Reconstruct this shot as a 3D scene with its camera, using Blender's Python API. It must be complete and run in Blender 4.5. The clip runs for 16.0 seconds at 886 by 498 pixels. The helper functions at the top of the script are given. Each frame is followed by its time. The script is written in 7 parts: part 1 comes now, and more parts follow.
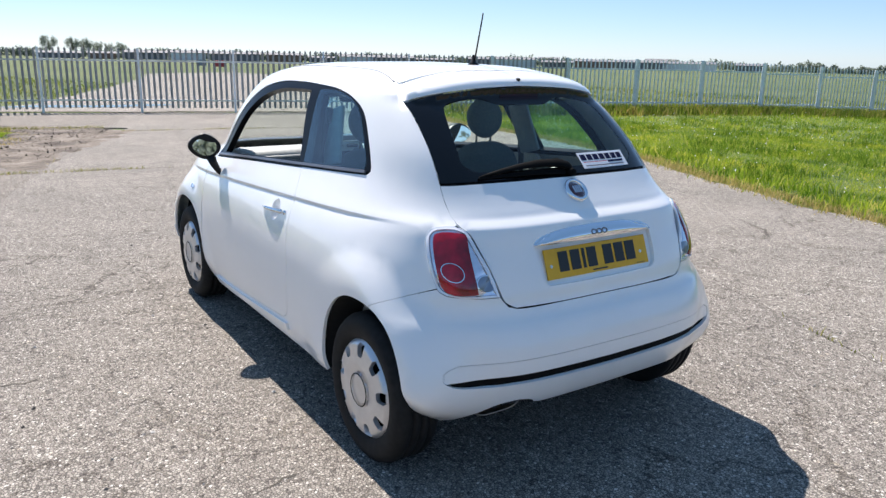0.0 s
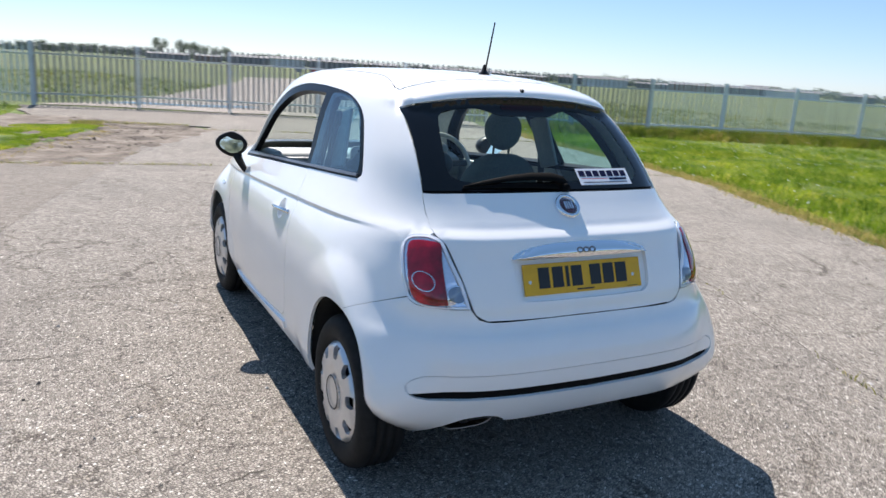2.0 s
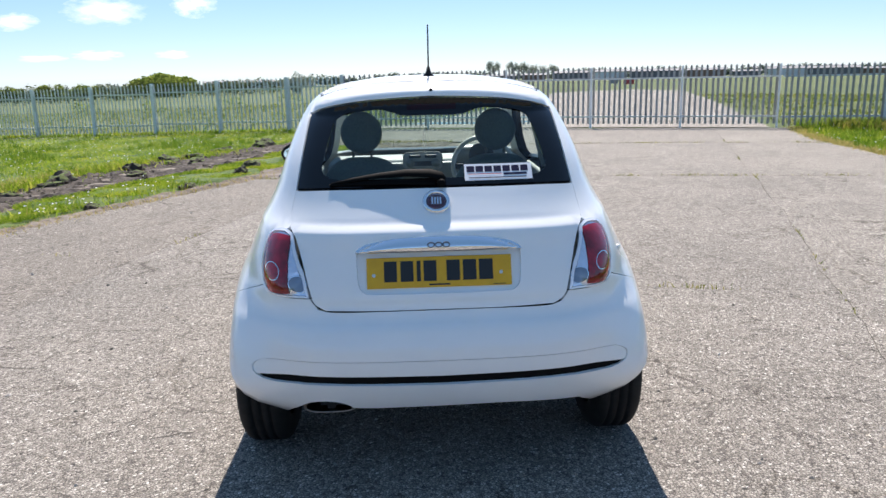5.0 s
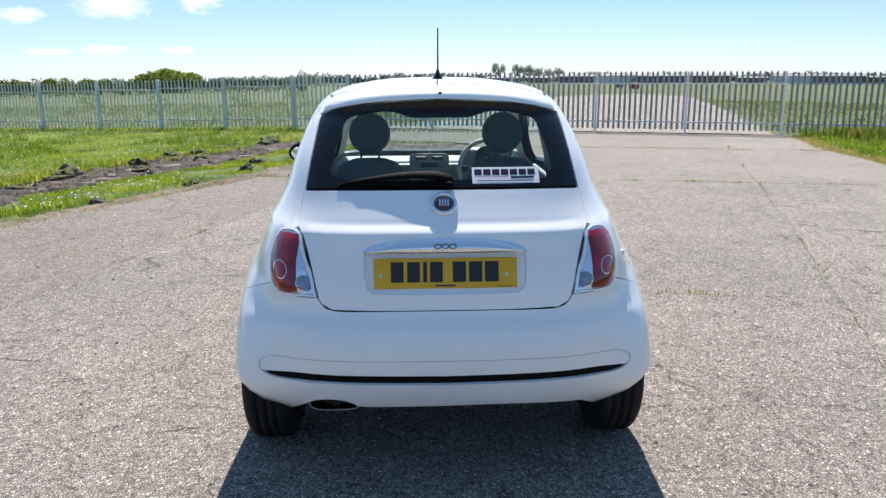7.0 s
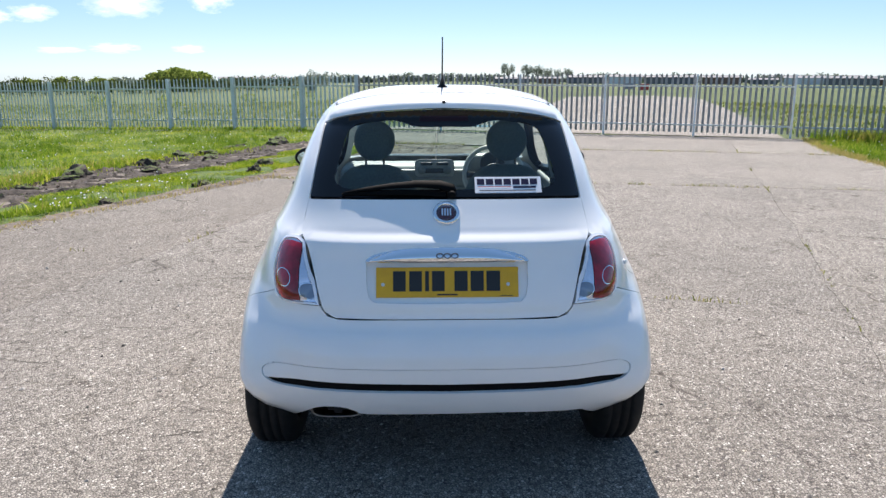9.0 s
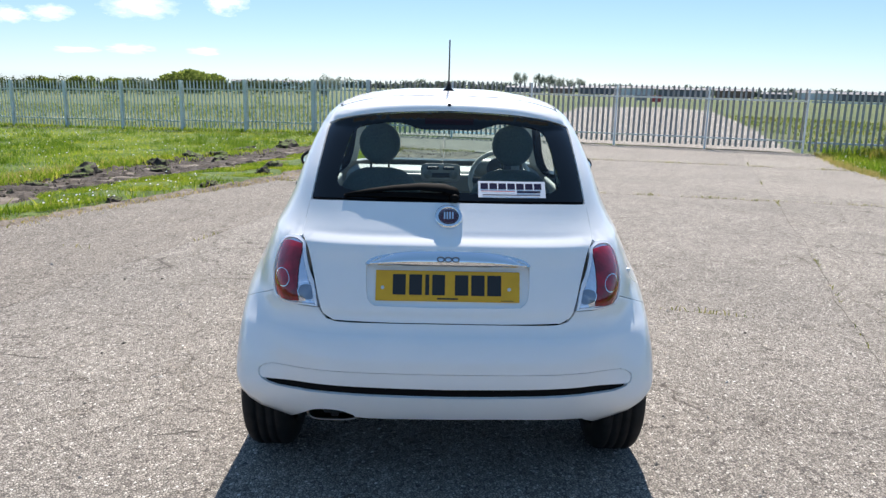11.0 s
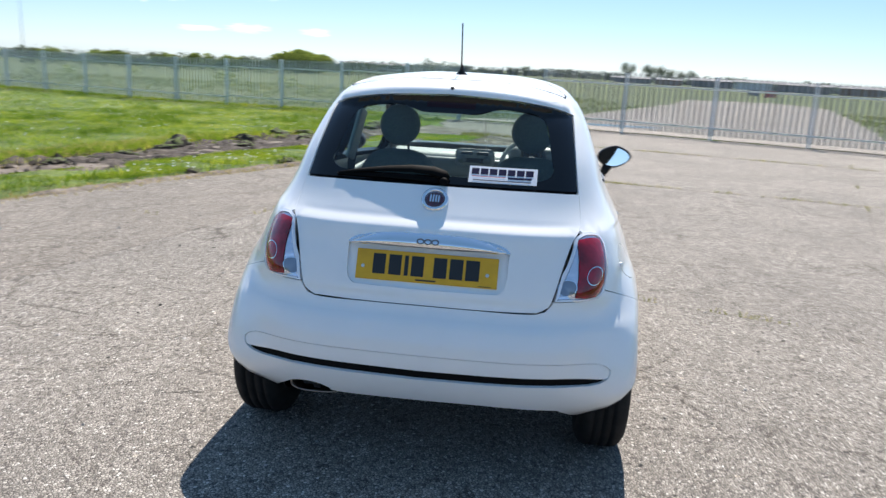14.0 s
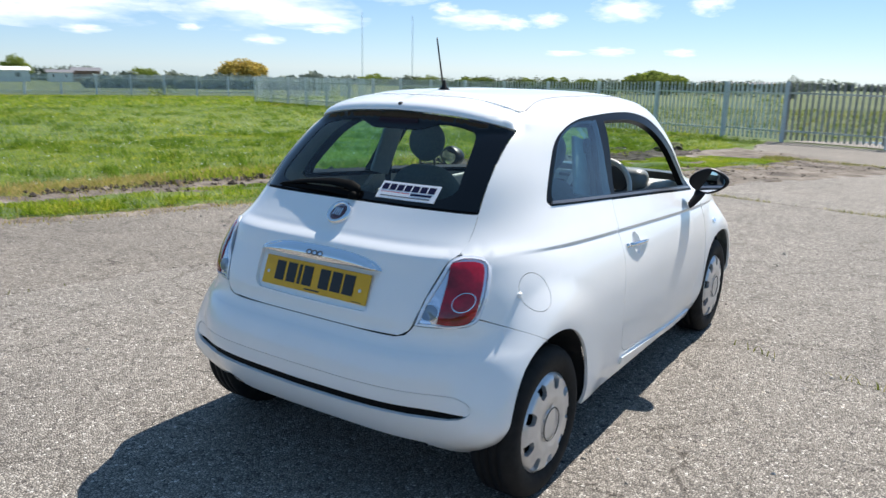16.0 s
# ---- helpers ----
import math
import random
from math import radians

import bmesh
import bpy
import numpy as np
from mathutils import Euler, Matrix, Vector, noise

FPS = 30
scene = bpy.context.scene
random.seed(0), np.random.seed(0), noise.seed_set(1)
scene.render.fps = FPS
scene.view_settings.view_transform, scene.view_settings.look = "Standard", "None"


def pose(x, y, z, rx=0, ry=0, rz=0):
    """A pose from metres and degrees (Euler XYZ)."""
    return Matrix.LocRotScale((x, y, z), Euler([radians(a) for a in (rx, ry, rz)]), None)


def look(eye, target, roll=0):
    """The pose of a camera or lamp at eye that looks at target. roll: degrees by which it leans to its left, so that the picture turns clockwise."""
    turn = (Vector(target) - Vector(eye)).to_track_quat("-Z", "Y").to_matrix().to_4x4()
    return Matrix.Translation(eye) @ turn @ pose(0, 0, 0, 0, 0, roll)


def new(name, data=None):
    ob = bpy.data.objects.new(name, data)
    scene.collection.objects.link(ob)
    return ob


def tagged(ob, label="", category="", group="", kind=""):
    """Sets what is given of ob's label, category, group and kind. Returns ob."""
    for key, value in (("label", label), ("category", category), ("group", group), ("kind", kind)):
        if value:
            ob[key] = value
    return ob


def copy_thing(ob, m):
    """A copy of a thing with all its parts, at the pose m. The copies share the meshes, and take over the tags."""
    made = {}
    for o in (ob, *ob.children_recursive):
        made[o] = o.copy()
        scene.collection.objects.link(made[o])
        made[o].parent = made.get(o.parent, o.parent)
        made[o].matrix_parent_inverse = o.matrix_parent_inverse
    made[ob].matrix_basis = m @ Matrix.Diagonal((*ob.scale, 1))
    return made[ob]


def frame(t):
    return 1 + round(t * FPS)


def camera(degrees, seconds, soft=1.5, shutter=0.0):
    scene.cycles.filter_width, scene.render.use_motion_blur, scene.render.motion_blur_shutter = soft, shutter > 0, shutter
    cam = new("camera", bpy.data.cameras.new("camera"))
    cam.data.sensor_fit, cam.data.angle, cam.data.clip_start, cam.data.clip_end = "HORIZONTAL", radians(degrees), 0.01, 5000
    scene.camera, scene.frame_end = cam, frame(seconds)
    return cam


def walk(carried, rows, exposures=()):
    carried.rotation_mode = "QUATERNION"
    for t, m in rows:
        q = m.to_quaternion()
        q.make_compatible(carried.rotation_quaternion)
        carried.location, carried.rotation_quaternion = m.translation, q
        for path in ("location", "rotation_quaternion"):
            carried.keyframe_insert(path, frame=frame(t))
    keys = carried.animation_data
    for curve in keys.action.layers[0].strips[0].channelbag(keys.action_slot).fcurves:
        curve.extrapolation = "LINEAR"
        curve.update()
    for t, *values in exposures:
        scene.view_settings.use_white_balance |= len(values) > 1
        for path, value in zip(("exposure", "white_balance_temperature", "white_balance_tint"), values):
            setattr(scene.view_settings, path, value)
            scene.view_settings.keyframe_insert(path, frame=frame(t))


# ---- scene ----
cam = camera(61.3, 16.0, soft=1.4, shutter=0.6)
PATH = [
    (0, (-1.991, -1.81, 1.533), (-0.917, -0.201, 1.024), 1.2),
    (0.5, (-1.999, -1.8, 1.532), (-0.919, -0.195, 1.023), 1.5),
    (1, (-2.002, -1.797, 1.531), (-0.912, -0.194, 1.038), 1.6),
    (1.5, (-1.962, -1.813, 1.522), (-0.899, -0.198, 1.012), 2.4),
    (2, (-1.662, -1.965, 1.519), (-0.77, -0.241, 1.038), 3.6),
    (2.5, (-1.304, -2.043, 1.496), (-0.599, -0.23, 1.031), 4.0),
    (3, (-0.805, -2.084, 1.499), (-0.348, -0.193, 1.037), 3.7),
    (3.2, (-0.612, -2.118, 1.498), (-0.222, -0.217, 1.017), 4.3),
    (5.3, (-0.073, -2.497, 1.511), (-0.033, -0.552, 1.048), -1.1),
    (5.5, (-0.067, -2.508, 1.517), (-0.024, -0.565, 1.045), -0.2),
    (6, (-0.055, -2.517, 1.509), (-0.004, -0.574, 1.039), -0.1),
    (6.5, (-0.072, -2.519, 1.509), (-0.015, -0.574, 1.047), -0.7),
    (7, (-0.099, -2.492, 1.516), (-0.032, -0.548, 1.053), -0.3),
    (7.5, (-0.069, -2.505, 1.522), (-0.038, -0.556, 1.078), 0.9),
    (8, (-0.06, -2.496, 1.557), (-0.024, -0.55, 1.1), 0.1),
    (8.5, (-0.071, -2.502, 1.556), (-0.029, -0.556, 1.099), 0.3),
    (9, (-0.078, -2.505, 1.554), (-0.032, -0.56, 1.091), 0.0),
    (11.5, (-0.039, -2.477, 1.534), (-0.018, -0.526, 1.091), 1.4),
    (12, (-0.03, -2.484, 1.542), (-0.012, -0.534, 1.097), 0.6),
    (12.5, (-0.033, -2.494, 1.539), (0.0, -0.542, 1.102), 0.8),
    (13, (-0.043, -2.523, 1.541), (0.002, -0.57, 1.113), 0.8),
    (13.5, (0.037, -2.521, 1.532), (0.051, -0.57, 1.093), 1.4),
    (14, (0.362, -2.469, 1.538), (0.135, -0.543, 1.05), 3.0),
    (14.5, (0.718, -2.298, 1.522), (0.252, -0.408, 1.062), 1.6),
    (15, (1.167, -2.146, 1.537), (0.451, -0.339, 1.065), 2.5),
    (15.5, (1.567, -1.989, 1.545), (0.636, -0.285, 1.066), 2.5),
    (16, (1.877, -1.839, 1.567), (0.799, -0.22, 1.101), 1.2),
]
walk(cam, [(t, look(eye, target, roll)) for t, eye, target, roll in PATH], exposures=((0.0, 0.87, 6370, 17), (2.0, 0.875, 6370, 17), (3.0, 0.925, 6370, 17), (5.5, 0.88, 6370, 17), (9.0, 0.86, 6370, 17), (13.0, 0.895, 6320, 14), (14.5, 0.91, 6330, 15), (15.5, 0.90, 6330, 15), (16.0, 0.76, 6300, 13)))

# ---- light ----
SUN_EL, SUN_AZ = 50.0, 3.0   # degrees; azimuth clockwise from +y
world = bpy.data.worlds.new("sky")
scene.world = world
world.use_nodes = True
wn = world.node_tree
sky = wn.nodes.new("ShaderNodeTexSky")
sky.sky_type = "NISHITA"
sky.sun_disc = False
sky.sun_elevation, sky.sun_rotation = radians(SUN_EL), radians(SUN_AZ)
sky.altitude, sky.air_density, sky.dust_density, sky.ozone_density = 300, 0.75, 0.08, 3.5
wn.links.new(sky.outputs[0], wn.nodes["Background"].inputs[0])
wn.nodes["Background"].inputs[1].default_value = 0.051
# thin even haze over the whole sky
haze = wn.nodes.new("ShaderNodeBackground")
haze.inputs[0].default_value, haze.inputs[1].default_value = (0.30, 0.64, 1.0, 1), 0.16
both = wn.nodes.new("ShaderNodeAddShader")
wn.links.new(wn.nodes["Background"].outputs[0], both.inputs[0])
wn.links.new(haze.outputs[0], both.inputs[1])
wn.links.new(both.outputs[0], wn.nodes["World Output"].inputs[0])
sun = new("sun", bpy.data.lights.new("sun", "SUN"))
sun.data.energy, sun.data.angle, sun.data.color = 5.0, radians(0.55), (1.0, 0.945, 0.84)
sun_way = Vector((math.sin(radians(SUN_AZ)) * math.cos(radians(SUN_EL)), math.cos(radians(SUN_AZ)) * math.cos(radians(SUN_EL)), math.sin(radians(SUN_EL))))
sun.matrix_world = look(sun_way * 60, (0, 0, 0))

# ---- materials ----
def material(name, colour=(0.5, 0.5, 0.5), rough=0.5, metal=0.0, **more):
    m = bpy.data.materials.new(name)
    m.use_nodes = True
    b = m.node_tree.nodes["Principled BSDF"]
    b.inputs["Base Color"].default_value = (*colour, 1)
    b.inputs["Roughness"].default_value = rough
    b.inputs["Metallic"].default_value = metal
    for key, v in more.items():
        b.inputs[key.replace("_", " ")].default_value = v
    return m


def node(m, kind, **inputs):
    n = m.node_tree.nodes.new("ShaderNode" + kind)
    for key, v in inputs.items():
        n.inputs[key.replace("_", " ")].default_value = v
    return n


def link(m, a, b):
    m.node_tree.links.new(a, b)


def noise_of(m, scale, detail=6.0, rough=0.6, space="Object"):
    at = node(m, "TexCoord")
    n = node(m, "TexNoise", Scale=scale, Detail=detail, Roughness=rough)
    link(m, at.outputs[space], n.inputs["Vector"])
    return n.outputs["Fac"]


def ramp(m, fac, *stops):
    r = node(m, "ValToRGB")
    r.color_ramp.elements[0].position, r.color_ramp.elements[0].color = stops[0][0], (*stops[0][1], 1)
    r.color_ramp.elements[1].position, r.color_ramp.elements[1].color = stops[-1][0], (*stops[-1][1], 1)
    for p, c in stops[1:-1]:
        e = r.color_ramp.elements.new(p)
        e.color = (*c, 1)
    link(m, fac, r.inputs["Fac"])
    return r.outputs["Color"]


def mix(m, kind, fac, a, b):
    n = m.node_tree.nodes.new("ShaderNodeMix")
    n.data_type, n.blend_type = "RGBA", kind
    for socket, v in ((n.inputs[0], fac), (n.inputs[6], a), (n.inputs[7], b)):
        if isinstance(v, (int, float)):
            socket.default_value = v
        elif isinstance(v, tuple):
            socket.default_value = (*v, 1)
        else:
            link(m, v, socket)
    return n.outputs[2]


def bump(m, height, strength=0.3, distance=0.01):
    n = node(m, "Bump", Strength=strength, Distance=distance)
    link(m, height, n.inputs["Height"])
    link(m, n.outputs["Normal"], m.node_tree.nodes["Principled BSDF"].inputs["Normal"])


def base(m, colour):
    link(m, colour, m.node_tree.nodes["Principled BSDF"].inputs["Base Color"])


def rough(m, value):
    link(m, value, m.node_tree.nodes["Principled BSDF"].inputs["Roughness"])


paint = material("white_paint", (0.80, 0.80, 0.79), 0.32, Coat_Weight=0.8, Coat_Roughness=0.04)
base(paint, ramp(paint, noise_of(paint, 3.5, 4), (0.3, (0.86, 0.865, 0.86)), (0.7, (0.89, 0.89, 0.88))))
chrome = material("chrome", (0.80, 0.82, 0.85), 0.05, 1.0)
rough(chrome, ramp(chrome, noise_of(chrome, 60), (0.3, (0.03,) * 3), (0.8, (0.07,) * 3)))
black_rubber = material("black_rubber_strip", (0.005, 0.005, 0.005), 0.7, Specular_IOR_Level=0.1)
black_trim = material("black_trim", (0.010, 0.010, 0.011), 0.38, Specular_IOR_Level=0.22)
rough(black_trim, ramp(black_trim, noise_of(black_trim, 90), (0.3, (0.3,) * 3), (0.8, (0.5,) * 3)))
gloss_black = material("black_glass_band", (0.003, 0.003, 0.004), 0.03, Specular_IOR_Level=0.4)
frame_black = material("black_window_trim", (0.004, 0.004, 0.005), 0.3, Specular_IOR_Level=0.1)
wiper_black = material("wiper_black", (0.005, 0.005, 0.005), 0.7, Specular_IOR_Level=0.05)
dark_gap = material("dark_underside", (0.012, 0.012, 0.012), 0.9)
rubber = material("tyre_rubber", (0.02, 0.02, 0.021), 0.75, Specular_IOR_Level=0.25)
base(rubber, ramp(rubber, noise_of(rubber, 30), (0.3, (0.007, 0.007, 0.007)), (0.75, (0.018, 0.0175, 0.017))))
bump(rubber, noise_of(rubber, 220), 0.2, 0.002)
cover_silver = material("wheel_cover_silver", (0.62, 0.62, 0.62), 0.3, 0.65)
base(cover_silver, ramp(cover_silver, noise_of(cover_silver, 14), (0.3, (0.60, 0.60, 0.60)), (0.75, (0.72, 0.72, 0.73))))
red_lens = material("red_lens", (0.42, 0.012, 0.02), 0.12, Coat_Weight=0.9, Coat_Roughness=0.02, Specular_IOR_Level=0.3)
base(red_lens, ramp(red_lens, noise_of(red_lens, 9, 3), (0.36, (0.15, 0.001, 0.009)), (0.66, (0.50, 0.004, 0.026))))
bump(red_lens, noise_of(red_lens, 45, 0), 0.2, 0.006)
lamp_rim = material("lamp_rim", (0.80, 0.82, 0.87), 0.14, 0.15, Coat_Weight=1.0, Coat_Roughness=0.03)
clear_lens = material("clear_lens", (0.70, 0.75, 0.86), 0.12, 0.65, Coat_Weight=1.0, Coat_Roughness=0.03)
bump(clear_lens, noise_of(clear_lens, 34, 1), 0.5, 0.012)
lamp_blue = material("reversing_lens", (0.17, 0.22, 0.29), 0.1, 0.3, Coat_Weight=1.0)
plate_yellow = material("plate_yellow", (0.80, 0.47, 0.015), 0.42)
base(plate_yellow, ramp(plate_yellow, noise_of(plate_yellow, 20), (0.3, (0.68, 0.365, 0.008)), (0.7, (0.77, 0.43, 0.012))))
ink_black = material("plate_black", (0.012, 0.012, 0.012), 0.4)
sticker_white = material("sticker_white", (0.82, 0.82, 0.84), 0.4)
ink_navy = material("sticker_navy", (0.014, 0.016, 0.05), 0.7, Specular_IOR_Level=0.05)
ink_red = material("sticker_red", (0.55, 0.05, 0.05), 0.5)
badge_red = material("badge_red", (0.06, 0.004, 0.02), 0.12, Coat_Weight=1.0)
steel = material("exhaust_steel", (0.30, 0.27, 0.24), 0.3, 1.0)
gutter_grey = material("gutter_grey", (0.30, 0.31, 0.32), 0.5)
mirror_glass = material("mirror_glass", (0.9, 0.92, 0.95), 0.02, 1.0)
trim_grey = material("sill_trim_grey", (0.16, 0.16, 0.175), 0.3, 0.4)
seat_cloth = material("seat_cloth_grey", (0.045, 0.058, 0.062), 0.9)
base(seat_cloth, ramp(seat_cloth, noise_of(seat_cloth, 120), (0.3, (0.12, 0.15, 0.15)), (0.7, (0.18, 0.215, 0.215))))
seat_light = material("seat_cloth_pale", (0.26, 0.28, 0.27), 0.85)
cabin_plastic = material("cabin_plastic_pale", (0.32, 0.34, 0.33), 0.5)
base(cabin_plastic, ramp(cabin_plastic, noise_of(cabin_plastic, 40), (0.3, (0.28, 0.30, 0.29)), (0.7, (0.36, 0.38, 0.37))))
cabin_dark = material("cabin_plastic_dark", (0.03, 0.033, 0.036), 0.55)
dash_cream = material("dashboard_cream", (0.17, 0.185, 0.18), 0.4, Coat_Weight=0.2)
wheel_cream = material("steering_ivory", (0.58, 0.58, 0.54), 0.4)
lining = material("cabin_lining", (0.42, 0.43, 0.42), 0.9)


def glass(name, tint, least=0.05):
    m = bpy.data.materials.new(name)
    m.use_nodes = True
    t = m.node_tree
    t.nodes.remove(t.nodes["Principled BSDF"])
    through_ = t.nodes.new("ShaderNodeBsdfTransparent")
    through_.inputs[0].default_value = (*tint, 1)
    shine = t.nodes.new("ShaderNodeBsdfGlossy")
    shine.inputs["Roughness"].default_value = 0.02
    w_ = t.nodes.new("ShaderNodeLayerWeight")
    f = t.nodes.new("ShaderNodeMapRange")
    pw = t.nodes.new("ShaderNodeMath")
    pw.operation = "POWER"
    pw.inputs[1].default_value = 4.0
    t.links.new(w_.outputs["Facing"], pw.inputs[0])
    t.links.new(pw.outputs[0], f.inputs["Value"])
    f.inputs["To Min"].default_value, f.inputs["To Max"].default_value = least, 0.8
    mx = t.nodes.new("ShaderNodeMixShader")
    t.links.new(f.outputs[0], mx.inputs[0])
    t.links.new(through_.outputs[0], mx.inputs[1])
    t.links.new(shine.outputs[0], mx.inputs[2])
    t.links.new(mx.outputs[0], t.nodes["Material Output"].inputs[0])
    return m


glass_rear = glass("tinted_glass", (0.74, 0.86, 0.82))
glass_side = glass("side_glass", (0.56, 0.88, 0.93), 0.12)
glass_front = glass("windscreen_glass", (0.84, 0.92, 0.89))

# weathered concrete and tarmac with exposed stone
concrete = material("weathered_concrete", (0.3, 0.29, 0.27), 0.92)
vor = node(concrete, "TexVoronoi", Scale=82.0)
at = node(concrete, "TexCoord")
link(concrete, at.outputs["Object"], vor.inputs["Vector"])
stone = ramp(concrete, vor.outputs["Color"], (0.08, (0.14, 0.122, 0.105)), (0.25, (0.28, 0.25, 0.215)), (0.6, (0.40, 0.365, 0.315)), (0.8, (0.50, 0.46, 0.40)), (0.95, (0.82, 0.78, 0.71)))
grain = ramp(concrete, noise_of(concrete, 260, 3, 0.7), (0.34, (0.62,) * 3), (0.68, (1.22,) * 3))
broad = ramp(concrete, noise_of(concrete, 0.5, 9, 0.62), (0.3, (0.84, 0.835, 0.825)), (0.5, (1.0, 0.992, 0.98)), (0.7, (1.09, 1.08, 1.065)))
spots = ramp(concrete, noise_of(concrete, 4.5, 7, 0.72), (0.28, (0.72, 0.705, 0.69)), (0.44, (1.0,) * 3), (0.7, (1.07,) * 3))
pits = node(concrete, "TexVoronoi", Scale=30.0)
link(concrete, at.outputs["Object"], pits.inputs["Vector"])
pit = ramp(concrete, pits.outputs["Distance"], (0.05, (0.45,) * 3), (0.14, (1.0,) * 3))
edge_v = node(concrete, "TexVoronoi", Scale=82.0)
edge_v.feature = "DISTANCE_TO_EDGE"
link(concrete, at.outputs["Object"], edge_v.inputs["Vector"])
stone = mix(concrete, "MULTIPLY", 0.95, stone, ramp(concrete, edge_v.outputs["Distance"], (0.02, (0.20,) * 3), (0.10, (0.78,) * 3), (0.26, (1.22,) * 3)))
warp = node(concrete, "TexNoise", Scale=2.2, Detail=6.0, Roughness=0.65)
link(concrete, at.outputs["Object"], warp.inputs["Vector"])
bent = node(concrete, "VectorMath")
bent.operation = "MULTIPLY_ADD"
bent.inputs[1].default_value = (0.7, 0.7, 0.0)
link(concrete, warp.outputs["Color"], bent.inputs[0])
link(concrete, at.outputs["Object"], bent.inputs[2])
hair = node(concrete, "TexVoronoi", Scale=1.7)
hair.feature = "DISTANCE_TO_EDGE"
link(concrete, bent.outputs[0], hair.inputs["Vector"])
hairline = ramp(concrete, hair.outputs["Distance"], (0.0, (0.30, 0.275, 0.24)), (0.013, (1.0,) * 3))
where = ramp(concrete, noise_of(concrete, 0.9, 4, 0.6), (0.38, (0.0,) * 3), (0.50, (1.0,) * 3))
stone = mix(concrete, "MULTIPLY", where, stone, hairline)
chips = node(concrete, "TexVoronoi", Scale=20.0)
link(concrete, at.outputs["Object"], chips.inputs["Vector"])
chip_kind = ramp(concrete, chips.outputs["Color"], (0.16, (0.34,) * 3), (0.2, (1.0,) * 3), (0.8, (1.0,) * 3), (0.84, (1.75, 1.7, 1.6)))
chip_here = ramp(concrete, chips.outputs["Distance"], (0.16, (1.0,) * 3), (0.26, (0.0,) * 3))
stone = mix(concrete, "MULTIPLY", chip_here, stone, chip_kind)
wide = node(concrete, "VectorMath")
wide.operation = "MULTIPLY"
wide.inputs[1].default_value = (0.5, 1.0, 1.0)
link(concrete, bent.outputs[0], wide.inputs[0])
split = node(concrete, "TexVoronoi", Scale=1.15)
split.feature = "DISTANCE_TO_EDGE"
link(concrete, wide.outputs[0], split.inputs["Vector"])
across = ramp(concrete, split.outputs["Distance"], (0.0, (0.38, 0.36, 0.32)), (0.004, (0.78, 0.76, 0.73)), (0.009, (1.0,) * 3))
stone = mix(concrete, "MULTIPLY", ramp(concrete, noise_of(concrete, 0.7, 3, 0.6), (0.40, (0.0,) * 3), (0.52, (0.9,) * 3)), stone, across)
slab_tone = node(concrete, "ObjectInfo")
tone = ramp(concrete, slab_tone.outputs["Random"], (0.0, (0.757, 0.757, 0.762)), (1.0, (0.888, 0.887, 0.882)))
base(concrete, mix(concrete, "MULTIPLY", 0.55, mix(concrete, "MULTIPLY", 1.0, mix(concrete, "MULTIPLY", 1.0, mix(concrete, "MULTIPLY", 0.9, mix(concrete, "MULTIPLY", 1.0, stone, tone), grain), broad), spots), pit))
bump(concrete, mix(concrete, "ADD", 0.4, edge_v.outputs["Distance"], noise_of(concrete, 120, 4)), 1.0, 0.008)

# older, browner concrete of the lane beside the verge
old_concrete = concrete.copy()
old_concrete.name = "old_concrete"
for e, c in zip(old_concrete.node_tree.nodes[tone.node.name].color_ramp.elements, ((0.655, 0.645, 0.635, 1), (0.725, 0.71, 0.695, 1))):
    e.color = c

dirt = material("bare_soil", (0.12, 0.09, 0.065), 0.95)
base(dirt, mix(dirt, "MULTIPLY", 0.8, ramp(dirt, noise_of(dirt, 1.6, 9, 0.7), (0.34, (0.075, 0.058, 0.043)), (0.5, (0.165, 0.134, 0.104)), (0.66, (0.28, 0.24, 0.195))), ramp(dirt, noise_of(dirt, 30, 5), (0.3, (0.5,) * 3), (0.7, (1.2,) * 3))))
bump(dirt, noise_of(dirt, 26, 8), 0.7, 0.03)
churned = material("churned_soil", (0.09, 0.07, 0.05), 0.95)
base(churned, mix(churned, "MULTIPLY", 0.8, ramp(churned, noise_of(churned, 2.4, 9, 0.72), (0.34, (0.026, 0.019, 0.014)), (0.5, (0.060, 0.046, 0.035)), (0.68, (0.15, 0.12, 0.092))), ramp(churned, noise_of(churned, 24, 5), (0.3, (0.5,) * 3), (0.7, (1.2,) * 3))))
bump(churned, noise_of(churned, 22, 8), 0.8, 0.03)
soil = material("dark_turned_soil", (0.06, 0.045, 0.032), 0.95)
base(soil, ramp(soil, noise_of(soil, 7, 8, 0.7), (0.3, (0.030, 0.022, 0.015)), (0.55, (0.075, 0.057, 0.042)), (0.8, (0.16, 0.13, 0.10))))
bump(soil, noise_of(soil, 40, 6), 0.6, 0.02)
turf = material("grass_ground", (0.1, 0.16, 0.03), 0.95)
turf_broad = ramp(turf, noise_of(turf, 0.10, 8, 0.62), (0.3, (0.075, 0.115, 0.018)), (0.45, (0.112, 0.17, 0.03)), (0.6, (0.15, 0.205, 0.04)), (0.75, (0.24, 0.23, 0.085)))
meadow = material("meadow_ground", (0.1, 0.12, 0.04), 0.95)
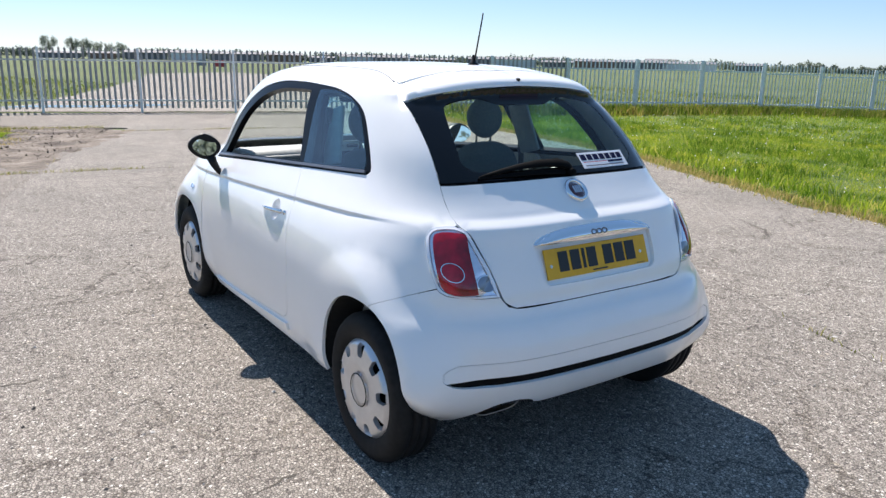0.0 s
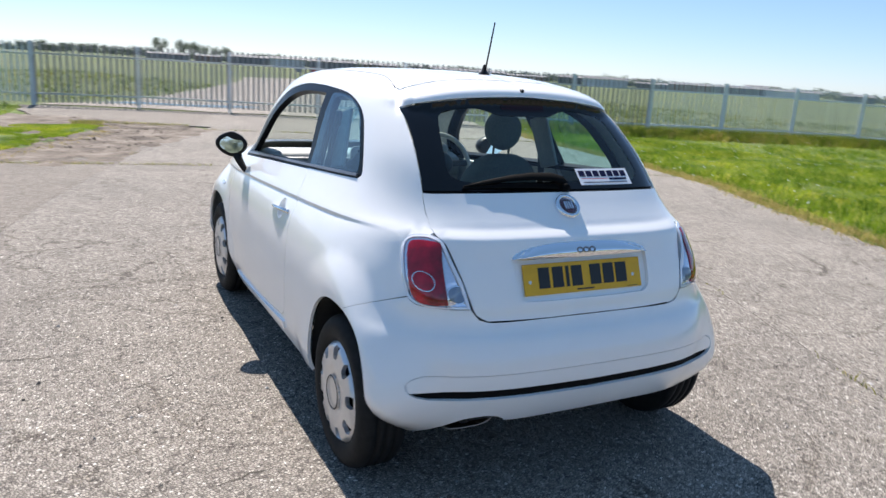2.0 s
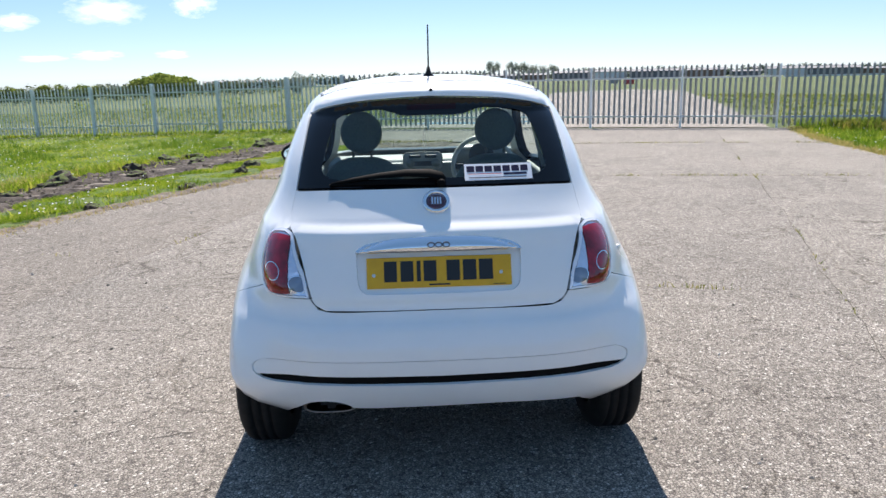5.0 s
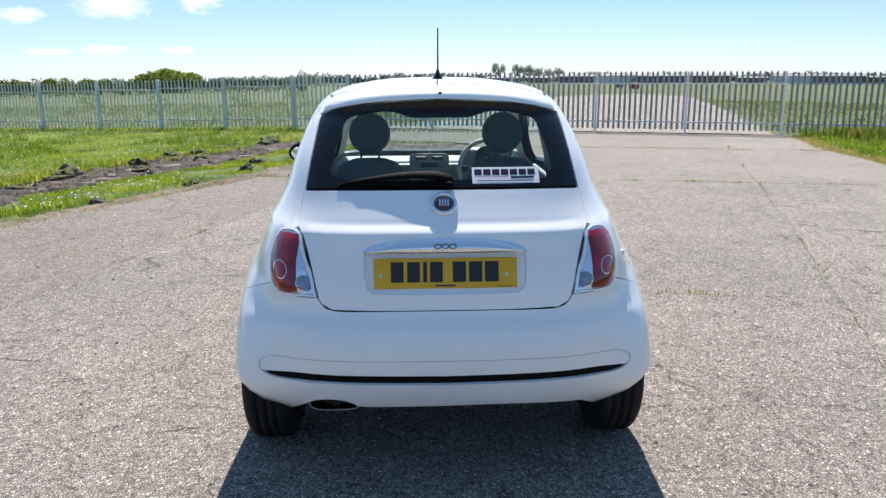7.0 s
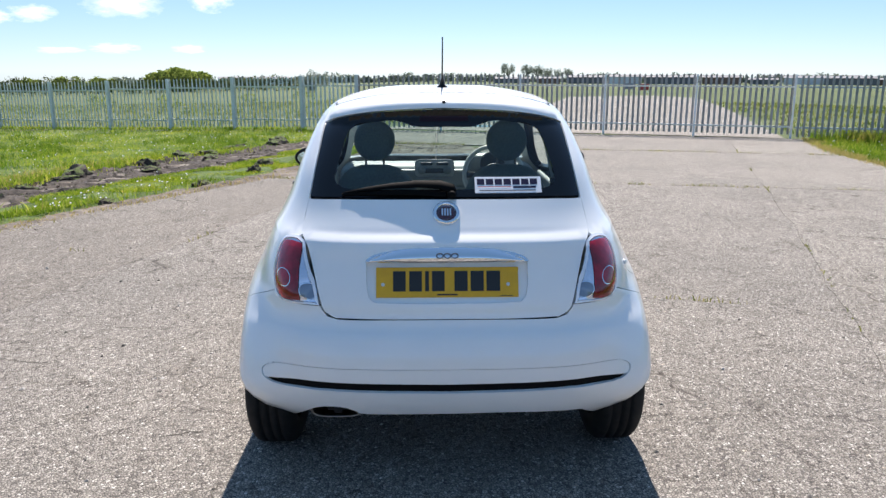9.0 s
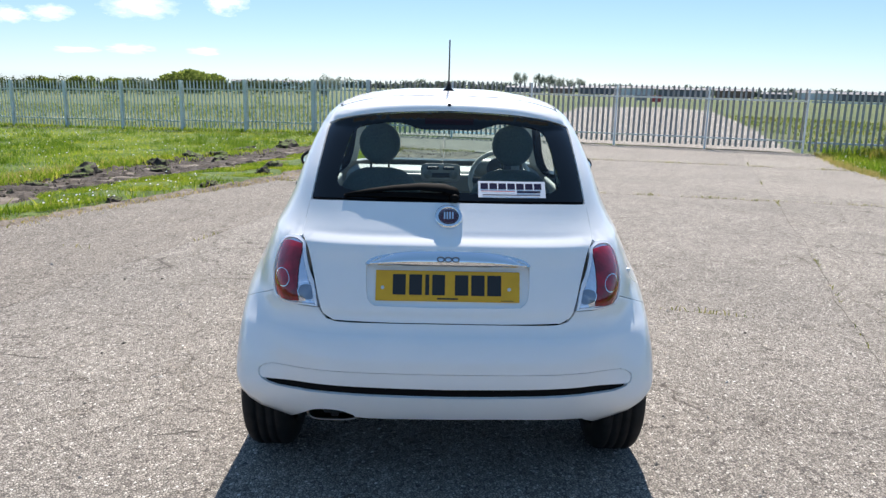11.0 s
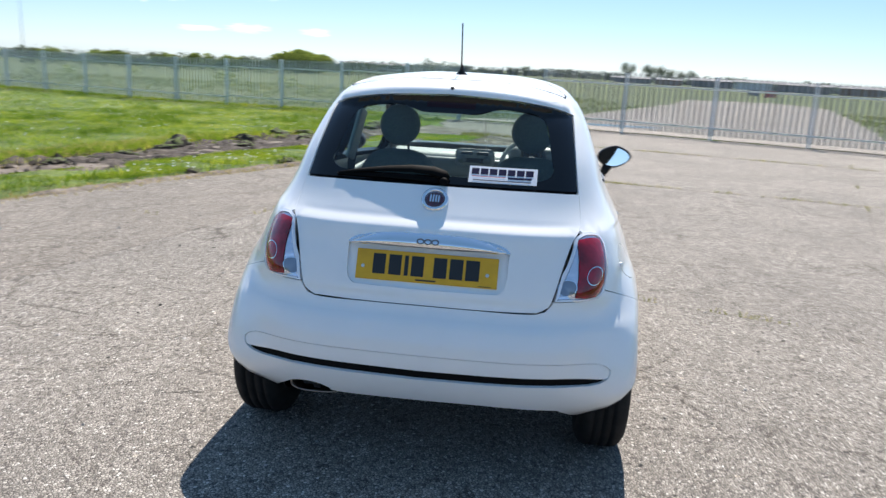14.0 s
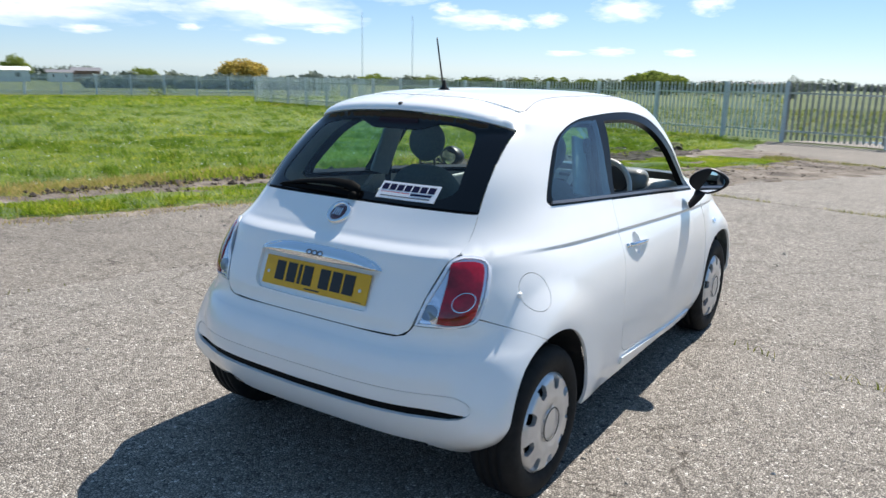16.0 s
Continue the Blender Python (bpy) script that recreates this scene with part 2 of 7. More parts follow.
base(meadow, mix(meadow, "MULTIPLY", 1.0, ramp(meadow, noise_of(meadow, 0.09, 7, 0.65), (0.32, (0.046, 0.074, 0.014)), (0.5, (0.080, 0.112, 0.025)), (0.68, (0.125, 0.142, 0.046))), ramp(meadow, noise_of(meadow, 3.0, 8, 0.75), (0.32, (0.5, 0.55, 0.5)), (0.68, (1.3, 1.25, 1.15)))))
bump(meadow, noise_of(meadow, 6, 8, 0.75), 0.8, 0.1)
turf_fine = ramp(turf, noise_of(turf, 7, 8, 0.75), (0.3, (0.55, 0.58, 0.5)), (0.7, (1.25, 1.2, 1.1)))
turf_patch = ramp(turf, noise_of(turf, 1.1, 4, 0.6), (0.34, (0.55, 0.66, 0.55)), (0.5, (0.95, 0.98, 0.9)), (0.66, (1.2, 1.12, 0.95)))
base(turf, mix(turf, "MULTIPLY", 1.0, mix(turf, "MULTIPLY", 1.0, turf_broad, turf_fine), turf_patch))
bump(turf, noise_of(turf, 14, 8, 0.75), 0.8, 0.08)


def foliage(name, *stops, through_share=0.5, patchy=False):
    """Leaves that pass part of the light; the colour varies from leaf to leaf."""
    m = bpy.data.materials.new(name)
    m.use_nodes = True
    t = m.node_tree
    t.nodes.remove(t.nodes["Principled BSDF"])
    g = node(m, "NewGeometry")
    colour = ramp(m, g.outputs["Random Per Island"], *stops)
    if patchy:
        colour = mix(m, "MULTIPLY", 1.0, colour, ramp(m, noise_of(m, 1.1, 4, 0.6), (0.34, (0.58, 0.72, 0.6)), (0.5, (0.97, 0.99, 0.92)), (0.66, (1.2, 1.12, 0.95))))
        colour = mix(m, "MULTIPLY", 1.0, colour, ramp(m, noise_of(m, 0.28, 5, 0.65), (0.36, (0.66, 0.74, 0.62)), (0.5, (1.0, 1.0, 1.0)), (0.64, (1.22, 1.08, 0.9))))
    d, tr, mx = t.nodes.new("ShaderNodeBsdfDiffuse"), t.nodes.new("ShaderNodeBsdfTranslucent"), t.nodes.new("ShaderNodeMixShader")
    mx.inputs[0].default_value = through_share
    link(m, colour, d.inputs[0])
    link(m, colour, tr.inputs[0])
    link(m, d.outputs[0], mx.inputs[1])
    link(m, tr.outputs[0], mx.inputs[2])
    link(m, mx.outputs[0], t.nodes["Material Output"].inputs[0])
    return m


blade = foliage("grass_blade", (0.0, (0.105, 0.195, 0.016)), (0.5, (0.262, 0.36, 0.034)), (0.85, (0.38, 0.44, 0.056)), (1.0, (0.56, 0.49, 0.17)), patchy=True)
meadow_blade = foliage("meadow_blade", (0.0, (0.10, 0.15, 0.025)), (0.6, (0.19, 0.235, 0.052)), (1.0, (0.36, 0.33, 0.13)), patchy=True)
dry_blade = foliage("dry_grass_blade", (0.0, (0.22, 0.24, 0.05)), (0.5, (0.42, 0.33, 0.11)), (1.0, (0.52, 0.41, 0.19)))


def galvanised_steel(name, low, high):
    m = material(name, low, 0.5)
    oi = node(m, "ObjectInfo")
    base(m, mix(m, "MULTIPLY", 0.7, ramp(m, oi.outputs["Random"], (0.0, low), (1.0, high)), ramp(m, noise_of(m, 9, 6), (0.3, (0.82,) * 3), (0.7, (1.1,) * 3))))
    return m


galvanised = galvanised_steel("galvanised_steel", (0.62, 0.67, 0.69), (0.76, 0.80, 0.81))
# weathered grey, darkened too for the shade on the pales' backlit faces
weathered_shaded_steel = galvanised_steel("weathered_shaded_steel", (0.30, 0.29, 0.28), (0.44, 0.43, 0.42))
post_steel = galvanised_steel("bright_post_steel", (0.84, 0.86, 0.87), (0.90, 0.92, 0.93))
leaf = foliage("leaf_green", (0.0, (0.11, 0.15, 0.03)), (0.6, (0.22, 0.28, 0.06)), (1.0, (0.36, 0.40, 0.10)))
leaf_dark = foliage("leaf_dark", (0.0, (0.035, 0.05, 0.018)), (0.6, (0.075, 0.095, 0.03)), (1.0, (0.13, 0.15, 0.05)))
leaf_gold = foliage("leaf_gold", (0.0, (0.36, 0.27, 0.06)), (1.0, (0.60, 0.47, 0.13)))
# distance haze mixed into the leaf colour as a pale grey-green
leaf_hazed = foliage("leaf_hazed", (0.0, (0.15, 0.18, 0.15)), (1.0, (0.27, 0.31, 0.24)))
bark = material("bark", (0.09, 0.07, 0.05), 0.9)
far_white = material("painted_panel_white", (0.72, 0.73, 0.74), 0.6)
far_brick = material("brick_wall", (0.24, 0.15, 0.11), 0.9)
far_roof = material("grey_roof", (0.16, 0.16, 0.17), 0.8)
sign_red = material("sign_red", (0.45, 0.05, 0.05), 0.5)
sign_grey = material("sign_grey", (0.22, 0.25, 0.30), 0.6)
cloud_glow = bpy.data.materials.new("cloud_glow")
cloud_glow.use_nodes = True
ct = cloud_glow.node_tree
ct.nodes.remove(ct.nodes["Principled BSDF"])
cco = node(cloud_glow, "TexCoord")
sph = node(cloud_glow, "VectorMath")
sph.operation = "LENGTH"
link(cloud_glow, cco.outputs["Object"], sph.inputs[0])
cno = node(cloud_glow, "TexNoise", Scale=1.9, Detail=9.0, Roughness=0.62)
coi = node(cloud_glow, "ObjectInfo")
cadd = node(cloud_glow, "VectorMath")
cadd.operation = "ADD"
link(cloud_glow, cco.outputs["Object"], cadd.inputs[0])
link(cloud_glow, coi.outputs["Location"], cadd.inputs[1])
link(cloud_glow, cadd.outputs[0], cno.inputs["Vector"])
cm = node(cloud_glow, "Math")
cm.operation = "SUBTRACT"
link(cloud_glow, cno.outputs["Fac"], cm.inputs[0])
cm2 = node(cloud_glow, "Math")
cm2.operation = "MULTIPLY"
link(cloud_glow, sph.outputs["Value"], cm2.inputs[0])
cm2.inputs[1].default_value = 0.50
link(cloud_glow, cm2.outputs[0], cm.inputs[1])
dens = ramp(cloud_glow, cm.outputs[0], (0.0, (0.0,) * 3), (0.22, (0.26,) * 3), (0.55, (0.80,) * 3))
# a white glow stands in for sunlight on the cloud
cem = node(cloud_glow, "Emission", Color=(1.0, 0.985, 0.96, 1), Strength=0.95)
ctr = node(cloud_glow, "BsdfTransparent")
cmx = node(cloud_glow, "MixShader")
link(cloud_glow, dens, cmx.inputs[0])
link(cloud_glow, ctr.outputs[0], cmx.inputs[1])
link(cloud_glow, cem.outputs[0], cmx.inputs[2])
link(cloud_glow, cmx.outputs[0], ct.nodes["Material Output"].inputs[0])
petal = material("daisy_white", (0.8, 0.8, 0.76), 0.8)
pebble = material("pebble", (0.2, 0.19, 0.18), 0.9)
geo = node(pebble, "NewGeometry")
base(pebble, ramp(pebble, geo.outputs["Random Per Island"], (0.0, (0.05, 0.045, 0.04)), (0.5, (0.2, 0.19, 0.17)), (1.0, (0.5, 0.48, 0.45))))
crack_dark = material("crack_soil", (0.06, 0.052, 0.042), 0.95)
base(crack_dark, ramp(crack_dark, noise_of(crack_dark, 9), (0.35, (0.045, 0.04, 0.032)), (0.7, (0.13, 0.115, 0.09))))
puddle = material("puddle_water", (0.03, 0.035, 0.04), 0.03)


# ---- building helpers ----
def mesh_object(name, verts, faces, mats, parent=None, smooth=False, index=None):
    me = bpy.data.meshes.new(name)
    me.from_pydata([tuple(map(float, v)) for v in verts], [], [tuple(map(int, f)) for f in faces])
    for m in mats if isinstance(mats, (list, tuple)) else [mats]:
        me.materials.append(m)
    if index is not None:
        me.polygons.foreach_set("material_index", np.array(index, dtype=np.int32))
    if smooth:
        me.polygons.foreach_set("use_smooth", np.ones(len(me.polygons), dtype=bool))
    me.update()
    ob = new(name, me)
    ob.parent = parent
    return ob


def part(name, bm, mat, parent=None, label="", smooth=False):
    me = bpy.data.meshes.new(name)
    bm.to_mesh(me)
    bm.free()
    me.materials.append(mat)
    if smooth:
        me.polygons.foreach_set("use_smooth", np.ones(len(me.polygons), dtype=bool))
    ob = new(name, me)
    ob.parent = parent
    if label:
        tagged(ob, label)
    return ob


def box_bm(size, centre=(0, 0, 0), bevel=0.0, segments=2, turn=None, taper=None):
    bm = bmesh.new()
    bmesh.ops.create_cube(bm, size=1)
    bmesh.ops.scale(bm, vec=size, verts=bm.verts)
    if taper:
        for v in bm.verts:
            if v.co.z > 0:
                v.co.x *= taper[0]
                v.co.y *= taper[1]
    if bevel:
        bmesh.ops.bevel(bm, geom=bm.edges[:], offset=bevel, segments=segments, profile=0.5, affect="EDGES")
    if turn is not None:
        bmesh.ops.transform(bm, matrix=turn, verts=bm.verts)
    bmesh.ops.translate(bm, vec=centre, verts=bm.verts)
    return bm


def merged(*bms):
    out = bmesh.new()
    for b in bms:
        me = bpy.data.meshes.new("join")
        b.to_mesh(me)
        b.free()
        out.from_mesh(me)
        bpy.data.meshes.remove(me)
    return out


def cushion(w, d, h, power=0.55, seg=28):
    """A stuffed block with full, rounded corners."""
    bm = bmesh.new()
    bmesh.ops.create_uvsphere(bm, u_segments=seg, v_segments=seg // 2, radius=1)
    for v in bm.verts:
        v.co = [math.copysign(abs(c) ** power, c) * k / 2 for c, k in zip(v.co, (w, d, h))]
    return bm


def lathe(profile, steps=48, axis="x"):
    """Profile of (radius, offset) turned about the x axis."""
    bm = bmesh.new()
    rings = []
    for k in range(steps):
        a = 2 * math.pi * k / steps
        rings.append([bm.verts.new((o, r * math.cos(a), r * math.sin(a))) for r, o in profile])
    for k in range(steps):
        a, b = rings[k], rings[(k + 1) % steps]
        for i in range(len(profile) - 1):
            bm.faces.new((a[i], a[i + 1], b[i + 1], b[i]))
    return bm


def tube(points, radius, sides=8):
    bm = bmesh.new()
    pts = [Vector(p) for p in points]
    rad = radius if isinstance(radius, (list, tuple)) else [radius] * len(pts)
    rings = []
    up = Vector((0.13, 0.21, 0.97))
    for i, p in enumerate(pts):
        d = (pts[min(i + 1, len(pts) - 1)] - pts[max(i - 1, 0)]).normalized()
        s = d.cross(up)
        if s.length < 1e-3:
            s = d.cross(Vector((1, 0, 0)))
        s.normalize()
        n = s.cross(d)
        rings.append([bm.verts.new(p + rad[i] * (math.cos(2 * math.pi * k / sides) * s + math.sin(2 * math.pi * k / sides) * n)) for k in range(sides)])
    for a, b in zip(rings, rings[1:]):
        for k in range(sides):
            bm.faces.new((a[k], a[(k + 1) % sides], b[(k + 1) % sides], b[k]))
    bm.faces.new(rings[0][::-1])
    bm.faces.new(rings[-1])
    bmesh.ops.recalc_face_normals(bm, faces=bm.faces)
    return bm


def inside(poly, pts):
    """Which of the points lie inside the closed polygon."""
    p = np.asarray(poly)
    x, y = pts[:, 0], pts[:, 1]
    hit = np.zeros(len(pts), bool)
    for (x1, y1), (x2, y2) in zip(p, np.roll(p, -1, 0)):
        if y1 != y2:
            hit ^= ((y1 > y) != (y2 > y)) & (x < (x2 - x1) * (y - y1) / (y2 - y1) + x1)
    return hit


def densify(poly, step, closed=True):
    out = []
    p = [np.array(q, float) for q in poly]
    pairs = list(zip(p, p[1:] + p[:1])) if closed else list(zip(p, p[1:]))
    for a, b in pairs:
        n = max(1, int(np.ceil(np.linalg.norm(b - a) / step)))
        out += [a + (b - a) * k / n for k in range(n)]
    if not closed:
        out.append(p[-1])
    return np.array(out)


def smooth_line(points, step):
    """A Catmull-Rom curve through the points, open."""
    p = [np.array(q, float) for q in points]
    p = [2 * p[0] - p[1]] + p + [2 * p[-1] - p[-2]]
    out = []
    for a, b, c, d in zip(p, p[1:], p[2:], p[3:]):
        n = max(2, int(np.ceil(np.linalg.norm(c - b) / step)))
        for k in range(n):
            t = k / n
            out.append(0.5 * (2 * b + (c - a) * t + (2 * a - 5 * b + 4 * c - d) * t * t + (3 * b - a - 3 * c + d) * t ** 3))
    out.append(p[-2])
    return np.array(out)


def clean_loop(poly, least=1e-4):
    out = [poly[0]]
    for q in poly[1:]:
        if np.linalg.norm(q - out[-1]) > least:
            out.append(q)
    if np.linalg.norm(out[0] - out[-1]) <= least:
        out.pop()
    return np.array(out)


def fill(outer, holes, steps, lines=()):
    """Triangles over a flat region: points and triples. steps: grid spacing in both directions, or functions of the second."""
    from mathutils.geometry import delaunay_2d_cdt
    loops = [clean_loop(np.asarray(outer, float))] + [clean_loop(np.asarray(h, float)) for h in holes]
    lo, hi = loops[0].min(0), loops[0].max(0)
    su, sv = steps
    vs = []
    v = lo[1] + sv(lo[1]) / 2 if callable(sv) else lo[1] + sv / 2
    while v < hi[1]:
        vs.append(v)
        v += sv(v) if callable(sv) else sv
    us = np.arange(lo[0] + su / 2, hi[0], su)
    grid = np.array([(u + (su / 2 if k % 2 else 0), v) for k, v in enumerate(vs) for u in us]) if len(vs) and len(us) else np.zeros((0, 2))
    ok = inside(loops[0], grid) if len(grid) else np.zeros(0, bool)
    for h in loops[1:]:
        ok &= ~inside(h, grid)
    grid = grid[ok]
    if len(grid):
        near = np.full(len(grid), 1e9)
        for l in loops:
            a, b = l, np.roll(l, -1, 0)
            for p, q in zip(a, b):
                d = q - p
                t = np.clip(((grid - p) @ d) / max(d @ d, 1e-12), 0, 1)
                near = np.minimum(near, np.hypot(*(grid - (p + t[:, None] * d)).T))
        limit = 0.45 * (min(su, 0.03) if not callable(sv) else 0.012)
        if not callable(sv):
            limit = 0.35 * min(su, sv)
        grid = grid[near > limit]
    if len(grid) and len(lines):
        every = np.vstack(lines)
        far = np.array([np.min(np.abs(every - g).max(1)) for g in grid])
        grid = grid[far > 0.016]
    verts, edges = [], []
    for l in loops:
        s = len(verts)
        verts += [Vector(p) for p in l]
        edges += [(s + k, s + (k + 1) % len(l)) for k in range(len(l))]
    for l in lines:
        l = np.asarray(l)
        ok = inside(loops[0], l)
        for h in loops[1:]:
            ok &= ~inside(h, l)
        s = len(verts)
        at_ = {}
        for k in np.nonzero(ok)[0]:
            at_[k] = s + len(at_)
            verts.append(Vector(l[k]))
        edges += [(at_[k], at_[k + 1]) for k in at_ if k + 1 in at_]
    verts += [Vector(p) for p in grid]
    v2, _, tris, *_ = delaunay_2d_cdt(verts, edges, [], 0, 1e-7)
    pts = np.array([tuple(p) for p in v2])
    tris = np.array([t for t in tris if len(t) == 3])
    mid = pts[tris].mean(1)
    ok = inside(loops[0], mid)
    for h in loops[1:]:
        ok &= ~inside(h, mid)
    tris = tris[ok]
    a, b, c = pts[tris[:, 0]], pts[tris[:, 1]], pts[tris[:, 2]]
    area = (b[:, 0] - a[:, 0]) * (c[:, 1] - a[:, 1]) - (b[:, 1] - a[:, 1]) * (c[:, 0] - a[:, 0])
    tris[area < 0] = tris[area < 0][:, ::-1]
    tris = tris[np.abs(area) > 1e-9]
    return pts, tris


# ---- ground ----
def ground_z(x, y):
    """The apron lies on a slight rise; the fields fall away from it, most to the left."""
    x, y = np.asarray(x, float), np.asarray(y, float)
    r = np.hypot(x, y - 1)
    s = np.clip((r - 5) / 17, 0, 1)
    left = np.clip((-np.degrees(np.arctan2(x, y + 2)) - 2) / 22, 0, 1)
    left = left * left * (3 - 2 * left)
    d = np.clip(r - 17, 0, None)
    fall = (0.0085 + 0.0055 * left) * d * d / (d + 8)
    w = np.clip((y - 11) / 9, 0, 1)
    bank = 0.016 * np.clip(-x - 1.5, 0, 13) * w * w * (3 - 2 * w) + 0.03 * np.clip(x - 22.5, 0, 8)
    return -0.35 * s * s * (3 - 2 * s) - fall - bank


def lumps(x, y, scale, seed=0.0):
    return np.array([noise.noise((float(a) * scale, float(b) * scale, seed)) for a, b in zip(np.ravel(x), np.ravel(y))])


radii = [0, 2, 4] + list(np.arange(5, 24, 0.75)) + [26, 30, 36, 45, 60, 80, 120, 200, 400, 900, 2000, 4500]
SEG = 120
gv = [(0, 1, -0.012)]
for r in radii[1:]:
    for k in range(SEG):
        a = 2 * math.pi * k / SEG
        x, y = r * math.sin(a), 1 + r * math.cos(a)
        gv.append((x, y, float(ground_z(x, y)) - 0.012))
gf = [(0, 1 + (k + 1) % SEG, 1 + k) for k in range(SEG)]
for i in range(len(radii) - 2):
    s = 1 + i * SEG
    gf += [(s + k, s + (k + 1) % SEG, s + SEG + (k + 1) % SEG, s + SEG + k) for k in range(SEG)]
FENCE_LINE = [(-400, -466), (-70.4, 20.2), (-45.7, 56.6), (-40.5, 36.7), (-4.3, 23.9), (0.1, 22.7), (10.5, 18.9), (38, 11.5), (400, -40), (4000, -40)]
mids = np.array([np.mean([gv[i] for i in f], axis=0) for f in gf])
wild = mids[:, 1] > np.interp(mids[:, 0], *np.array(FENCE_LINE).T)
tagged(mesh_object("ground", gv, gf, [turf, meadow], smooth=True, index=wild.astype(int)), "rough green airfield grass reaching to the horizon", "grass", kind="structure")


def rough_edge(poly, amount, step=0.22, scale=1.4, seed=0.0):
    p = densify(poly, step)
    n = np.roll(p, -1, 0) - np.roll(p, 1, 0)
    n = np.stack([-n[:, 1], n[:, 0]], 1) / (np.hypot(*n.T)[:, None] + 1e-9)
    w = np.array([noise.noise((q[0] * scale, q[1] * scale, seed)) + 0.5 * noise.noise((q[0] * scale * 4, q[1] * scale * 4, seed)) for q in p])
    return p + n * w[:, None] * amount


def sheet(name, poly, lift, mat, step, parent=None, holes=(), uneven=0.0, thick=0.0, seed=0.0, rough_scale=1.7):
    pts, tris = fill(poly, holes, (step, step))
    z = ground_z(pts[:, 0], pts[:, 1]) + lift
    if uneven:
        edge = {}
        for t in tris:
            for a, b in ((t[0], t[1]), (t[1], t[2]), (t[2], t[0])):
                edge[(a, b)] = True
        rim_ = list({q for e in edge if (e[1], e[0]) not in edge for q in e})
        keep = z.copy() - lift - 0.004
        z = z + uneven * lumps(pts[:, 0], pts[:, 1], rough_scale, seed) + 0.5 * uneven * lumps(pts[:, 0], pts[:, 1], rough_scale * 3, seed)
        z = np.maximum(z, keep + 0.006)
        z[rim_] = keep[rim_]
    v = np.column_stack([pts, z])
    faces = [tuple(t) for t in tris]
    smooth = np.ones(len(faces), bool)
    if thick:
        count = {}
        for t in tris:
            for a, b in ((t[0], t[1]), (t[1], t[2]), (t[2], t[0])):
                count[(a, b)] = True
        rim = [e for e in count if (e[1], e[0]) not in count]
        start = len(v)
        low = {}
        extra = []
        for a, b in rim:
            for q in (a, b):
                if q not in low:
                    low[q] = start + len(extra)
                    extra.append(v[q] - (0, 0, thick))
        v = np.vstack([v, extra])
        faces += [(b, a, low[a], low[b]) for a, b in rim]
    return mesh_object(name, v, faces, mat, parent)


LEFT_EDGE = [(-11, -14), (-8.2, -5), (-6.4, 0), (-5.75, 1.73), (-5.25, 2.62), (-4.88, 3.81), (-4.28, 5.1), (-3.6, 6.25), (-3.17, 7.1), (-2.72, 8.1), (-2.2, 9.0), (-1.5, 9.6), (-0.85, 10.2), (-0.3, 11.4), (0.7, 13.8), (1.3, 15.6), (-0.4, 17.0), (-2.2, 18.6), (-2.6, 20.5), (-2.7, 23.1)]
RIGHT_EDGE = [(10.75, 18.75), (9.24, 14.61), (8.57, 11.91), (8.05, 9.6), (7.06, 6.15), (6.2, 4.33), (5.81, 3.24), (5.54, 2.4), (5.42, 1.66), (5.3, 0), (5.4, -5), (6.5, -14)]
PAVED = [np.array(p, float) for p in LEFT_EDGE + RIGHT_EDGE]
paved_loop = rough_edge(PAVED, 0.13, seed=3.0)
pavement = tagged(new("pavement"), "cracked weathered concrete apron with exposed stones and grassy joints", "pavement", kind="structure")
sheet("joint_soil", rough_edge(PAVED, 0.2, seed=3.3), 0.009, dirt, 0.9, pavement)


def cut(poly, normal, limit):
    """The part of a polygon where point . normal <= limit."""
    out = []
    n = np.array(normal)
    for a, b in zip(poly, np.roll(poly, -1, 0)):
        da, db = a @ n - limit, b @ n - limit
        if da <= 0:
            out.append(a)
        if da * db < 0:
            out.append(a + (b - a) * da / (da - db))
    return np.array(out)


N1, N2 = np.array((0.158, 0.987)), np.array((0.963, -0.27))
N3 = np.array((0.943, -0.333))
CROSS = [-30, 8.25, 14.6, 40]
for s0, s1 in zip(CROSS, CROSS[1:]):
    GAP = 0.012 if s0 > 0 else 0.0018
    fine = 0.002
    for lane in (((N2, -3.35),), ((-N2, 3.35), (N3, 1.83)), ((-N3, -1.83),)):
        cell = paved_loop
        for n, lim, gap in ((N1, s1, GAP), (-N1, -s0, GAP), *((n, lim, fine) for n, lim in lane)):
            cell = cut(cell, n, lim - gap) if len(cell) else cell
        if len(cell) > 3:
            cell = densify(cell, 0.09)
            cell = cell + np.array([(0.05 * noise.noise((q[0] * 0.9, q[1] * 0.9, 1.0)) + 0.018 * noise.noise((q[0] * 5, q[1] * 5, 1.0)) + 0.006 * noise.noise((q[0] * 17, q[1] * 17, 2.0)), 0.018 * noise.noise((q[0] * 5, q[1] * 5, 7.0)) + 0.006 * noise.noise((q[0] * 17, q[1] * 17, 8.0))) for q in cell])
            sheet("slab", cell, 0.016, old_concrete if len(lane) == 1 and lane[0][0] is N2 else concrete, 0.7, pavement, thick=0.03)

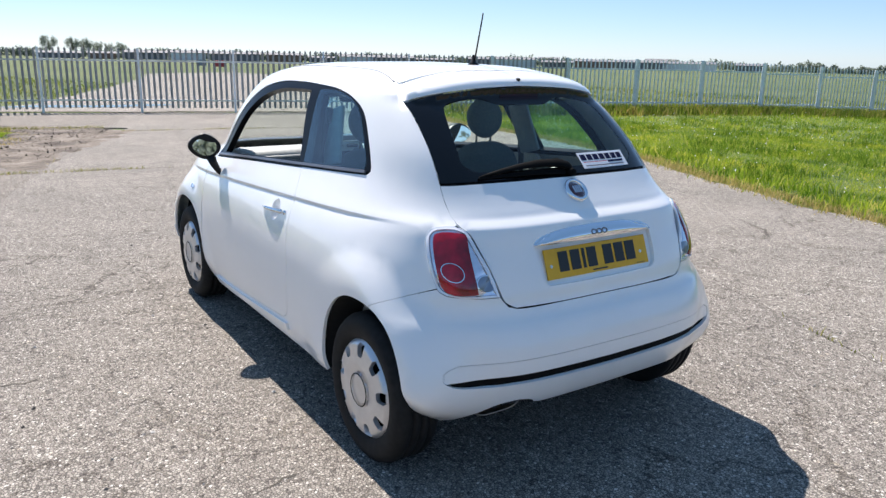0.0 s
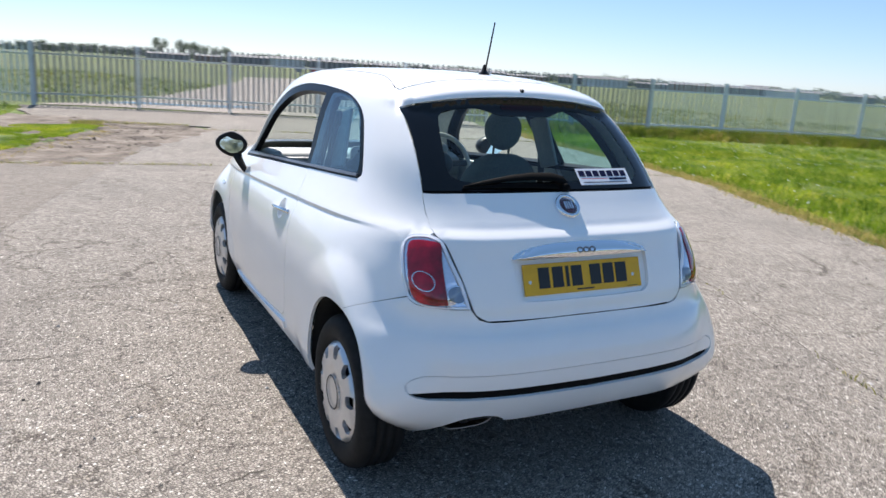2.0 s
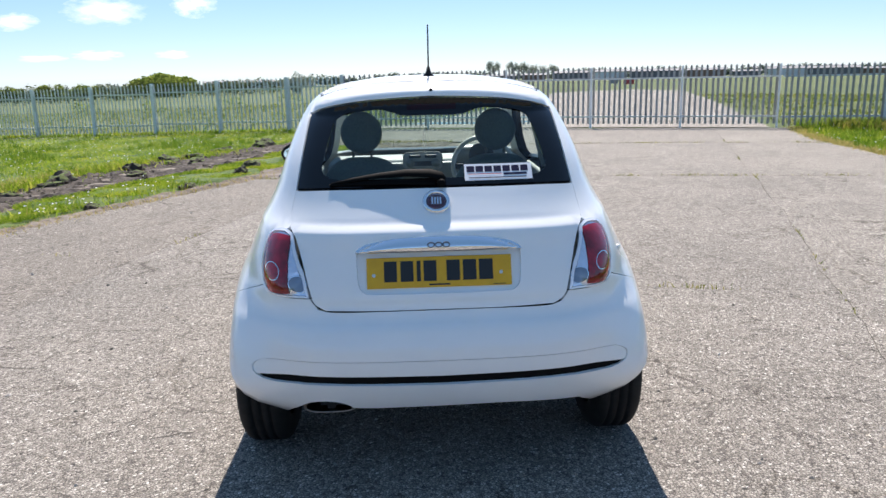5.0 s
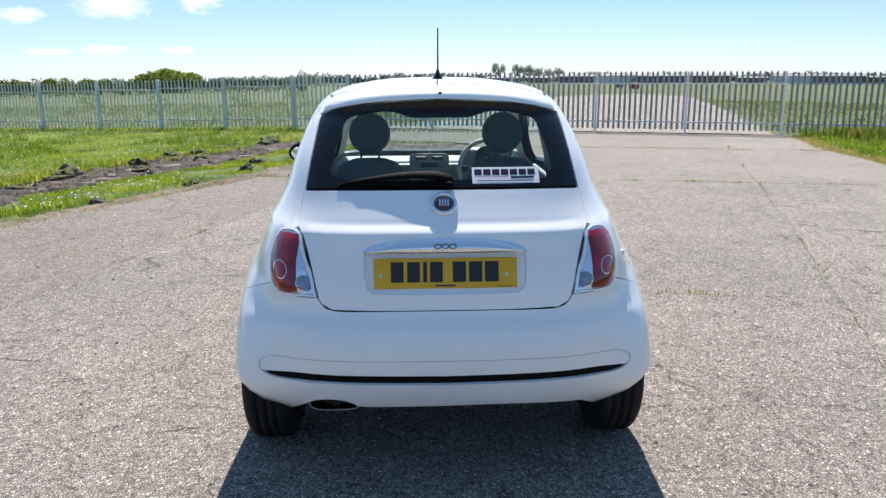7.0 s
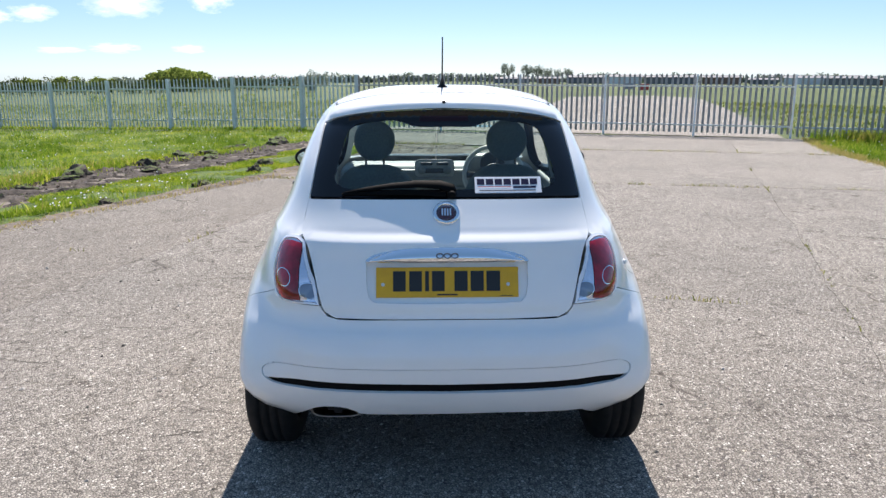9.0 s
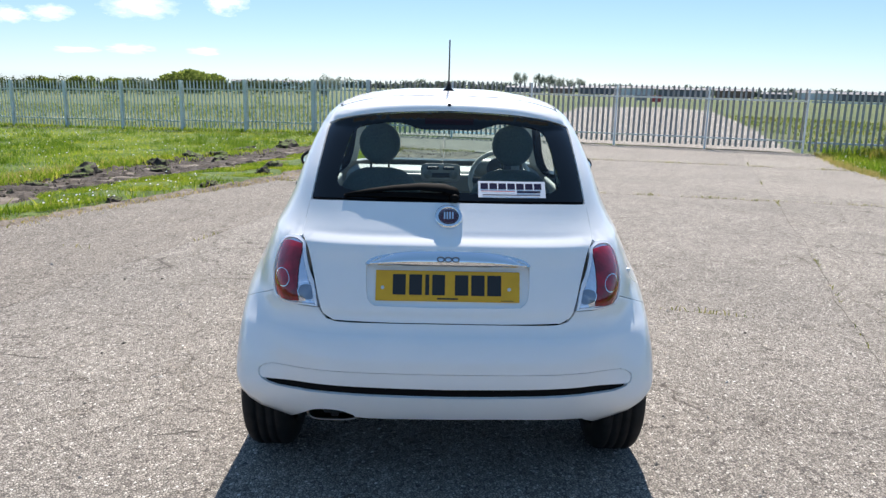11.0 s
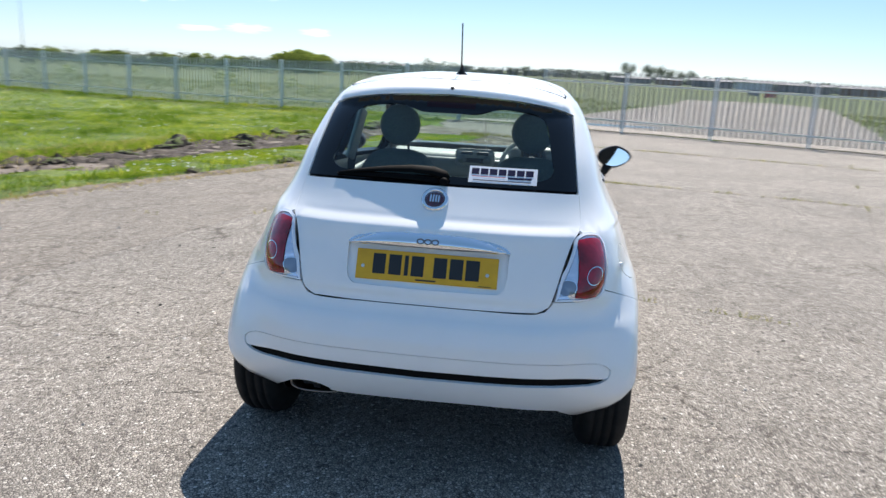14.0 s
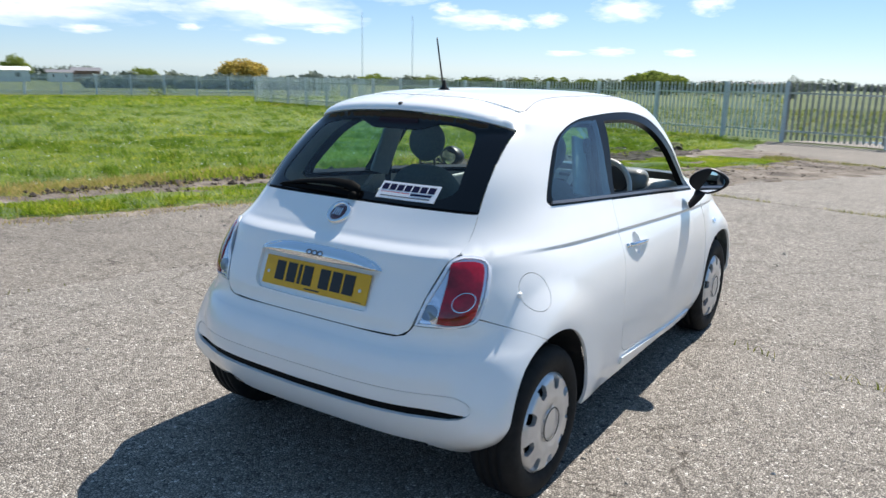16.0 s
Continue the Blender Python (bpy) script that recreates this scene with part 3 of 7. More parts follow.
# grass tongue between the apron and the churned strip, and the churned strip itself
TONGUE = [(-8.6, -3), (-6.35, 0.6), (-5.8, 1.75), (-5.3, 2.65), (-4.95, 3.8), (-4.3, 5.2), (-3.75, 6.5), (-3.2, 7.8), (-2.7, 8.9), (-2.1, 10.5), (-1.5, 12.2), (-1.1, 13.8), (-0.75, 14.7), (-1.5, 15.7), (-2.3, 15.5), (-2.8, 14.3), (-3.15, 13.0), (-3.35, 11.4), (-3.8, 10.2), (-4.3, 8.9), (-4.95, 6.8), (-5.8, 5.1), (-6.25, 3.7), (-6.7, 2.3), (-8.4, -1.2), (-10.5, -5)]
MUD = [(-11, -6), (-8.4, -1.2), (-6.6, 2.3), (-6.15, 3.7), (-5.7, 5.1), (-4.85, 6.8), (-4.2, 8.9), (-3.7, 10.2), (-3.2, 11.4), (-2.6, 9.4), (-2.0, 8.2), (-0.9, 9.0), (-0.2, 11.0), (0.75, 13.0), (1.45, 15.2), (-0.25, 17.1), (-1.9, 18.8), (-2.9, 19.6), (-3.5, 17.0), (-3.85, 14.7), (-4.4, 12.9), (-5.15, 11.3), (-5.7, 8.5), (-6.6, 5.3), (-7.0, 3.8), (-7.4, 2.4), (-9.6, -2), (-12, -6)]
tagged(sheet("mud_strip", rough_edge([np.array(p, float) for p in MUD], 0.16, seed=7.0), 0.022, dirt, 0.16, uneven=0.045, seed=2.0, rough_scale=2.6), "churned brown soil strip with clods along the apron", "soil", kind="structure")
CHURNED = [(-5.05, 6.3), (-4.75, 7.1), (-4.45, 8.3), (-4.1, 9.6), (-3.6, 10.6), (-3.3, 11.8), (-3.15, 13.2), (-2.9, 15.4), (-3.2, 17.4), (-3.9, 16.6), (-4.35, 14.7), (-4.75, 12.3), (-5.0, 11.0), (-5.4, 9.0), (-5.75, 7.8), (-5.95, 6.8)]
tagged(sheet("churned_strip", rough_edge([np.array(p, float) for p in CHURNED], 0.2, seed=8.0), 0.035, churned, 0.085, uneven=0.075, seed=6.0, rough_scale=3.6), "dark churned soil with ruts in the strip", "soil", kind="structure")
tagged(sheet("grass_verge", rough_edge([np.array(p, float) for p in TONGUE], 0.14, seed=9.0), 0.035, turf, 0.3, uneven=0.05, seed=5.0), "narrow green grass verge with ragged edge", "grass", kind="structure")

# concrete track beyond the gate
TRACK = [(-2.4, 23.6), (0.2, 22.9), (5.4, 21.0), (10.4, 19.2), (11.3, 22.3), (13.2, 28.0), (17.7, 42.5), (24.1, 65.0), (21.5, 72), (12.9, 66), (9.3, 51.7), (5.0, 38.7), (3.1, 33.3), (0.6, 26.4), (-1.2, 24.6)]
tagged(sheet("concrete_track", rough_edge([np.array(p, float) for p in TRACK], 0.25, step=0.8, seed=4.0), 0.01, concrete, 2.5), "pale concrete track running on behind the gate", "road", kind="structure")

# ---- palisade fence ----

def pale_mesh():
    bm = bmesh.new()
    w, d, h = 0.034, 0.011, 1.72
    prof = [(-w, 0.0), (-w * 0.62, d), (-w * 0.25, 0.003), (w * 0.25, 0.003), (w * 0.62, d), (w, 0.0)]
    levels = [(0.0, 1.0, 0.0), (h - 0.16, 1.0, 0.0), (h - 0.10, 0.72, 0.0), (h - 0.06, 1.05, 0.02), (h, 0.12, 0.05)]
    rows = []
    for z, k, lean in levels:
        rows.append([bm.verts.new((x * k, y - lean * 0.2, z)) for x, y in prof])
    for a, b in zip(rows, rows[1:]):
        for i in range(len(prof) - 1):
            bm.faces.new((a[i], a[i + 1], b[i + 1], b[i]))
    ret = bmesh.ops.extrude_face_region(bm, geom=bm.faces[:])
    bmesh.ops.translate(bm, vec=(0, -0.004, 0), verts=[v for v in ret["geom"] if isinstance(v, bmesh.types.BMVert)])
    bmesh.ops.recalc_face_normals(bm, faces=bm.faces)
    me = bpy.data.meshes.new("pale")
    bm.to_mesh(me)
    bm.free()
    me.materials.append(galvanised)
    return me


def post_mesh():
    bm = merged(box_bm((0.1, 0.008, 1.84), (0, 0.036, 0.92)), box_bm((0.1, 0.008, 1.84), (0, -0.036, 0.92)), box_bm((0.008, 0.064, 1.84), (0, 0, 0.92)))
    me = bpy.data.meshes.new("post")
    bm.to_mesh(me)
    bm.free()
    me.materials.append(galvanised)
    return me


PALE, POST = pale_mesh(), post_mesh()
GATE_PALE, GATE_POST = PALE.copy(), POST.copy()
GATE_PALE.materials[0], GATE_POST.materials[0] = weathered_shaded_steel, post_steel


def fence_run(label, start, step, first, last, pales=17, lift=0.09, slim=1.0, name="palisade_fence", steel_=None, posts=None, ends=(True, True), pale_wide=1.0):
    holder = new(name)
    tagged(holder, label, "fence", "palisade fence runs")
    u = np.array(step) / np.linalg.norm(step)
    turn = math.atan2(u[1], u[0])
    holder.location = (start[0] + first * step[0], start[1] + first * step[1], float(ground_z(start[0] + first * step[0], start[1] + first * step[1])))
    o = np.array(holder.location)
    rng = random.Random(int(abs(start[0]) * 100))
    for k in range(first, last + 1):
        p = np.array(start) + k * np.array(step)
        z = float(ground_z(*p))
        if (k > first or ends[0]) and (k < last or ends[1]):
            ob = new("post", posts or POST)
            ob.parent = holder
            ob.matrix_basis = pose(p[0] - o[0], p[1] - o[1], z - 0.02 - o[2], 0, 0, math.degrees(turn)) @ Matrix.Diagonal((slim, slim, 1.0, 1))
        if k == last:
            break
        p2 = p + np.array(step)
        z2 = float(ground_z(*p2))
        for h in (0.34, 1.47):
            a, b = Vector((*(p - o[:2]), z + h - o[2])), Vector((*(p2 - o[:2]), z2 + h - o[2]))
            bm = box_bm((np.linalg.norm(step), 0.006, 0.045))
            bm2 = box_bm((np.linalg.norm(step), 0.04, 0.006), (0, 0.02, 0.0225))
            rail = part("rail", merged(bm, bm2), post_steel if name == "palisade_gate" else galvanised, holder)
            rail.matrix_basis = Matrix.Translation((a + b) / 2 + Vector((u[1] * 0.045, -u[0] * 0.045, 0))) @ pose(0, 0, 0, 0, 0, math.degrees(turn))
        for i in range(pales):
            t = (i + 0.5) / pales
            q = p + (p2 - p) * t
            ob = new("pale", steel_ or PALE)
            ob.parent = holder
            zz = z + (z2 - z) * t + lift + rng.uniform(-0.006, 0.006)
            ob.matrix_basis = pose(q[0] - o[0] + u[1] * 0.052, q[1] - o[1] - u[0] * 0.052, zz - o[2], rng.uniform(-0.4, 0.4), rng.uniform(-0.5, 0.5), math.degrees(turn) + 180) @ Matrix.Diagonal((pale_wide, 1, 1, 1))
    return holder


fence_run("grey galvanised steel palisade gate across the concrete track", (10.45, 18.98), (-2.500, 0.911), 0, 4, lift=0.12, slim=0.55, name="palisade_gate", steel_=GATE_PALE, posts=GATE_POST)
fence_run("grey galvanised steel palisade fence along long grass", (0.825, 22.076), (-2.582, 0.913), 2, 16, pale_wide=0.82)
fence_run("far grey galvanised steel palisade fence across the field", (-45.7, 56.6), (-1.542, -2.274), 0, 16)
fence_run("short grey palisade bay between gate and fence", (0.45, 22.62), (-2.81, 0.48), 0, 1, pales=17, ends=(False, True), steel_=GATE_PALE)
fence_run("short grey palisade bay joining the long fence", (-2.36, 23.10), (-1.979, 0.802), 0, 1, pales=13, ends=(False, False))
# first two bays: backlit dimness of the pales given as darker steel
fence_run("steel palisade fence beside the gate, its shaded side put into a darker colour", (10.46, 18.82), (2.616, -0.695), 0, 2, ends=(False, False), steel_=GATE_PALE)
fence_run("grey galvanised steel palisade fence beside mown grass", (10.46, 18.82), (2.616, -0.695), 2, 11, pale_wide=0.82)


# ---- car body surface ----
def spline(xs, ys):
    xs, ys = np.array(xs, float), np.array(ys, float)
    m = np.gradient(ys, xs)

    def f(x):
        x = np.clip(np.asarray(x, float), xs[0], xs[-1])
        i = np.clip(np.searchsorted(xs, x) - 1, 0, len(xs) - 2)
        h = xs[i + 1] - xs[i]
        t = (x - xs[i]) / h
        return ys[i] * (1 + 2 * t) * (1 - t) ** 2 + m[i] * h * t * (1 - t) ** 2 + ys[i + 1] * t * t * (3 - 2 * t) + m[i + 1] * h * t * t * (t - 1)
    return f


# half width, rear end and front end of the body by height
half_width = spline([.12, .20, .30, .45, .60, .70, .80, .90, 1.0, 1.07, 1.2, 1.3, 1.35, 1.40, 1.43, 1.455, 1.475, 1.484, 1.488],
                    [.70, .76, .795, .813, .815, .808, .788, .752, .70, .665, .615, .575, .55, .51, .47, .39, .27, .16, .01])
rear_end = spline([.12, .22, .30, .40, .50, .58, .625, .65, .68, .73, .80, .88, .925, .94, .952, .967, .985, 1.03, 1.08, 1.2, 1.3, 1.37, 1.40, 1.42, 1.44, 1.46, 1.475, 1.483, 1.488],
                  [.26, .16, .07, .015, .0, .012, .035, .06, .075, .085, .11, .145, .160, .168, .183, .205, .224, .2705, .32, .445, .555, .632, .628, .634, .665, .745, .86, .97, 1.28])
front_end = spline([.12, .25, .40, .55, .70, .80, .88, .93, .97, 1.05, 1.2, 1.3, 1.38, 1.43, 1.46, 1.475, 1.488],
                   [3.2, 3.38, 3.5, 3.545, 3.5, 3.42, 3.28, 3.08, 2.91, 2.83, 2.66, 2.53, 2.395, 2.235, 2.035, 1.82, 1.36])
YC, UR = 1.3, 0.8


def squareness(z):
    """How square the body is seen from above, by height."""
    t = np.clip((np.asarray(z, float) - 0.98) / 0.25, 0, 1)
    return 4.3 + 1.3 * t * t * (3 - 2 * t)


def rear_at(z, x):
    """The rear end at a height and a distance from the middle: the spoiler's crest drops towards its corners."""
    z = np.asarray(z, float)
    t = np.clip((z - 1.335) / 0.04, 0, 1)
    return rear_end(z + 0.05 * np.clip(np.abs(x) / 0.5, 0, 1) ** 2.5 * t * t * (3 - 2 * t))


def shell(u, z):
    """Point of the plain body at the angle u / UR round the upright axis and height z."""
    phi = np.asarray(u, float) / UR
    s, c = np.sin(phi), np.cos(phi)
    NE = squareness(z)
    r = np.zeros(np.shape(phi + z))
    for _ in range(4):
        b = np.where(c > 0, YC - rear_at(z, r * s), front_end(z) - YC)
        r = ((np.abs(s) / half_width(z)) ** NE + (np.abs(c) / b) ** NE) ** (-1 / NE)
    return np.stack([r * s, YC - r * c, np.asarray(z, float) + 0 * r], -1)


def ease(t):
    t = np.clip(t, 0, 1)
    return t * t * (3 - 2 * t)


WHEELS_Y = (0.515, 2.815)


def body(u, z):
    """The body with its wheel-arch flares and shoulder crease."""
    p = shell(u, z)
    x, y, zz = p[..., 0].copy(), p[..., 1], p[..., 2]
    for wy in WHEELS_Y:
        d = np.hypot((y - wy) / 1.02, zz - 0.30)
        fore = ease((y - wy + 0.25) / 0.35)
        g = ease((0.49 + 0.05 * fore - d) / 0.17) * ease((np.abs(x) - 0.5) / 0.12) * (ease((zz - 0.20) / 0.22) * (1 - fore) + ease((zz - 0.17) / 0.20) * fore)
        x = x + np.sign(x) * np.clip(0.811 + 0.005 * fore - np.abs(x), 0, 0.2) * g * 0.9
    crease = 0.945 - 0.048 * (y - 0.35)
    below = crease - zz
    side = ease((y - 0.33) / 0.5) * ease((2.95 - y) / 0.3) * ease((np.abs(x) - 0.5) / 0.1)
    x = x - np.sign(x) * 0.009 * side * ease((below + 0.006) / 0.012) * np.exp(-np.clip(below, 0, 1) / 0.055)
    return np.stack([x, y, zz], -1)


def roof_height(x, y):
    lo, hi = np.full(np.shape(x), 1.2), np.full(np.shape(x), 1.488)
    for _ in range(34):
        m = (lo + hi) / 2
        b = np.where(y < YC, (YC - y) / (YC - rear_at(m, x)), (y - YC) / (front_end(m) - YC))
        NE = squareness(m)
        ok = np.abs(x / half_width(m)) ** NE + np.abs(b) ** NE < 1
        lo, hi = np.where(ok, m, lo), np.where(ok, hi, m)
    return lo


def roof(x, y):
    return np.stack([np.asarray(x, float), np.asarray(y, float), roof_height(x, y)], -1)


def u_of(x, y):
    return UR * math.atan2(x, YC - y)


def at_rear(x, z):
    NE = float(squareness(z))
    y = YC - (YC - float(rear_at(z, x))) * max(0.0, 1 - abs(x / half_width(z)) ** NE) ** (1 / NE)
    return np.array((u_of(x, y), z))


def at_front(x, z):
    NE = float(squareness(z))
    y = YC + (front_end(z) - YC) * max(0.0, 1 - abs(x / half_width(z)) ** NE) ** (1 / NE)
    return np.array((u_of(x, y), z))


def at_side(y, z):
    b = (YC - y) / (YC - rear_end(z)) if y < YC else (y - YC) / (front_end(z) - YC)
    NE = float(squareness(z))
    x = half_width(z) * max(0.0, 1 - abs(b) ** NE) ** (1 / NE)
    return np.array((u_of(x, y), z))


def rears(*pts, curve=True, step=0.025):
    q = smooth_line(pts, step) if curve and len(pts) > 2 else densify(pts, step, False)
    return [at_rear(x, z) for x, z in q]


def sides(*pts, curve=True, step=0.025):
    q = smooth_line(pts, step) if curve and len(pts) > 2 else densify(pts, step, False)
    return [at_side(y, z) for y, z in q]


def mirrored(loop):
    """A loop over both halves from the right half, which runs from the middle to the middle."""
    right = [np.array(p) for p in loop]
    left = [p * (-1, 1) for p in right[::-1]]
    return clean_loop(np.array(right + left), 2e-4)


def shrunk(loop, d):
    """The closed loop moved inwards by d."""
    p = clean_loop(np.asarray(loop, float), 3e-4)
    a = np.roll(p, 1, 0)
    b = np.roll(p, -1, 0)
    e1, e2 = p - a, b - p
    n1 = np.stack([-e1[:, 1], e1[:, 0]], 1) / (np.hypot(*e1.T)[:, None] + 1e-12)
    n2 = np.stack([-e2[:, 1], e2[:, 0]], 1) / (np.hypot(*e2.T)[:, None] + 1e-12)
    n = n1 + n2
    n = n / (np.hypot(*n.T)[:, None] + 1e-9)
    area = 0.5 * np.sum(p[:, 0] * b[:, 1] - p[:, 1] * b[:, 0])
    return p + n * d * (1 if area > 0 else -1)


def zstep(z):
    return 0.012 if z > 1.36 or 0.62 < z < 0.70 else (0.013 if 0.86 < z < 0.99 else 0.03)


def panel(name, outer, holes, mat, parent, surface=body, steps=(0.035, zstep), depth=0.012, lift=0.0, gap=0.0, back=None, label="", rim=None, flip=False, lines=()):
    """A curved sheet over a region of the body, with turned-in edges. back: a material for its inner skin."""
    if gap:
        outer = shrunk(outer, gap)
        holes = [shrunk(h, -gap) for h in holes]
    pts, tris = fill(outer, holes, steps, lines)
    if flip:
        tris = tris[:, ::-1]
    e = 1e-3
    p = surface(pts[:, 0], pts[:, 1])
    du = surface(pts[:, 0] + e, pts[:, 1]) - surface(pts[:, 0] - e, pts[:, 1])
    dv = surface(pts[:, 0], pts[:, 1] + e) - surface(pts[:, 0], pts[:, 1] - e)
    n = np.cross(du, dv)
    n /= np.linalg.norm(n, axis=1)[:, None] + 1e-12
    if flip:
        n = -n
    p = p + n * lift
    verts, faces, normals = [*p], [tuple(t) for t in tris], [*n]
    index = [0] * len(faces)
    if depth:
        seen = set()
        for t in tris:
            seen.update(((t[0], t[1]), (t[1], t[2]), (t[2], t[0])))
        for a, b in [q for q in seen if (q[1], q[0]) not in seen]:
            s = len(verts)
            side = np.cross(p[b] - p[a], n[a])
            side /= np.linalg.norm(side) + 1e-12
            verts += [p[a], p[b], p[b] - n[b] * depth, p[a] - n[a] * depth]
            normals += [side] * 4
            faces.append((s + 1, s, s + 3, s + 2))
            index.append(0 if rim is None else 2)
    mats = [mat]
    if back is not None or rim is not None:
        mats.append(back or mat)
    if rim is not None:
        mats.append(rim)
    if back is not None:
        s = len(verts)
        verts += [*(p - n * max(depth, 0.006))]
        normals += [*(-n)]
        faces += [tuple(s + t[::-1]) for t in tris]
        index += [1] * len(tris)
    ob = mesh_object(name, verts, faces, mats, parent, True, index)
    ob.data.normals_split_custom_set_from_vertices([tuple(q) for q in normals])
    if label:
        tagged(ob, label)
    return ob


def flipped(loop):
    return np.array([p * (-1, 1) for p in loop][::-1])


# ---- the car: outlines, right half ----
GLASS_TOP = [(0, 1.405), (0.18, 1.398), (0.30, 1.389), (0.42, 1.371), (0.503, 1.345)]
GLASS_SIDE = [(0.503, 1.345), (0.512, 1.25), (0.524, 1.15), (0.534, 1.076)]
SEAM_TOP = [(0, 1.464), (0.2, 1.46), (0.304, 1.45), (0.425, 1.423), (0.471, 1.403)]
GATE_SIDE = [(0.534, 1.076), (0.544, 1.01), (0.545, 0.955), (0.5235, 0.928), (0.5055, 0.878), (0.4855, 0.812), (0.4665, 0.742), (0.4495, 0.7005), (0.405, 0.6785)]
LAMP = [(0.527, 0.934), (0.556, 0.9485), (0.604, 0.943), (0.633, 0.919), (0.647, 0.865), (0.655, 0.80), (0.652, 0.750), (0.630, 0.728), (0.547, 0.722), (0.468, 0.7225), (0.488, 0.812), (0.508, 0.878)]
lamp_loop = clean_loop(np.array(rears(*LAMP[:7]) + rears(*LAMP[6:10]) + rears(*LAMP[9:], LAMP[0])))
DLO_LOW = [(0.738, 1.068), (1.285, 1.028), (1.855, 0.986), (2.46, 0.935)]
DLO_TOP = [(2.46, 0.935), (2.478, 0.995), (2.41, 1.12), (2.28, 1.24), (2.10, 1.332), (1.88, 1.376), (1.64, 1.385), (1.42, 1.381), (1.21, 1.371), (1.03, 1.341), (0.9, 1.291), (0.80, 1.20), (0.735, 1.12), (0.716, 1.085), (0.738, 1.068)]
DOOR_REAR = [(1.285, 1.028), (1.238, 0.92), (1.218, 0.79), (1.192, 0.666), (1.184, 0.54), (1.196, 0.44), (1.215, 0.385), (1.262, 0.352)]
DOOR_LOW = [(1.262, 0.352), (1.6, 0.325), (2.0, 0.298), (2.36, 0.285)]
DOOR_FRONT = [(2.36, 0.285), (2.455, 0.33), (2.50, 0.44), (2.51, 0.60), (2.52, 0.74), (2.53, 0.84), (2.46, 0.935)]


def arch(wy, a0, a1, n=26):
    """Wheel-arch edge; angles from the car's rear over the top to its front."""
    out = []
    for k in range(n + 1):
        a = radians(a0 + (a1 - a0) * k / n)
        c, s = math.cos(a), math.sin(a)
        r = ((abs(c) / 0.312) ** 2.25 + (abs(s) / 0.345) ** 2.25) ** (-1 / 2.25)
        out.append(at_side(wy - r * c, 0.31 + r * s))
    return out


seam_xy = smooth_line([(0.40, 2.02), (0.385, 1.75), (0.378, 1.45), (0.392, 1.2), (0.425, 1.02), (0.468, 0.845)], 0.04)
roof_seam = [np.array((u_of(x, y), float(roof_height(np.array(x), np.array(y))))) for x, y in seam_xy]
shield_edge = [at_front(x, z) for x, z in smooth_line([(0.60, 0.985), (0.575, 1.08), (0.545, 1.18), (0.50, 1.29), (0.455, 1.38)], 0.03)] + [roof_seam[0]]
FRONT_U = UR * math.pi - 1e-3
side_loop = clean_loop(np.array(
    roof_seam + [at_rear(0.471, 1.403)] + rears(*GLASS_SIDE) + rears(*GATE_SIDE[:3]) + rears(*LAMP[1:7])[0:]
    + sides((0.33, 0.705), (0.40, 0.672), (0.452, 0.645)) + arch(0.515, 78, 190) + sides((0.835, 0.252), (1.35, 0.246), (1.9, 0.236), (2.47, 0.228), curve=False)
    + arch(2.815, -12, 192) + sides((3.16, 0.23), (3.24, 0.23), curve=False) + [np.array((u, 0.23)) for u in np.linspace(at_side(3.24, 0.23)[0], FRONT_U, 12)[1:]]
    + [np.array((FRONT_U, z)) for z in np.linspace(0.23, 0.972, 20)[1:]] + [np.array((u, 0.972 + 0.013 * k / 12)) for k, u in enumerate(np.linspace(FRONT_U, shield_edge[0][0], 13)[1:])]
    + shield_edge), 1e-3)
door_opening = clean_loop(np.array(sides(*DOOR_REAR) + sides(*DOOR_LOW) + sides(*DOOR_FRONT) + sides(*DLO_TOP) + sides(*DLO_LOW[:2], curve=False)), 1e-3)
door_loop = clean_loop(np.array(sides(*DOOR_REAR) + sides(*DOOR_LOW) + sides(*DOOR_FRONT) + sides(*DLO_LOW[::-1][:3], curve=False)), 1e-3)
dlo_loop = clean_loop(np.array(sides(*DLO_TOP) + sides(*DLO_LOW, curve=False)), 1e-3)
OPEN = [(1.350, 1.052), (1.44, 1.24), (1.478, 1.353)]
door_hole = clean_loop(np.array(sides(*OPEN) + sides((1.478, 1.353), (1.62, 1.352), (1.83, 1.342), (2.03, 1.30), (2.195, 1.22), (2.315, 1.11), (2.372, 1.01), (2.37, 0.971)) + sides((2.37, 0.971), (1.85, 1.013), (1.350, 1.052), curve=False)), 1e-3)
quarter_pane = clean_loop(np.array(sides((1.296, 1.046), (1.345, 1.20), (1.388, 1.360)) + sides((1.388, 1.360), (1.21, 1.362), (1.05, 1.338), (0.935, 1.291), (0.832, 1.194), (0.770, 1.122), (0.763, 1.084)) + sides((0.763, 1.084), (1.296, 1.046), curve=False)), 1e-3)
quarter_hole = clean_loop(np.array(sides((1.222, 1.058), (1.285, 1.22), (1.33, 1.345)) + sides((1.33, 1.345), (1.19, 1.352), (1.06, 1.332), (0.945, 1.286), (0.84, 1.19), (0.778, 1.12), (0.772, 1.09)) + sides((0.772, 1.09), (1.222, 1.058), curve=False)), 1e-3)
glass_loop = mirrored(rears(*GLASS_TOP) + rears(*GLASS_SIDE) + rears((0.534, 1.076), (0.4, 1.083), (0.2, 1.084), (0, 1.084)))
CLEAR = [(0, 1.338), (0.11, 1.338), (0.145, 1.346), (0.20, 1.359), (0.27, 1.357), (0.34, 1.348), (0.385, 1.330), (0.408, 1.27), (0.428, 1.18), (0.434, 1.145), (0.40, 1.118), (0.3, 1.112), (0, 1.112)]
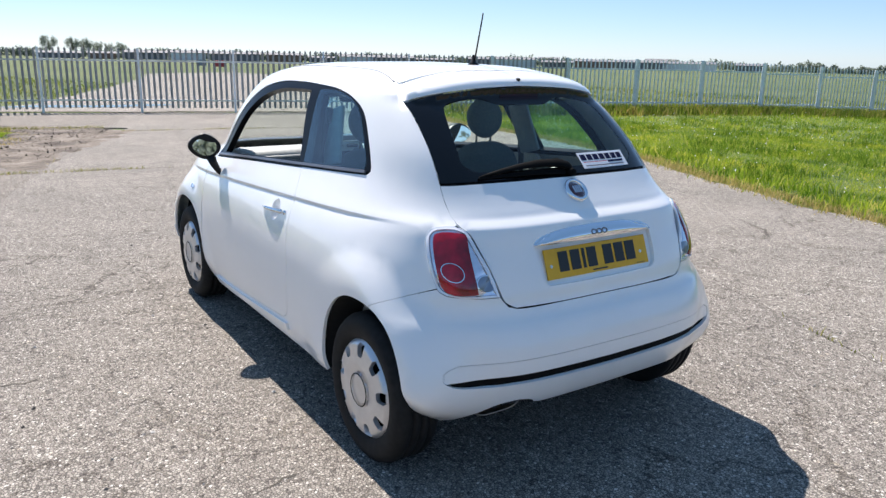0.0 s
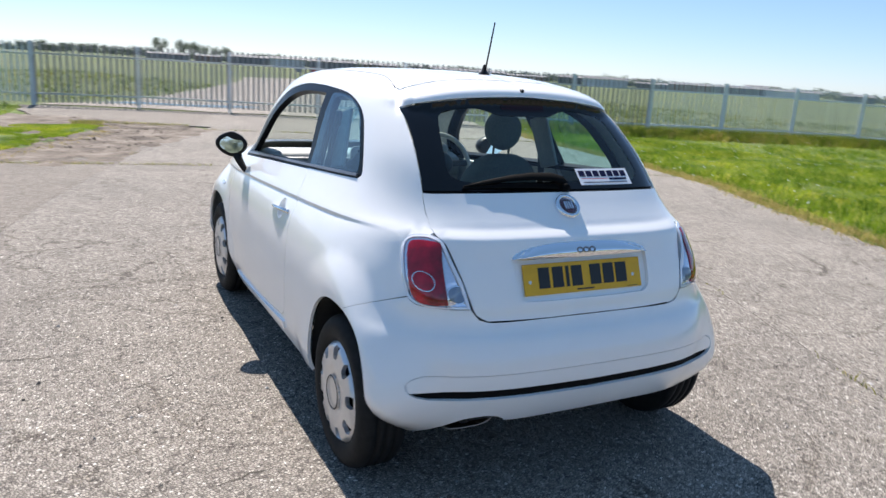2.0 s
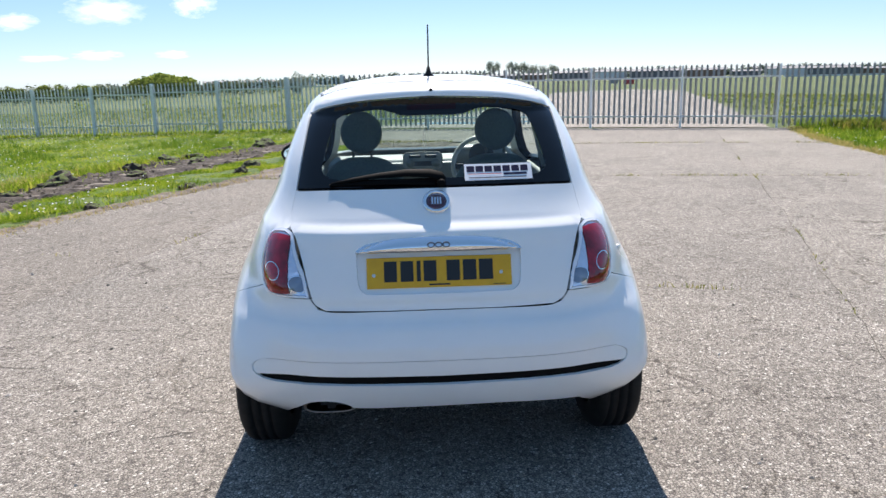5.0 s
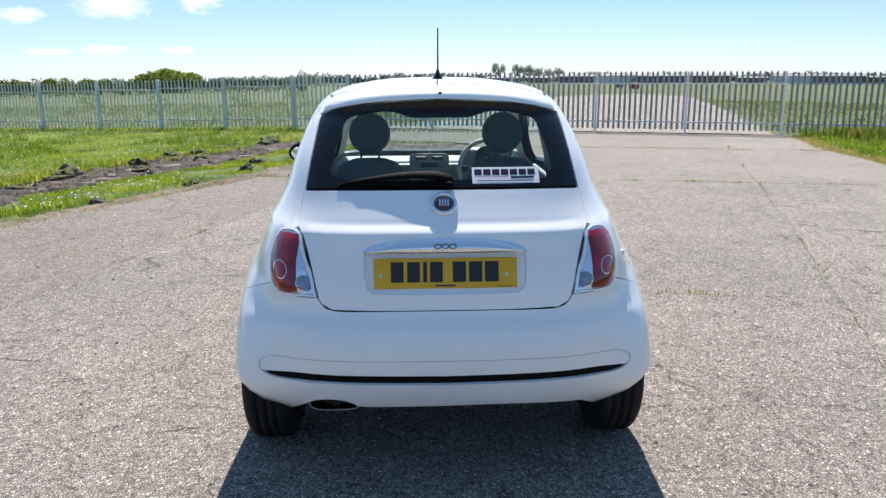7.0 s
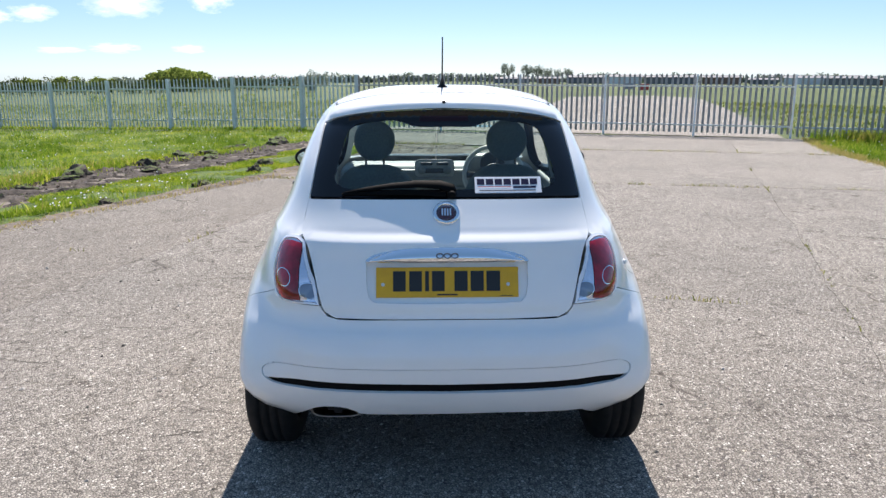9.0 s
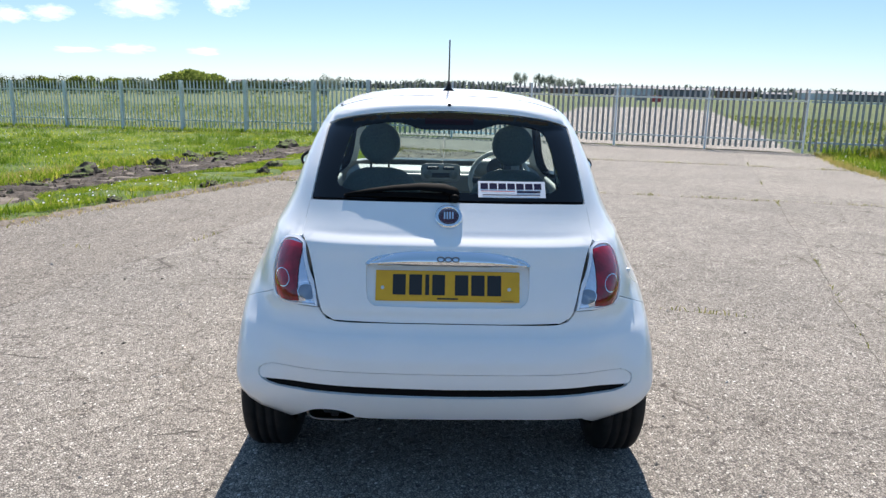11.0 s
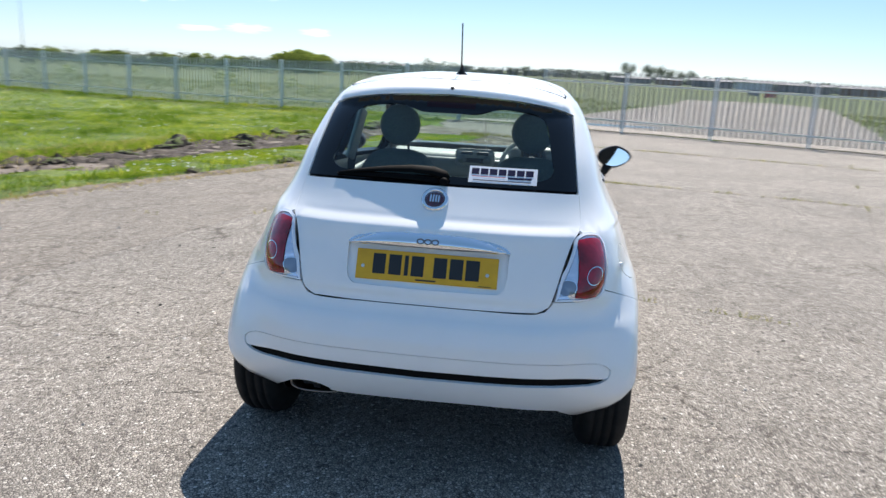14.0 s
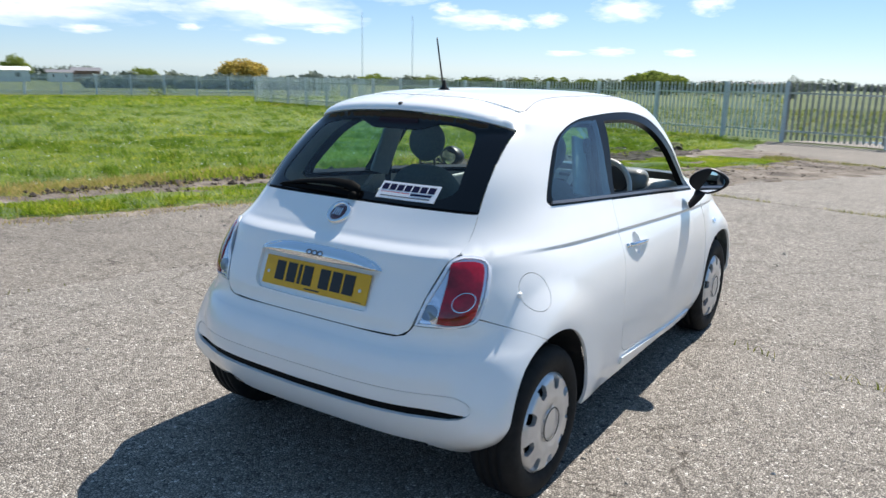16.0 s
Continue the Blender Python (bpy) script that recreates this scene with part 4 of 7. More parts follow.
clear_loop = mirrored(rears(*CLEAR))
gate_loop = mirrored(rears((0, 1.078), (0.2, 1.078), (0.4, 1.077), (0.532, 1.070)) + rears(*GATE_SIDE) + rears((0.405, 0.680), (0.2, 0.677), (0, 0.677)))
recess_loop = mirrored(rears((0, 0.882), (0.27, 0.880), (0.294, 0.872)) + rears((0.294, 0.872), (0.292, 0.80), (0.284, 0.757), (0.262, 0.738)) + rears((0.262, 0.738), (0.1, 0.735), (0, 0.735)))
spoiler_loop = mirrored(rears(*SEAM_TOP) + rears(*GLASS_TOP[::-1])[0:])
bump_top = rears((0, 0.6757), (0.2, 0.6757), (0.405, 0.6768), (0.4485, 0.697), (0.466, 0.7205)) + rears((0.466, 0.7205), (0.547, 0.7198), (0.630, 0.7265), (0.651, 0.747)) + sides((0.33, 0.704), (0.40, 0.671), (0.451, 0.644)) + arch(0.515, 77, 12) + sides((0.215, 0.36), (0.232, 0.30), (0.27, 0.255), (0.31, 0.232))[1:]
bump_low_r = rears((0.62, 0.232), (0.585, 0.240), (0.556, 0.256), (0.52, 0.29), (0.485, 0.305), (0.25, 0.317), (0, 0.312))
bump_low_l = rears((0, 0.312), (0.30, 0.312), (0.335, 0.325), (0.37, 0.342), (0.42, 0.348), (0.48, 0.338), (0.515, 0.315), (0.556, 0.27), (0.585, 0.242), (0.62, 0.232))
bumper_loop = clean_loop(np.array(bump_top + bump_low_r + [p * (-1, 1) for p in bump_low_l] + [p * (-1, 1) for p in bump_top[::-1]]), 1e-3)
strip_loop = mirrored(rears((0, 0.447), (0.35, 0.452), (0.54, 0.450), (0.614, 0.441)) + rears((0.614, 0.441), (0.585, 0.424), (0.5, 0.421), (0.4, 0.423), (0, 0.416)))
insert_loop = mirrored(rears((0, 0.512), (0.43, 0.514), (0.600, 0.509), (0.622, 0.503), (0.634, 0.492), (0.638, 0.478)) + rears((0.638, 0.478), (0.632, 0.461), (0.622, 0.4475)) + rears((0.622, 0.4475), (0.54, 0.4565), (0.35, 0.4585), (0, 0.4535)))
hole_bumper = mirrored(rears((0, 0.512), (0.43, 0.514), (0.600, 0.509), (0.622, 0.503), (0.634, 0.492), (0.638, 0.478)) + rears((0.638, 0.478), (0.632, 0.461), (0.6225, 0.4475), (0.615, 0.4415)) + rears((0.615, 0.4415), (0.585, 0.424), (0.5, 0.421), (0.4, 0.423), (0, 0.416)))

crease_lines = [np.array([at_side(y, 0.945 - 0.048 * (y - 0.35) - d) for y in np.arange(0.37, 2.93, 0.035)]) for d in (-0.022, -0.009, -0.003, 0.003, 0.009, 0.022, 0.045)]

# ---- the car: panels ----
car = tagged(new("car"), "small white three-door hatchback parked on the apron, front windows down", "car")
bowl_loop = np.array([at_side(1.392 + 0.044 * math.cos(a), 0.826 + 0.044 * math.sin(a)) for a in np.linspace(0, 2 * math.pi, 32, endpoint=False)])
fuel_loop = np.array([at_side(0.462 + 0.073 * math.cos(a), 0.808 + 0.066 * math.sin(a)) for a in np.linspace(0, 2 * math.pi, 28)[:-1]])
for s in (1, -1):
    f = (lambda l: l) if s > 0 else flipped
    fl = [l * (s, 1) for l in crease_lines]
    panel("body_side", f(side_loop), [f(door_opening)] + ([f(fuel_loop)] if s > 0 else []), paint, car, back=cabin_plastic, depth=0.013, label="white painted side panel with wheel arches", lines=fl)
    panel("door", f(door_loop), [f(bowl_loop)], paint, car, gap=0.0025, back=cabin_plastic, depth=0.03, label="white door with its window wound down", lines=fl)
    panel("window_frame", f(dlo_loop), [f(door_hole), f(quarter_hole)], frame_black, car, depth=0.03, lift=-0.003, gap=0.001, label="black window surround and pillar")
    q = panel("quarter_glass", f(quarter_pane), [], glass_side, car, depth=0, lift=-0.0012, label="blue-green tinted rear side glass")
    q.visible_shadow = False
    if s > 0:
        flap = panel("fuel_flap", fuel_loop, [], paint, car, gap=0.002, steps=(0.02, 0.02))
        tab = body(*at_side(0.390, 0.810))
        part("flap_tab", box_bm((0.016, 0.022, 0.018), (0, 0, 0), 0.005), paint, flap).matrix_basis = pose(*[float(q) for q in tab], 0, 0, 22)
roof_outline = np.array([(x, y) for x, y in seam_xy] + [(x, y) for x, y in smooth_line([(0.46, 0.816), (0.425, 0.804), (0.304, 0.796), (0.2, 0.787), (0, 0.773)], 0.03)])
roof_outline = clean_loop(np.vstack([roof_outline, (roof_outline * (-1, 1))[::-1]]), 1e-3)
front_line = densify([roof_outline[-1], roof_outline[0]], 0.05, False)
panel("roof", np.vstack([roof_outline, front_line[1:-1]]), [], paint, car, surface=roof, steps=(0.04, 0.04), gap=0.003, back=lining, depth=0.02)
for s in (1, -1):
    line = [(s * x, y, float(roof_height(np.array(x), np.array(y))) - 0.001) for x, y in seam_xy]
    part("roof_strip", tube(line, 0.0042, 6), gutter_grey, car, "grey roof gutter strip", smooth=True)
ledge = [np.array([at_rear(x, z) for x in np.arange(-0.6, 0.601, 0.05)]) for z in (0.912, 0.920, 0.927, 0.934, 0.941, 0.948, 0.955, 0.961, 0.967, 0.973, 0.98, 0.99)]
lip = [np.array([at_rear(x, z) for x in np.arange(-0.6, 0.601, 0.05)]) for z in np.arange(1.354, 1.466, 0.007)]
for s in (1, -1):
    corner = np.array([(s * x, y) for x, y in ((0.30, 0.76), (0.44, 0.77), (0.472, 0.80), (0.472, 0.90), (0.44, 0.92), (0.30, 0.92))])
    panel("roof_corner", densify(corner, 0.03) if s > 0 else densify(corner[::-1], 0.03), [], paint, car, surface=roof, steps=(0.03, 0.03), lift=-0.007, depth=0)
tailgate = panel("tailgate", gate_loop, [recess_loop], paint, car, lines=ledge, gap=0.0013, depth=0.02, back=cabin_plastic, label="white tailgate")
panel("plate_recess", shrunk(recess_loop, -0.006), [], paint, tailgate, lift=-0.016, depth=0)
panel("spoiler", spoiler_loop, [], paint, tailgate, lines=lip, gap=0.002, depth=0.03, label="white roof spoiler lip", back=cabin_dark)
panel("rear_glass_band", shrunk(glass_loop, 0.003), [clear_loop], gloss_black, tailgate, lift=-0.004, depth=0.006, back=cabin_dark, label="black glazed border of the rear window")
seal = mirrored(rears((0, 1.093), (0.2, 1.093), (0.4, 1.092), (0.538, 1.086)) + rears((0.538, 1.086), (0.546, 1.058), (0.40, 1.066), (0.2, 1.067), (0, 1.067), curve=False))
panel("window_seal", seal, [], black_rubber, tailgate, lift=-0.0105, depth=0, label="black rubber seal under the rear window")
rear_pane = panel("rear_pane", clear_loop, [], glass_rear, tailgate, lift=-0.005, depth=0, label="tinted rear window")
rear_pane.visible_shadow = False
bumper = panel("bumper", bumper_loop, [hole_bumper], paint, car, gap=0.0006, depth=0.02, label="white rear bumper", back=dark_gap)
panel("bumper_insert", insert_loop, [], paint, bumper, lift=-0.0015, gap=0.0024, depth=0.02)
panel("insert_groove", shrunk(insert_loop, -0.004), [], paint, bumper, lift=-0.0075, depth=0)
panel("bumper_strip", strip_loop, [], black_rubber, bumper, lift=-0.013, depth=0.006, label="black rubber strip")
half_shield = clean_loop(np.array([np.array((FRONT_U, 0.976))] + [np.array((u, 0.976 + 0.012 * k / 12)) for k, u in enumerate(np.linspace(FRONT_U, shield_edge[0][0], 13))] + shield_edge[:-1] + [np.array((u_of(x, 2.03), float(roof_height(np.array(x), np.array(2.03))))) for x in np.linspace(0.4, 0.004, 10)]), 1e-3)
for s in (1, -1):
    w = panel("windscreen", half_shield if s > 0 else flipped(half_shield), [], glass_front, car, depth=0, lift=-0.004, label="clear windscreen half")
    w.visible_shadow = False

# underside and wheel wells
under = merged(box_bm((1.30, 1.75, 0.03), (0, 1.66, 0.235)), box_bm((0.9, 0.9, 0.03), (0, 0.55, 0.33)), box_bm((1.0, 0.8, 0.03), (0, 2.95, 0.25)), box_bm((0.8, 0.03, 0.3), (0, 0.22, 0.45)))
part("underside", under, dark_gap, car, "black underside")
for wy in WHEELS_Y:
    for s in (1, -1):
        bm = bmesh.new()
        ring = []
        for k in range(25):
            a = math.pi * (k / 24 * (0.95 if wy < 1 else 1.1) + (0.10 if wy < 1 else -0.05))
            yy, zz = wy - 0.335 * math.cos(a), 0.31 + 0.365 * math.sin(a)
            ring.append((bm.verts.new((s * 0.45, yy, zz)), bm.verts.new((s * (0.79 if wy < 1 else 0.73), yy, zz))))
        for a, b in zip(ring, ring[1:]):
            bm.faces.new((a[0], a[1], b[1], b[0]))
        bm.faces.new([r[0] for r in ring])
        part("wheel_well", bm, dark_gap, car)


# ---- the car: lamps, plate, trim ----
def disc_on(surface_uv, r, n=28):
    """A round loop on the body about a point given as (x, z) seen from behind."""
    x, z = surface_uv
    return np.array([at_rear(x + r * math.cos(a), z + r * math.sin(a)) for a in np.linspace(0, 2 * math.pi, n, endpoint=False)])


def lamped(u, z):
    """The body with the rounded swelling of the tail lamps."""
    p = body(u, z)
    x, h = p[..., 0], p[..., 2]
    k = np.clip(1 - ((np.abs(x) - 0.574) / 0.086) ** 2 - ((h - 0.83) / 0.116) ** 2, 0, 1) ** 0.6
    return p + np.stack([0.014 * np.sign(x) * k, -0.018 * k, 0 * k], -1)


small = (0.012, 0.012)
for s in (1, -1):
    f = (lambda l: l) if s > 0 else flipped
    lamp = panel("tail_lamp", f(shrunk(lamp_loop, 0.0006)), [f(shrunk(lamp_loop, 0.0075))], lamp_rim, car, surface=lamped, steps=small, lift=0.002, depth=0.02, label="red and clear tail lamp with a chrome rim")
    panel("lamp_bowl", f(shrunk(lamp_loop, 0.010)), [], clear_lens, lamp, surface=lamped, steps=small, lift=-0.012, depth=0.0)
    inner = shrunk(lamp_loop, 0.0085)
    # red lens in a pale surround, with a rounded outline
    red_loop = clean_loop(np.array(rears((0.532, 0.920), (0.538, 0.929), (0.578, 0.933), (0.607, 0.927), (0.621, 0.911), (0.632, 0.86), (0.639, 0.80), (0.638, 0.757), (0.629, 0.740), (0.608, 0.733)) + rears((0.608, 0.733), (0.57, 0.7335), (0.537, 0.736)) + rears((0.537, 0.736), (0.536, 0.84), (0.532, 0.920))))
    ring_at = (0.597, 0.808)
    panel("red_lens", f(red_loop), [f(disc_on(ring_at, 0.0316))], red_lens, lamp, surface=lamped, steps=small, lift=0.0005, depth=0.006)
    panel("lens_ring", f(disc_on(ring_at, 0.0314)), [f(disc_on(ring_at, 0.0292))], chrome, lamp, surface=lamped, steps=(0.004, 0.004), lift=0.0012, depth=0.004)
    panel("round_lens", f(disc_on(ring_at, 0.0290)), [], red_lens, lamp, surface=lamped, steps=small, lift=0.0002, depth=0.003)
    rev_at = (0.5065, 0.769)
    clr_loop = inner
    panel("clear_lens", f(clr_loop), [f(disc_on(rev_at, 0.0300)), f(shrunk(red_loop, -0.0008))], clear_lens, lamp, surface=lamped, steps=small, lift=-0.004, depth=0.004)
    panel("reversing_lamp", f(disc_on(rev_at, 0.0276)), [], lamp_blue, lamp, surface=lamped, steps=small, lift=-0.001, depth=0.008)
    panel("reversing_rim", f(disc_on(rev_at, 0.0298)), [f(disc_on(rev_at, 0.0276))], chrome, lamp, surface=lamped, steps=(0.004, 0.004), lift=0.0005, depth=0.008)


def bulged(u, z):
    """The body with the swelling of the tailgate's chrome grip."""
    p = body(u, z)
    x = p[..., 0]
    top = 0.926 - 0.050 * np.clip(np.abs(x) / 0.3, 0, 1) ** 3.2
    t = np.clip((z - 0.874) / np.maximum(top - 0.874, 0.004), -0.4, 1.06)
    k = np.sin(np.pi * np.clip(t * 0.74 + 0.22, 0, 1)) * np.clip((0.304 - np.abs(x)) / 0.05, 0.15, 1)
    return p + np.stack([0 * x, -0.026 * k, 0.004 * k], -1)


grip_loop = mirrored(rears((0, 0.925), (0.10, 0.9235), (0.19, 0.9165), (0.262, 0.902), (0.292, 0.886), (0.298, 0.878)) + rears((0.298, 0.878), (0.28, 0.8745), (0.1, 0.8745), (0, 0.8745)))
grip = panel("grip_bar", grip_loop, [], chrome, tailgate, surface=bulged, steps=(0.012, 0.005), depth=0.02, label="chrome grip bar above the number plate")
for k in (-1, 0, 1):
    panel("grip_badge", np.array([at_rear(k * 0.027 + 0.0145 * math.cos(a), 0.898 + 0.010 * math.sin(a)) for a in np.linspace(0, 2 * math.pi, 16, endpoint=False)]),
          [np.array([at_rear(k * 0.027 + 0.0098 * math.cos(a), 0.898 + 0.0058 * math.sin(a)) for a in np.linspace(0, 2 * math.pi, 12, endpoint=False)])], trim_grey, grip, surface=bulged, steps=(0.01, 0.01), lift=0.0012, depth=0.001)

# number plate with plain bars
plate_turn = pose(0, 0.123, 0.8035, -21, 0, 0)
plate = part("number_plate", box_bm((0.52, 0.005, 0.111), bevel=0.002), plate_yellow, tailgate, "yellow number plate with plain black bars")
plate.matrix_basis = plate_turn
for k, (x, w) in enumerate(((-0.175, 0.046), (-0.116, 0.046), (-0.074, 0.014), (-0.033, 0.046), (0.050, 0.048), (0.109, 0.048), (0.168, 0.050))):
    part("bar", box_bm((w, 0.002, 0.074), (x, -0.0032, 0.004)), ink_black, plate)
part("bar", box_bm((0.075, 0.0015, 0.0055), (0.0, -0.003, -0.0455)), ink_black, plate)
part("bar", box_bm((0.045, 0.0015, 0.0022), (0.215, -0.003, -0.050)), ink_black, plate)
for x in (-0.235, 0.222):
    part("screw", lathe([(0.0, -0.002), (0.006, -0.0015), (0.007, 0.001)], 14), cover_silver, plate).matrix_basis = pose(x, -0.003, -0.008, 0, 0, 90)

# round badge on the tailgate
bm = lathe([(0.0, -0.004), (0.029, -0.004), (0.030, -0.008), (0.034, -0.013), (0.040, -0.011), (0.043, -0.004), (0.043, 0.01)], 40)
badge = part("badge", bm, chrome, tailgate, "round chrome badge with a dark red centre", smooth=True)
badge.matrix_basis = pose(0, 0.2665, 1.030, -45, 0, 0) @ pose(0, 0, 0, 0, 0, 90) @ Matrix.Scale(1.22, 4)
part("badge_centre", lathe([(0.0, -0.0095), (0.02, -0.009), (0.0295, -0.0065), (0.0295, 0)], 32), badge_red, badge, smooth=True)
for k in range(4):
    part("badge_bar", box_bm((0.0015, 0.0045, 0.026), (-0.0104, -0.0125 + 0.0083 * k, 0)), chrome, badge)

# sticker inside the rear window: plain bars
stick = panel("sticker", np.array([at_rear(x, z) for x, z in densify([(0.113, 1.1535), (0.113, 1.0985), (0.373, 1.0985), (0.373, 1.1535)], 0.02)]), [], sticker_white, tailgate, steps=(0.03, 0.03), lift=-0.002, depth=0.0005, label="white rectangular sticker with plain dark bars")


def on_glass(x0, x1, z0, z1):
    return np.array([at_rear(x, z) for x, z in densify([(x0, z1), (x0, z0), (x1, z0), (x1, z1)], 0.02)])


for k in range(7):
    x = 0.122 + 0.0345 * k
    panel("bar", on_glass(x, x + 0.029, 1.1262, 1.1462), [], ink_navy, stick, steps=(0.02, 0.02), lift=-0.0012, depth=0)
panel("bar", on_glass(0.125, 0.255, 1.1185, 1.1205), [], ink_red, stick, steps=(0.02, 0.02), lift=-0.0012, depth=0)
panel("bar", on_glass(0.262, 0.352, 1.1145, 1.1215), [], ink_navy, stick, steps=(0.02, 0.02), lift=-0.0012, depth=0)
panel("bar", on_glass(0.13, 0.35, 1.105, 1.109), [], trim_grey, stick, steps=(0.02, 0.02), lift=-0.0012, depth=0)

# stop lamp behind the top of the rear window, washer jet, aerial, wiper
panel("high_stop_lamp", on_glass(-0.10, 0.10, 1.353, 1.376), [], material("dark_red_lens", (0.018, 0.003, 0.006), 0.15, Specular_IOR_Level=0.25), tailgate, steps=(0.03, 0.01), lift=-0.0015, depth=0.002)
part("washer_jet", lathe([(0.0, -0.006), (0.006, -0.006), (0.008, 0.0), (0.008, 0.01)], 14), black_trim, tailgate).matrix_basis = pose(0, 0.642, 1.430, -30, 0, 90)
aerial = part("aerial", tube([(0, 0.953, 1.50), (0, 0.93, 1.585), (0, 0.90, 1.70)], [0.0042, 0.0036, 0.003], 8), black_trim, car, "thin black roof aerial", smooth=True)
part("aerial_base", merged(lathe([(0.0, 0.045), (0.006, 0.04), (0.013, 0.012), (0.028, 0.0), (0.028, -0.01)], 20)), black_trim, aerial, smooth=True).matrix_basis = pose(0, 0.962, 1.482, 0, -90, 0) @ pose(0, 0, 0, 0, 0, 0)


def swept(points, sizes, sides=10):
    """A rounded bar along points, with a half width and half height at each."""
    bm = bmesh.new()
    pts = [Vector(p) for p in points]
    rings = []
    for i, p in enumerate(pts):
        d = (pts[min(i + 1, len(pts) - 1)] - pts[max(i - 1, 0)]).normalized()
        side = d.cross(Vector((0, -0.6, 0.8))).normalized()
        up = side.cross(d)
        w, h = sizes[i]
        rings.append([bm.verts.new(p + side * w * math.cos(2 * math.pi * k / sides) + up * h * math.sin(2 * math.pi * k / sides)) for k in range(sides)])
    for a, b in zip(rings, rings[1:]):
        for k in range(sides):
            bm.faces.new((a[k], a[(k + 1) % sides], b[(k + 1) % sides], b[k]))
    bm.faces.new(rings[0][::-1])
    bm.faces.new(rings[-1])
    bmesh.ops.recalc_face_normals(bm, faces=bm.faces)
    return bm


def glass_point(x, z, out=0.012):
    p = body(*at_rear(x, z))
    return (float(p[0]), float(p[1]) - out * 0.75, float(p[2]) + out * 0.65)


wiper = part("wiper", swept([glass_point(x, z, o) for x, z, o in ((0.035, 1.098, 0.008), (0.02, 1.108, 0.014), (-0.02, 1.118, 0.016), (-0.11, 1.123, 0.013), (-0.21, 1.119, 0.009), (-0.31, 1.109, 0.005), (-0.395, 1.096, 0.002))],
                            [(0.012, 0.008), (0.022, 0.010), (0.023, 0.009), (0.019, 0.007), (0.014, 0.005), (0.010, 0.004), (0.004, 0.002)], 12), wiper_black, tailgate, "black rear wiper", smooth=True)
part("wiper_blade", swept([glass_point(x, z, 0.002) for x, z in ((0.0, 1.094), (-0.12, 1.099), (-0.26, 1.098), (-0.40, 1.0925))], [(0.015, 0.006), (0.014, 0.006), (0.010, 0.004), (0.005, 0.002)], 8), wiper_black, wiper)
part("wiper_pivot", lathe([(0.0, -0.02), (0.014, -0.018), (0.017, 0.0), (0.017, 0.02)], 20), wiper_black, wiper, smooth=True).matrix_basis = pose(*glass_point(0.022, 1.088, 0.008)) @ pose(0, 0, 0, -50, 0, 90)

# window sill strips, door handles, mirrors
REPEATER = (2.715, 0.7275)


def facing(p, s):
    """A turn whose x axis is the body's outward normal at a point of its side."""
    a, b = body(*at_side(p[1] + 0.02, p[2])), body(*at_side(p[1] - 0.02, p[2]))
    c, d = body(*at_side(p[1], p[2] + 0.02)), body(*at_side(p[1], p[2] - 0.02))
    n = Vector(np.cross(a - b, c - d)).normalized()
    n.x = abs(n.x) * s
    side = Vector((0, 0, 1)).cross(n).normalized()
    return Matrix((n, side, n.cross(side))).transposed().to_4x4()


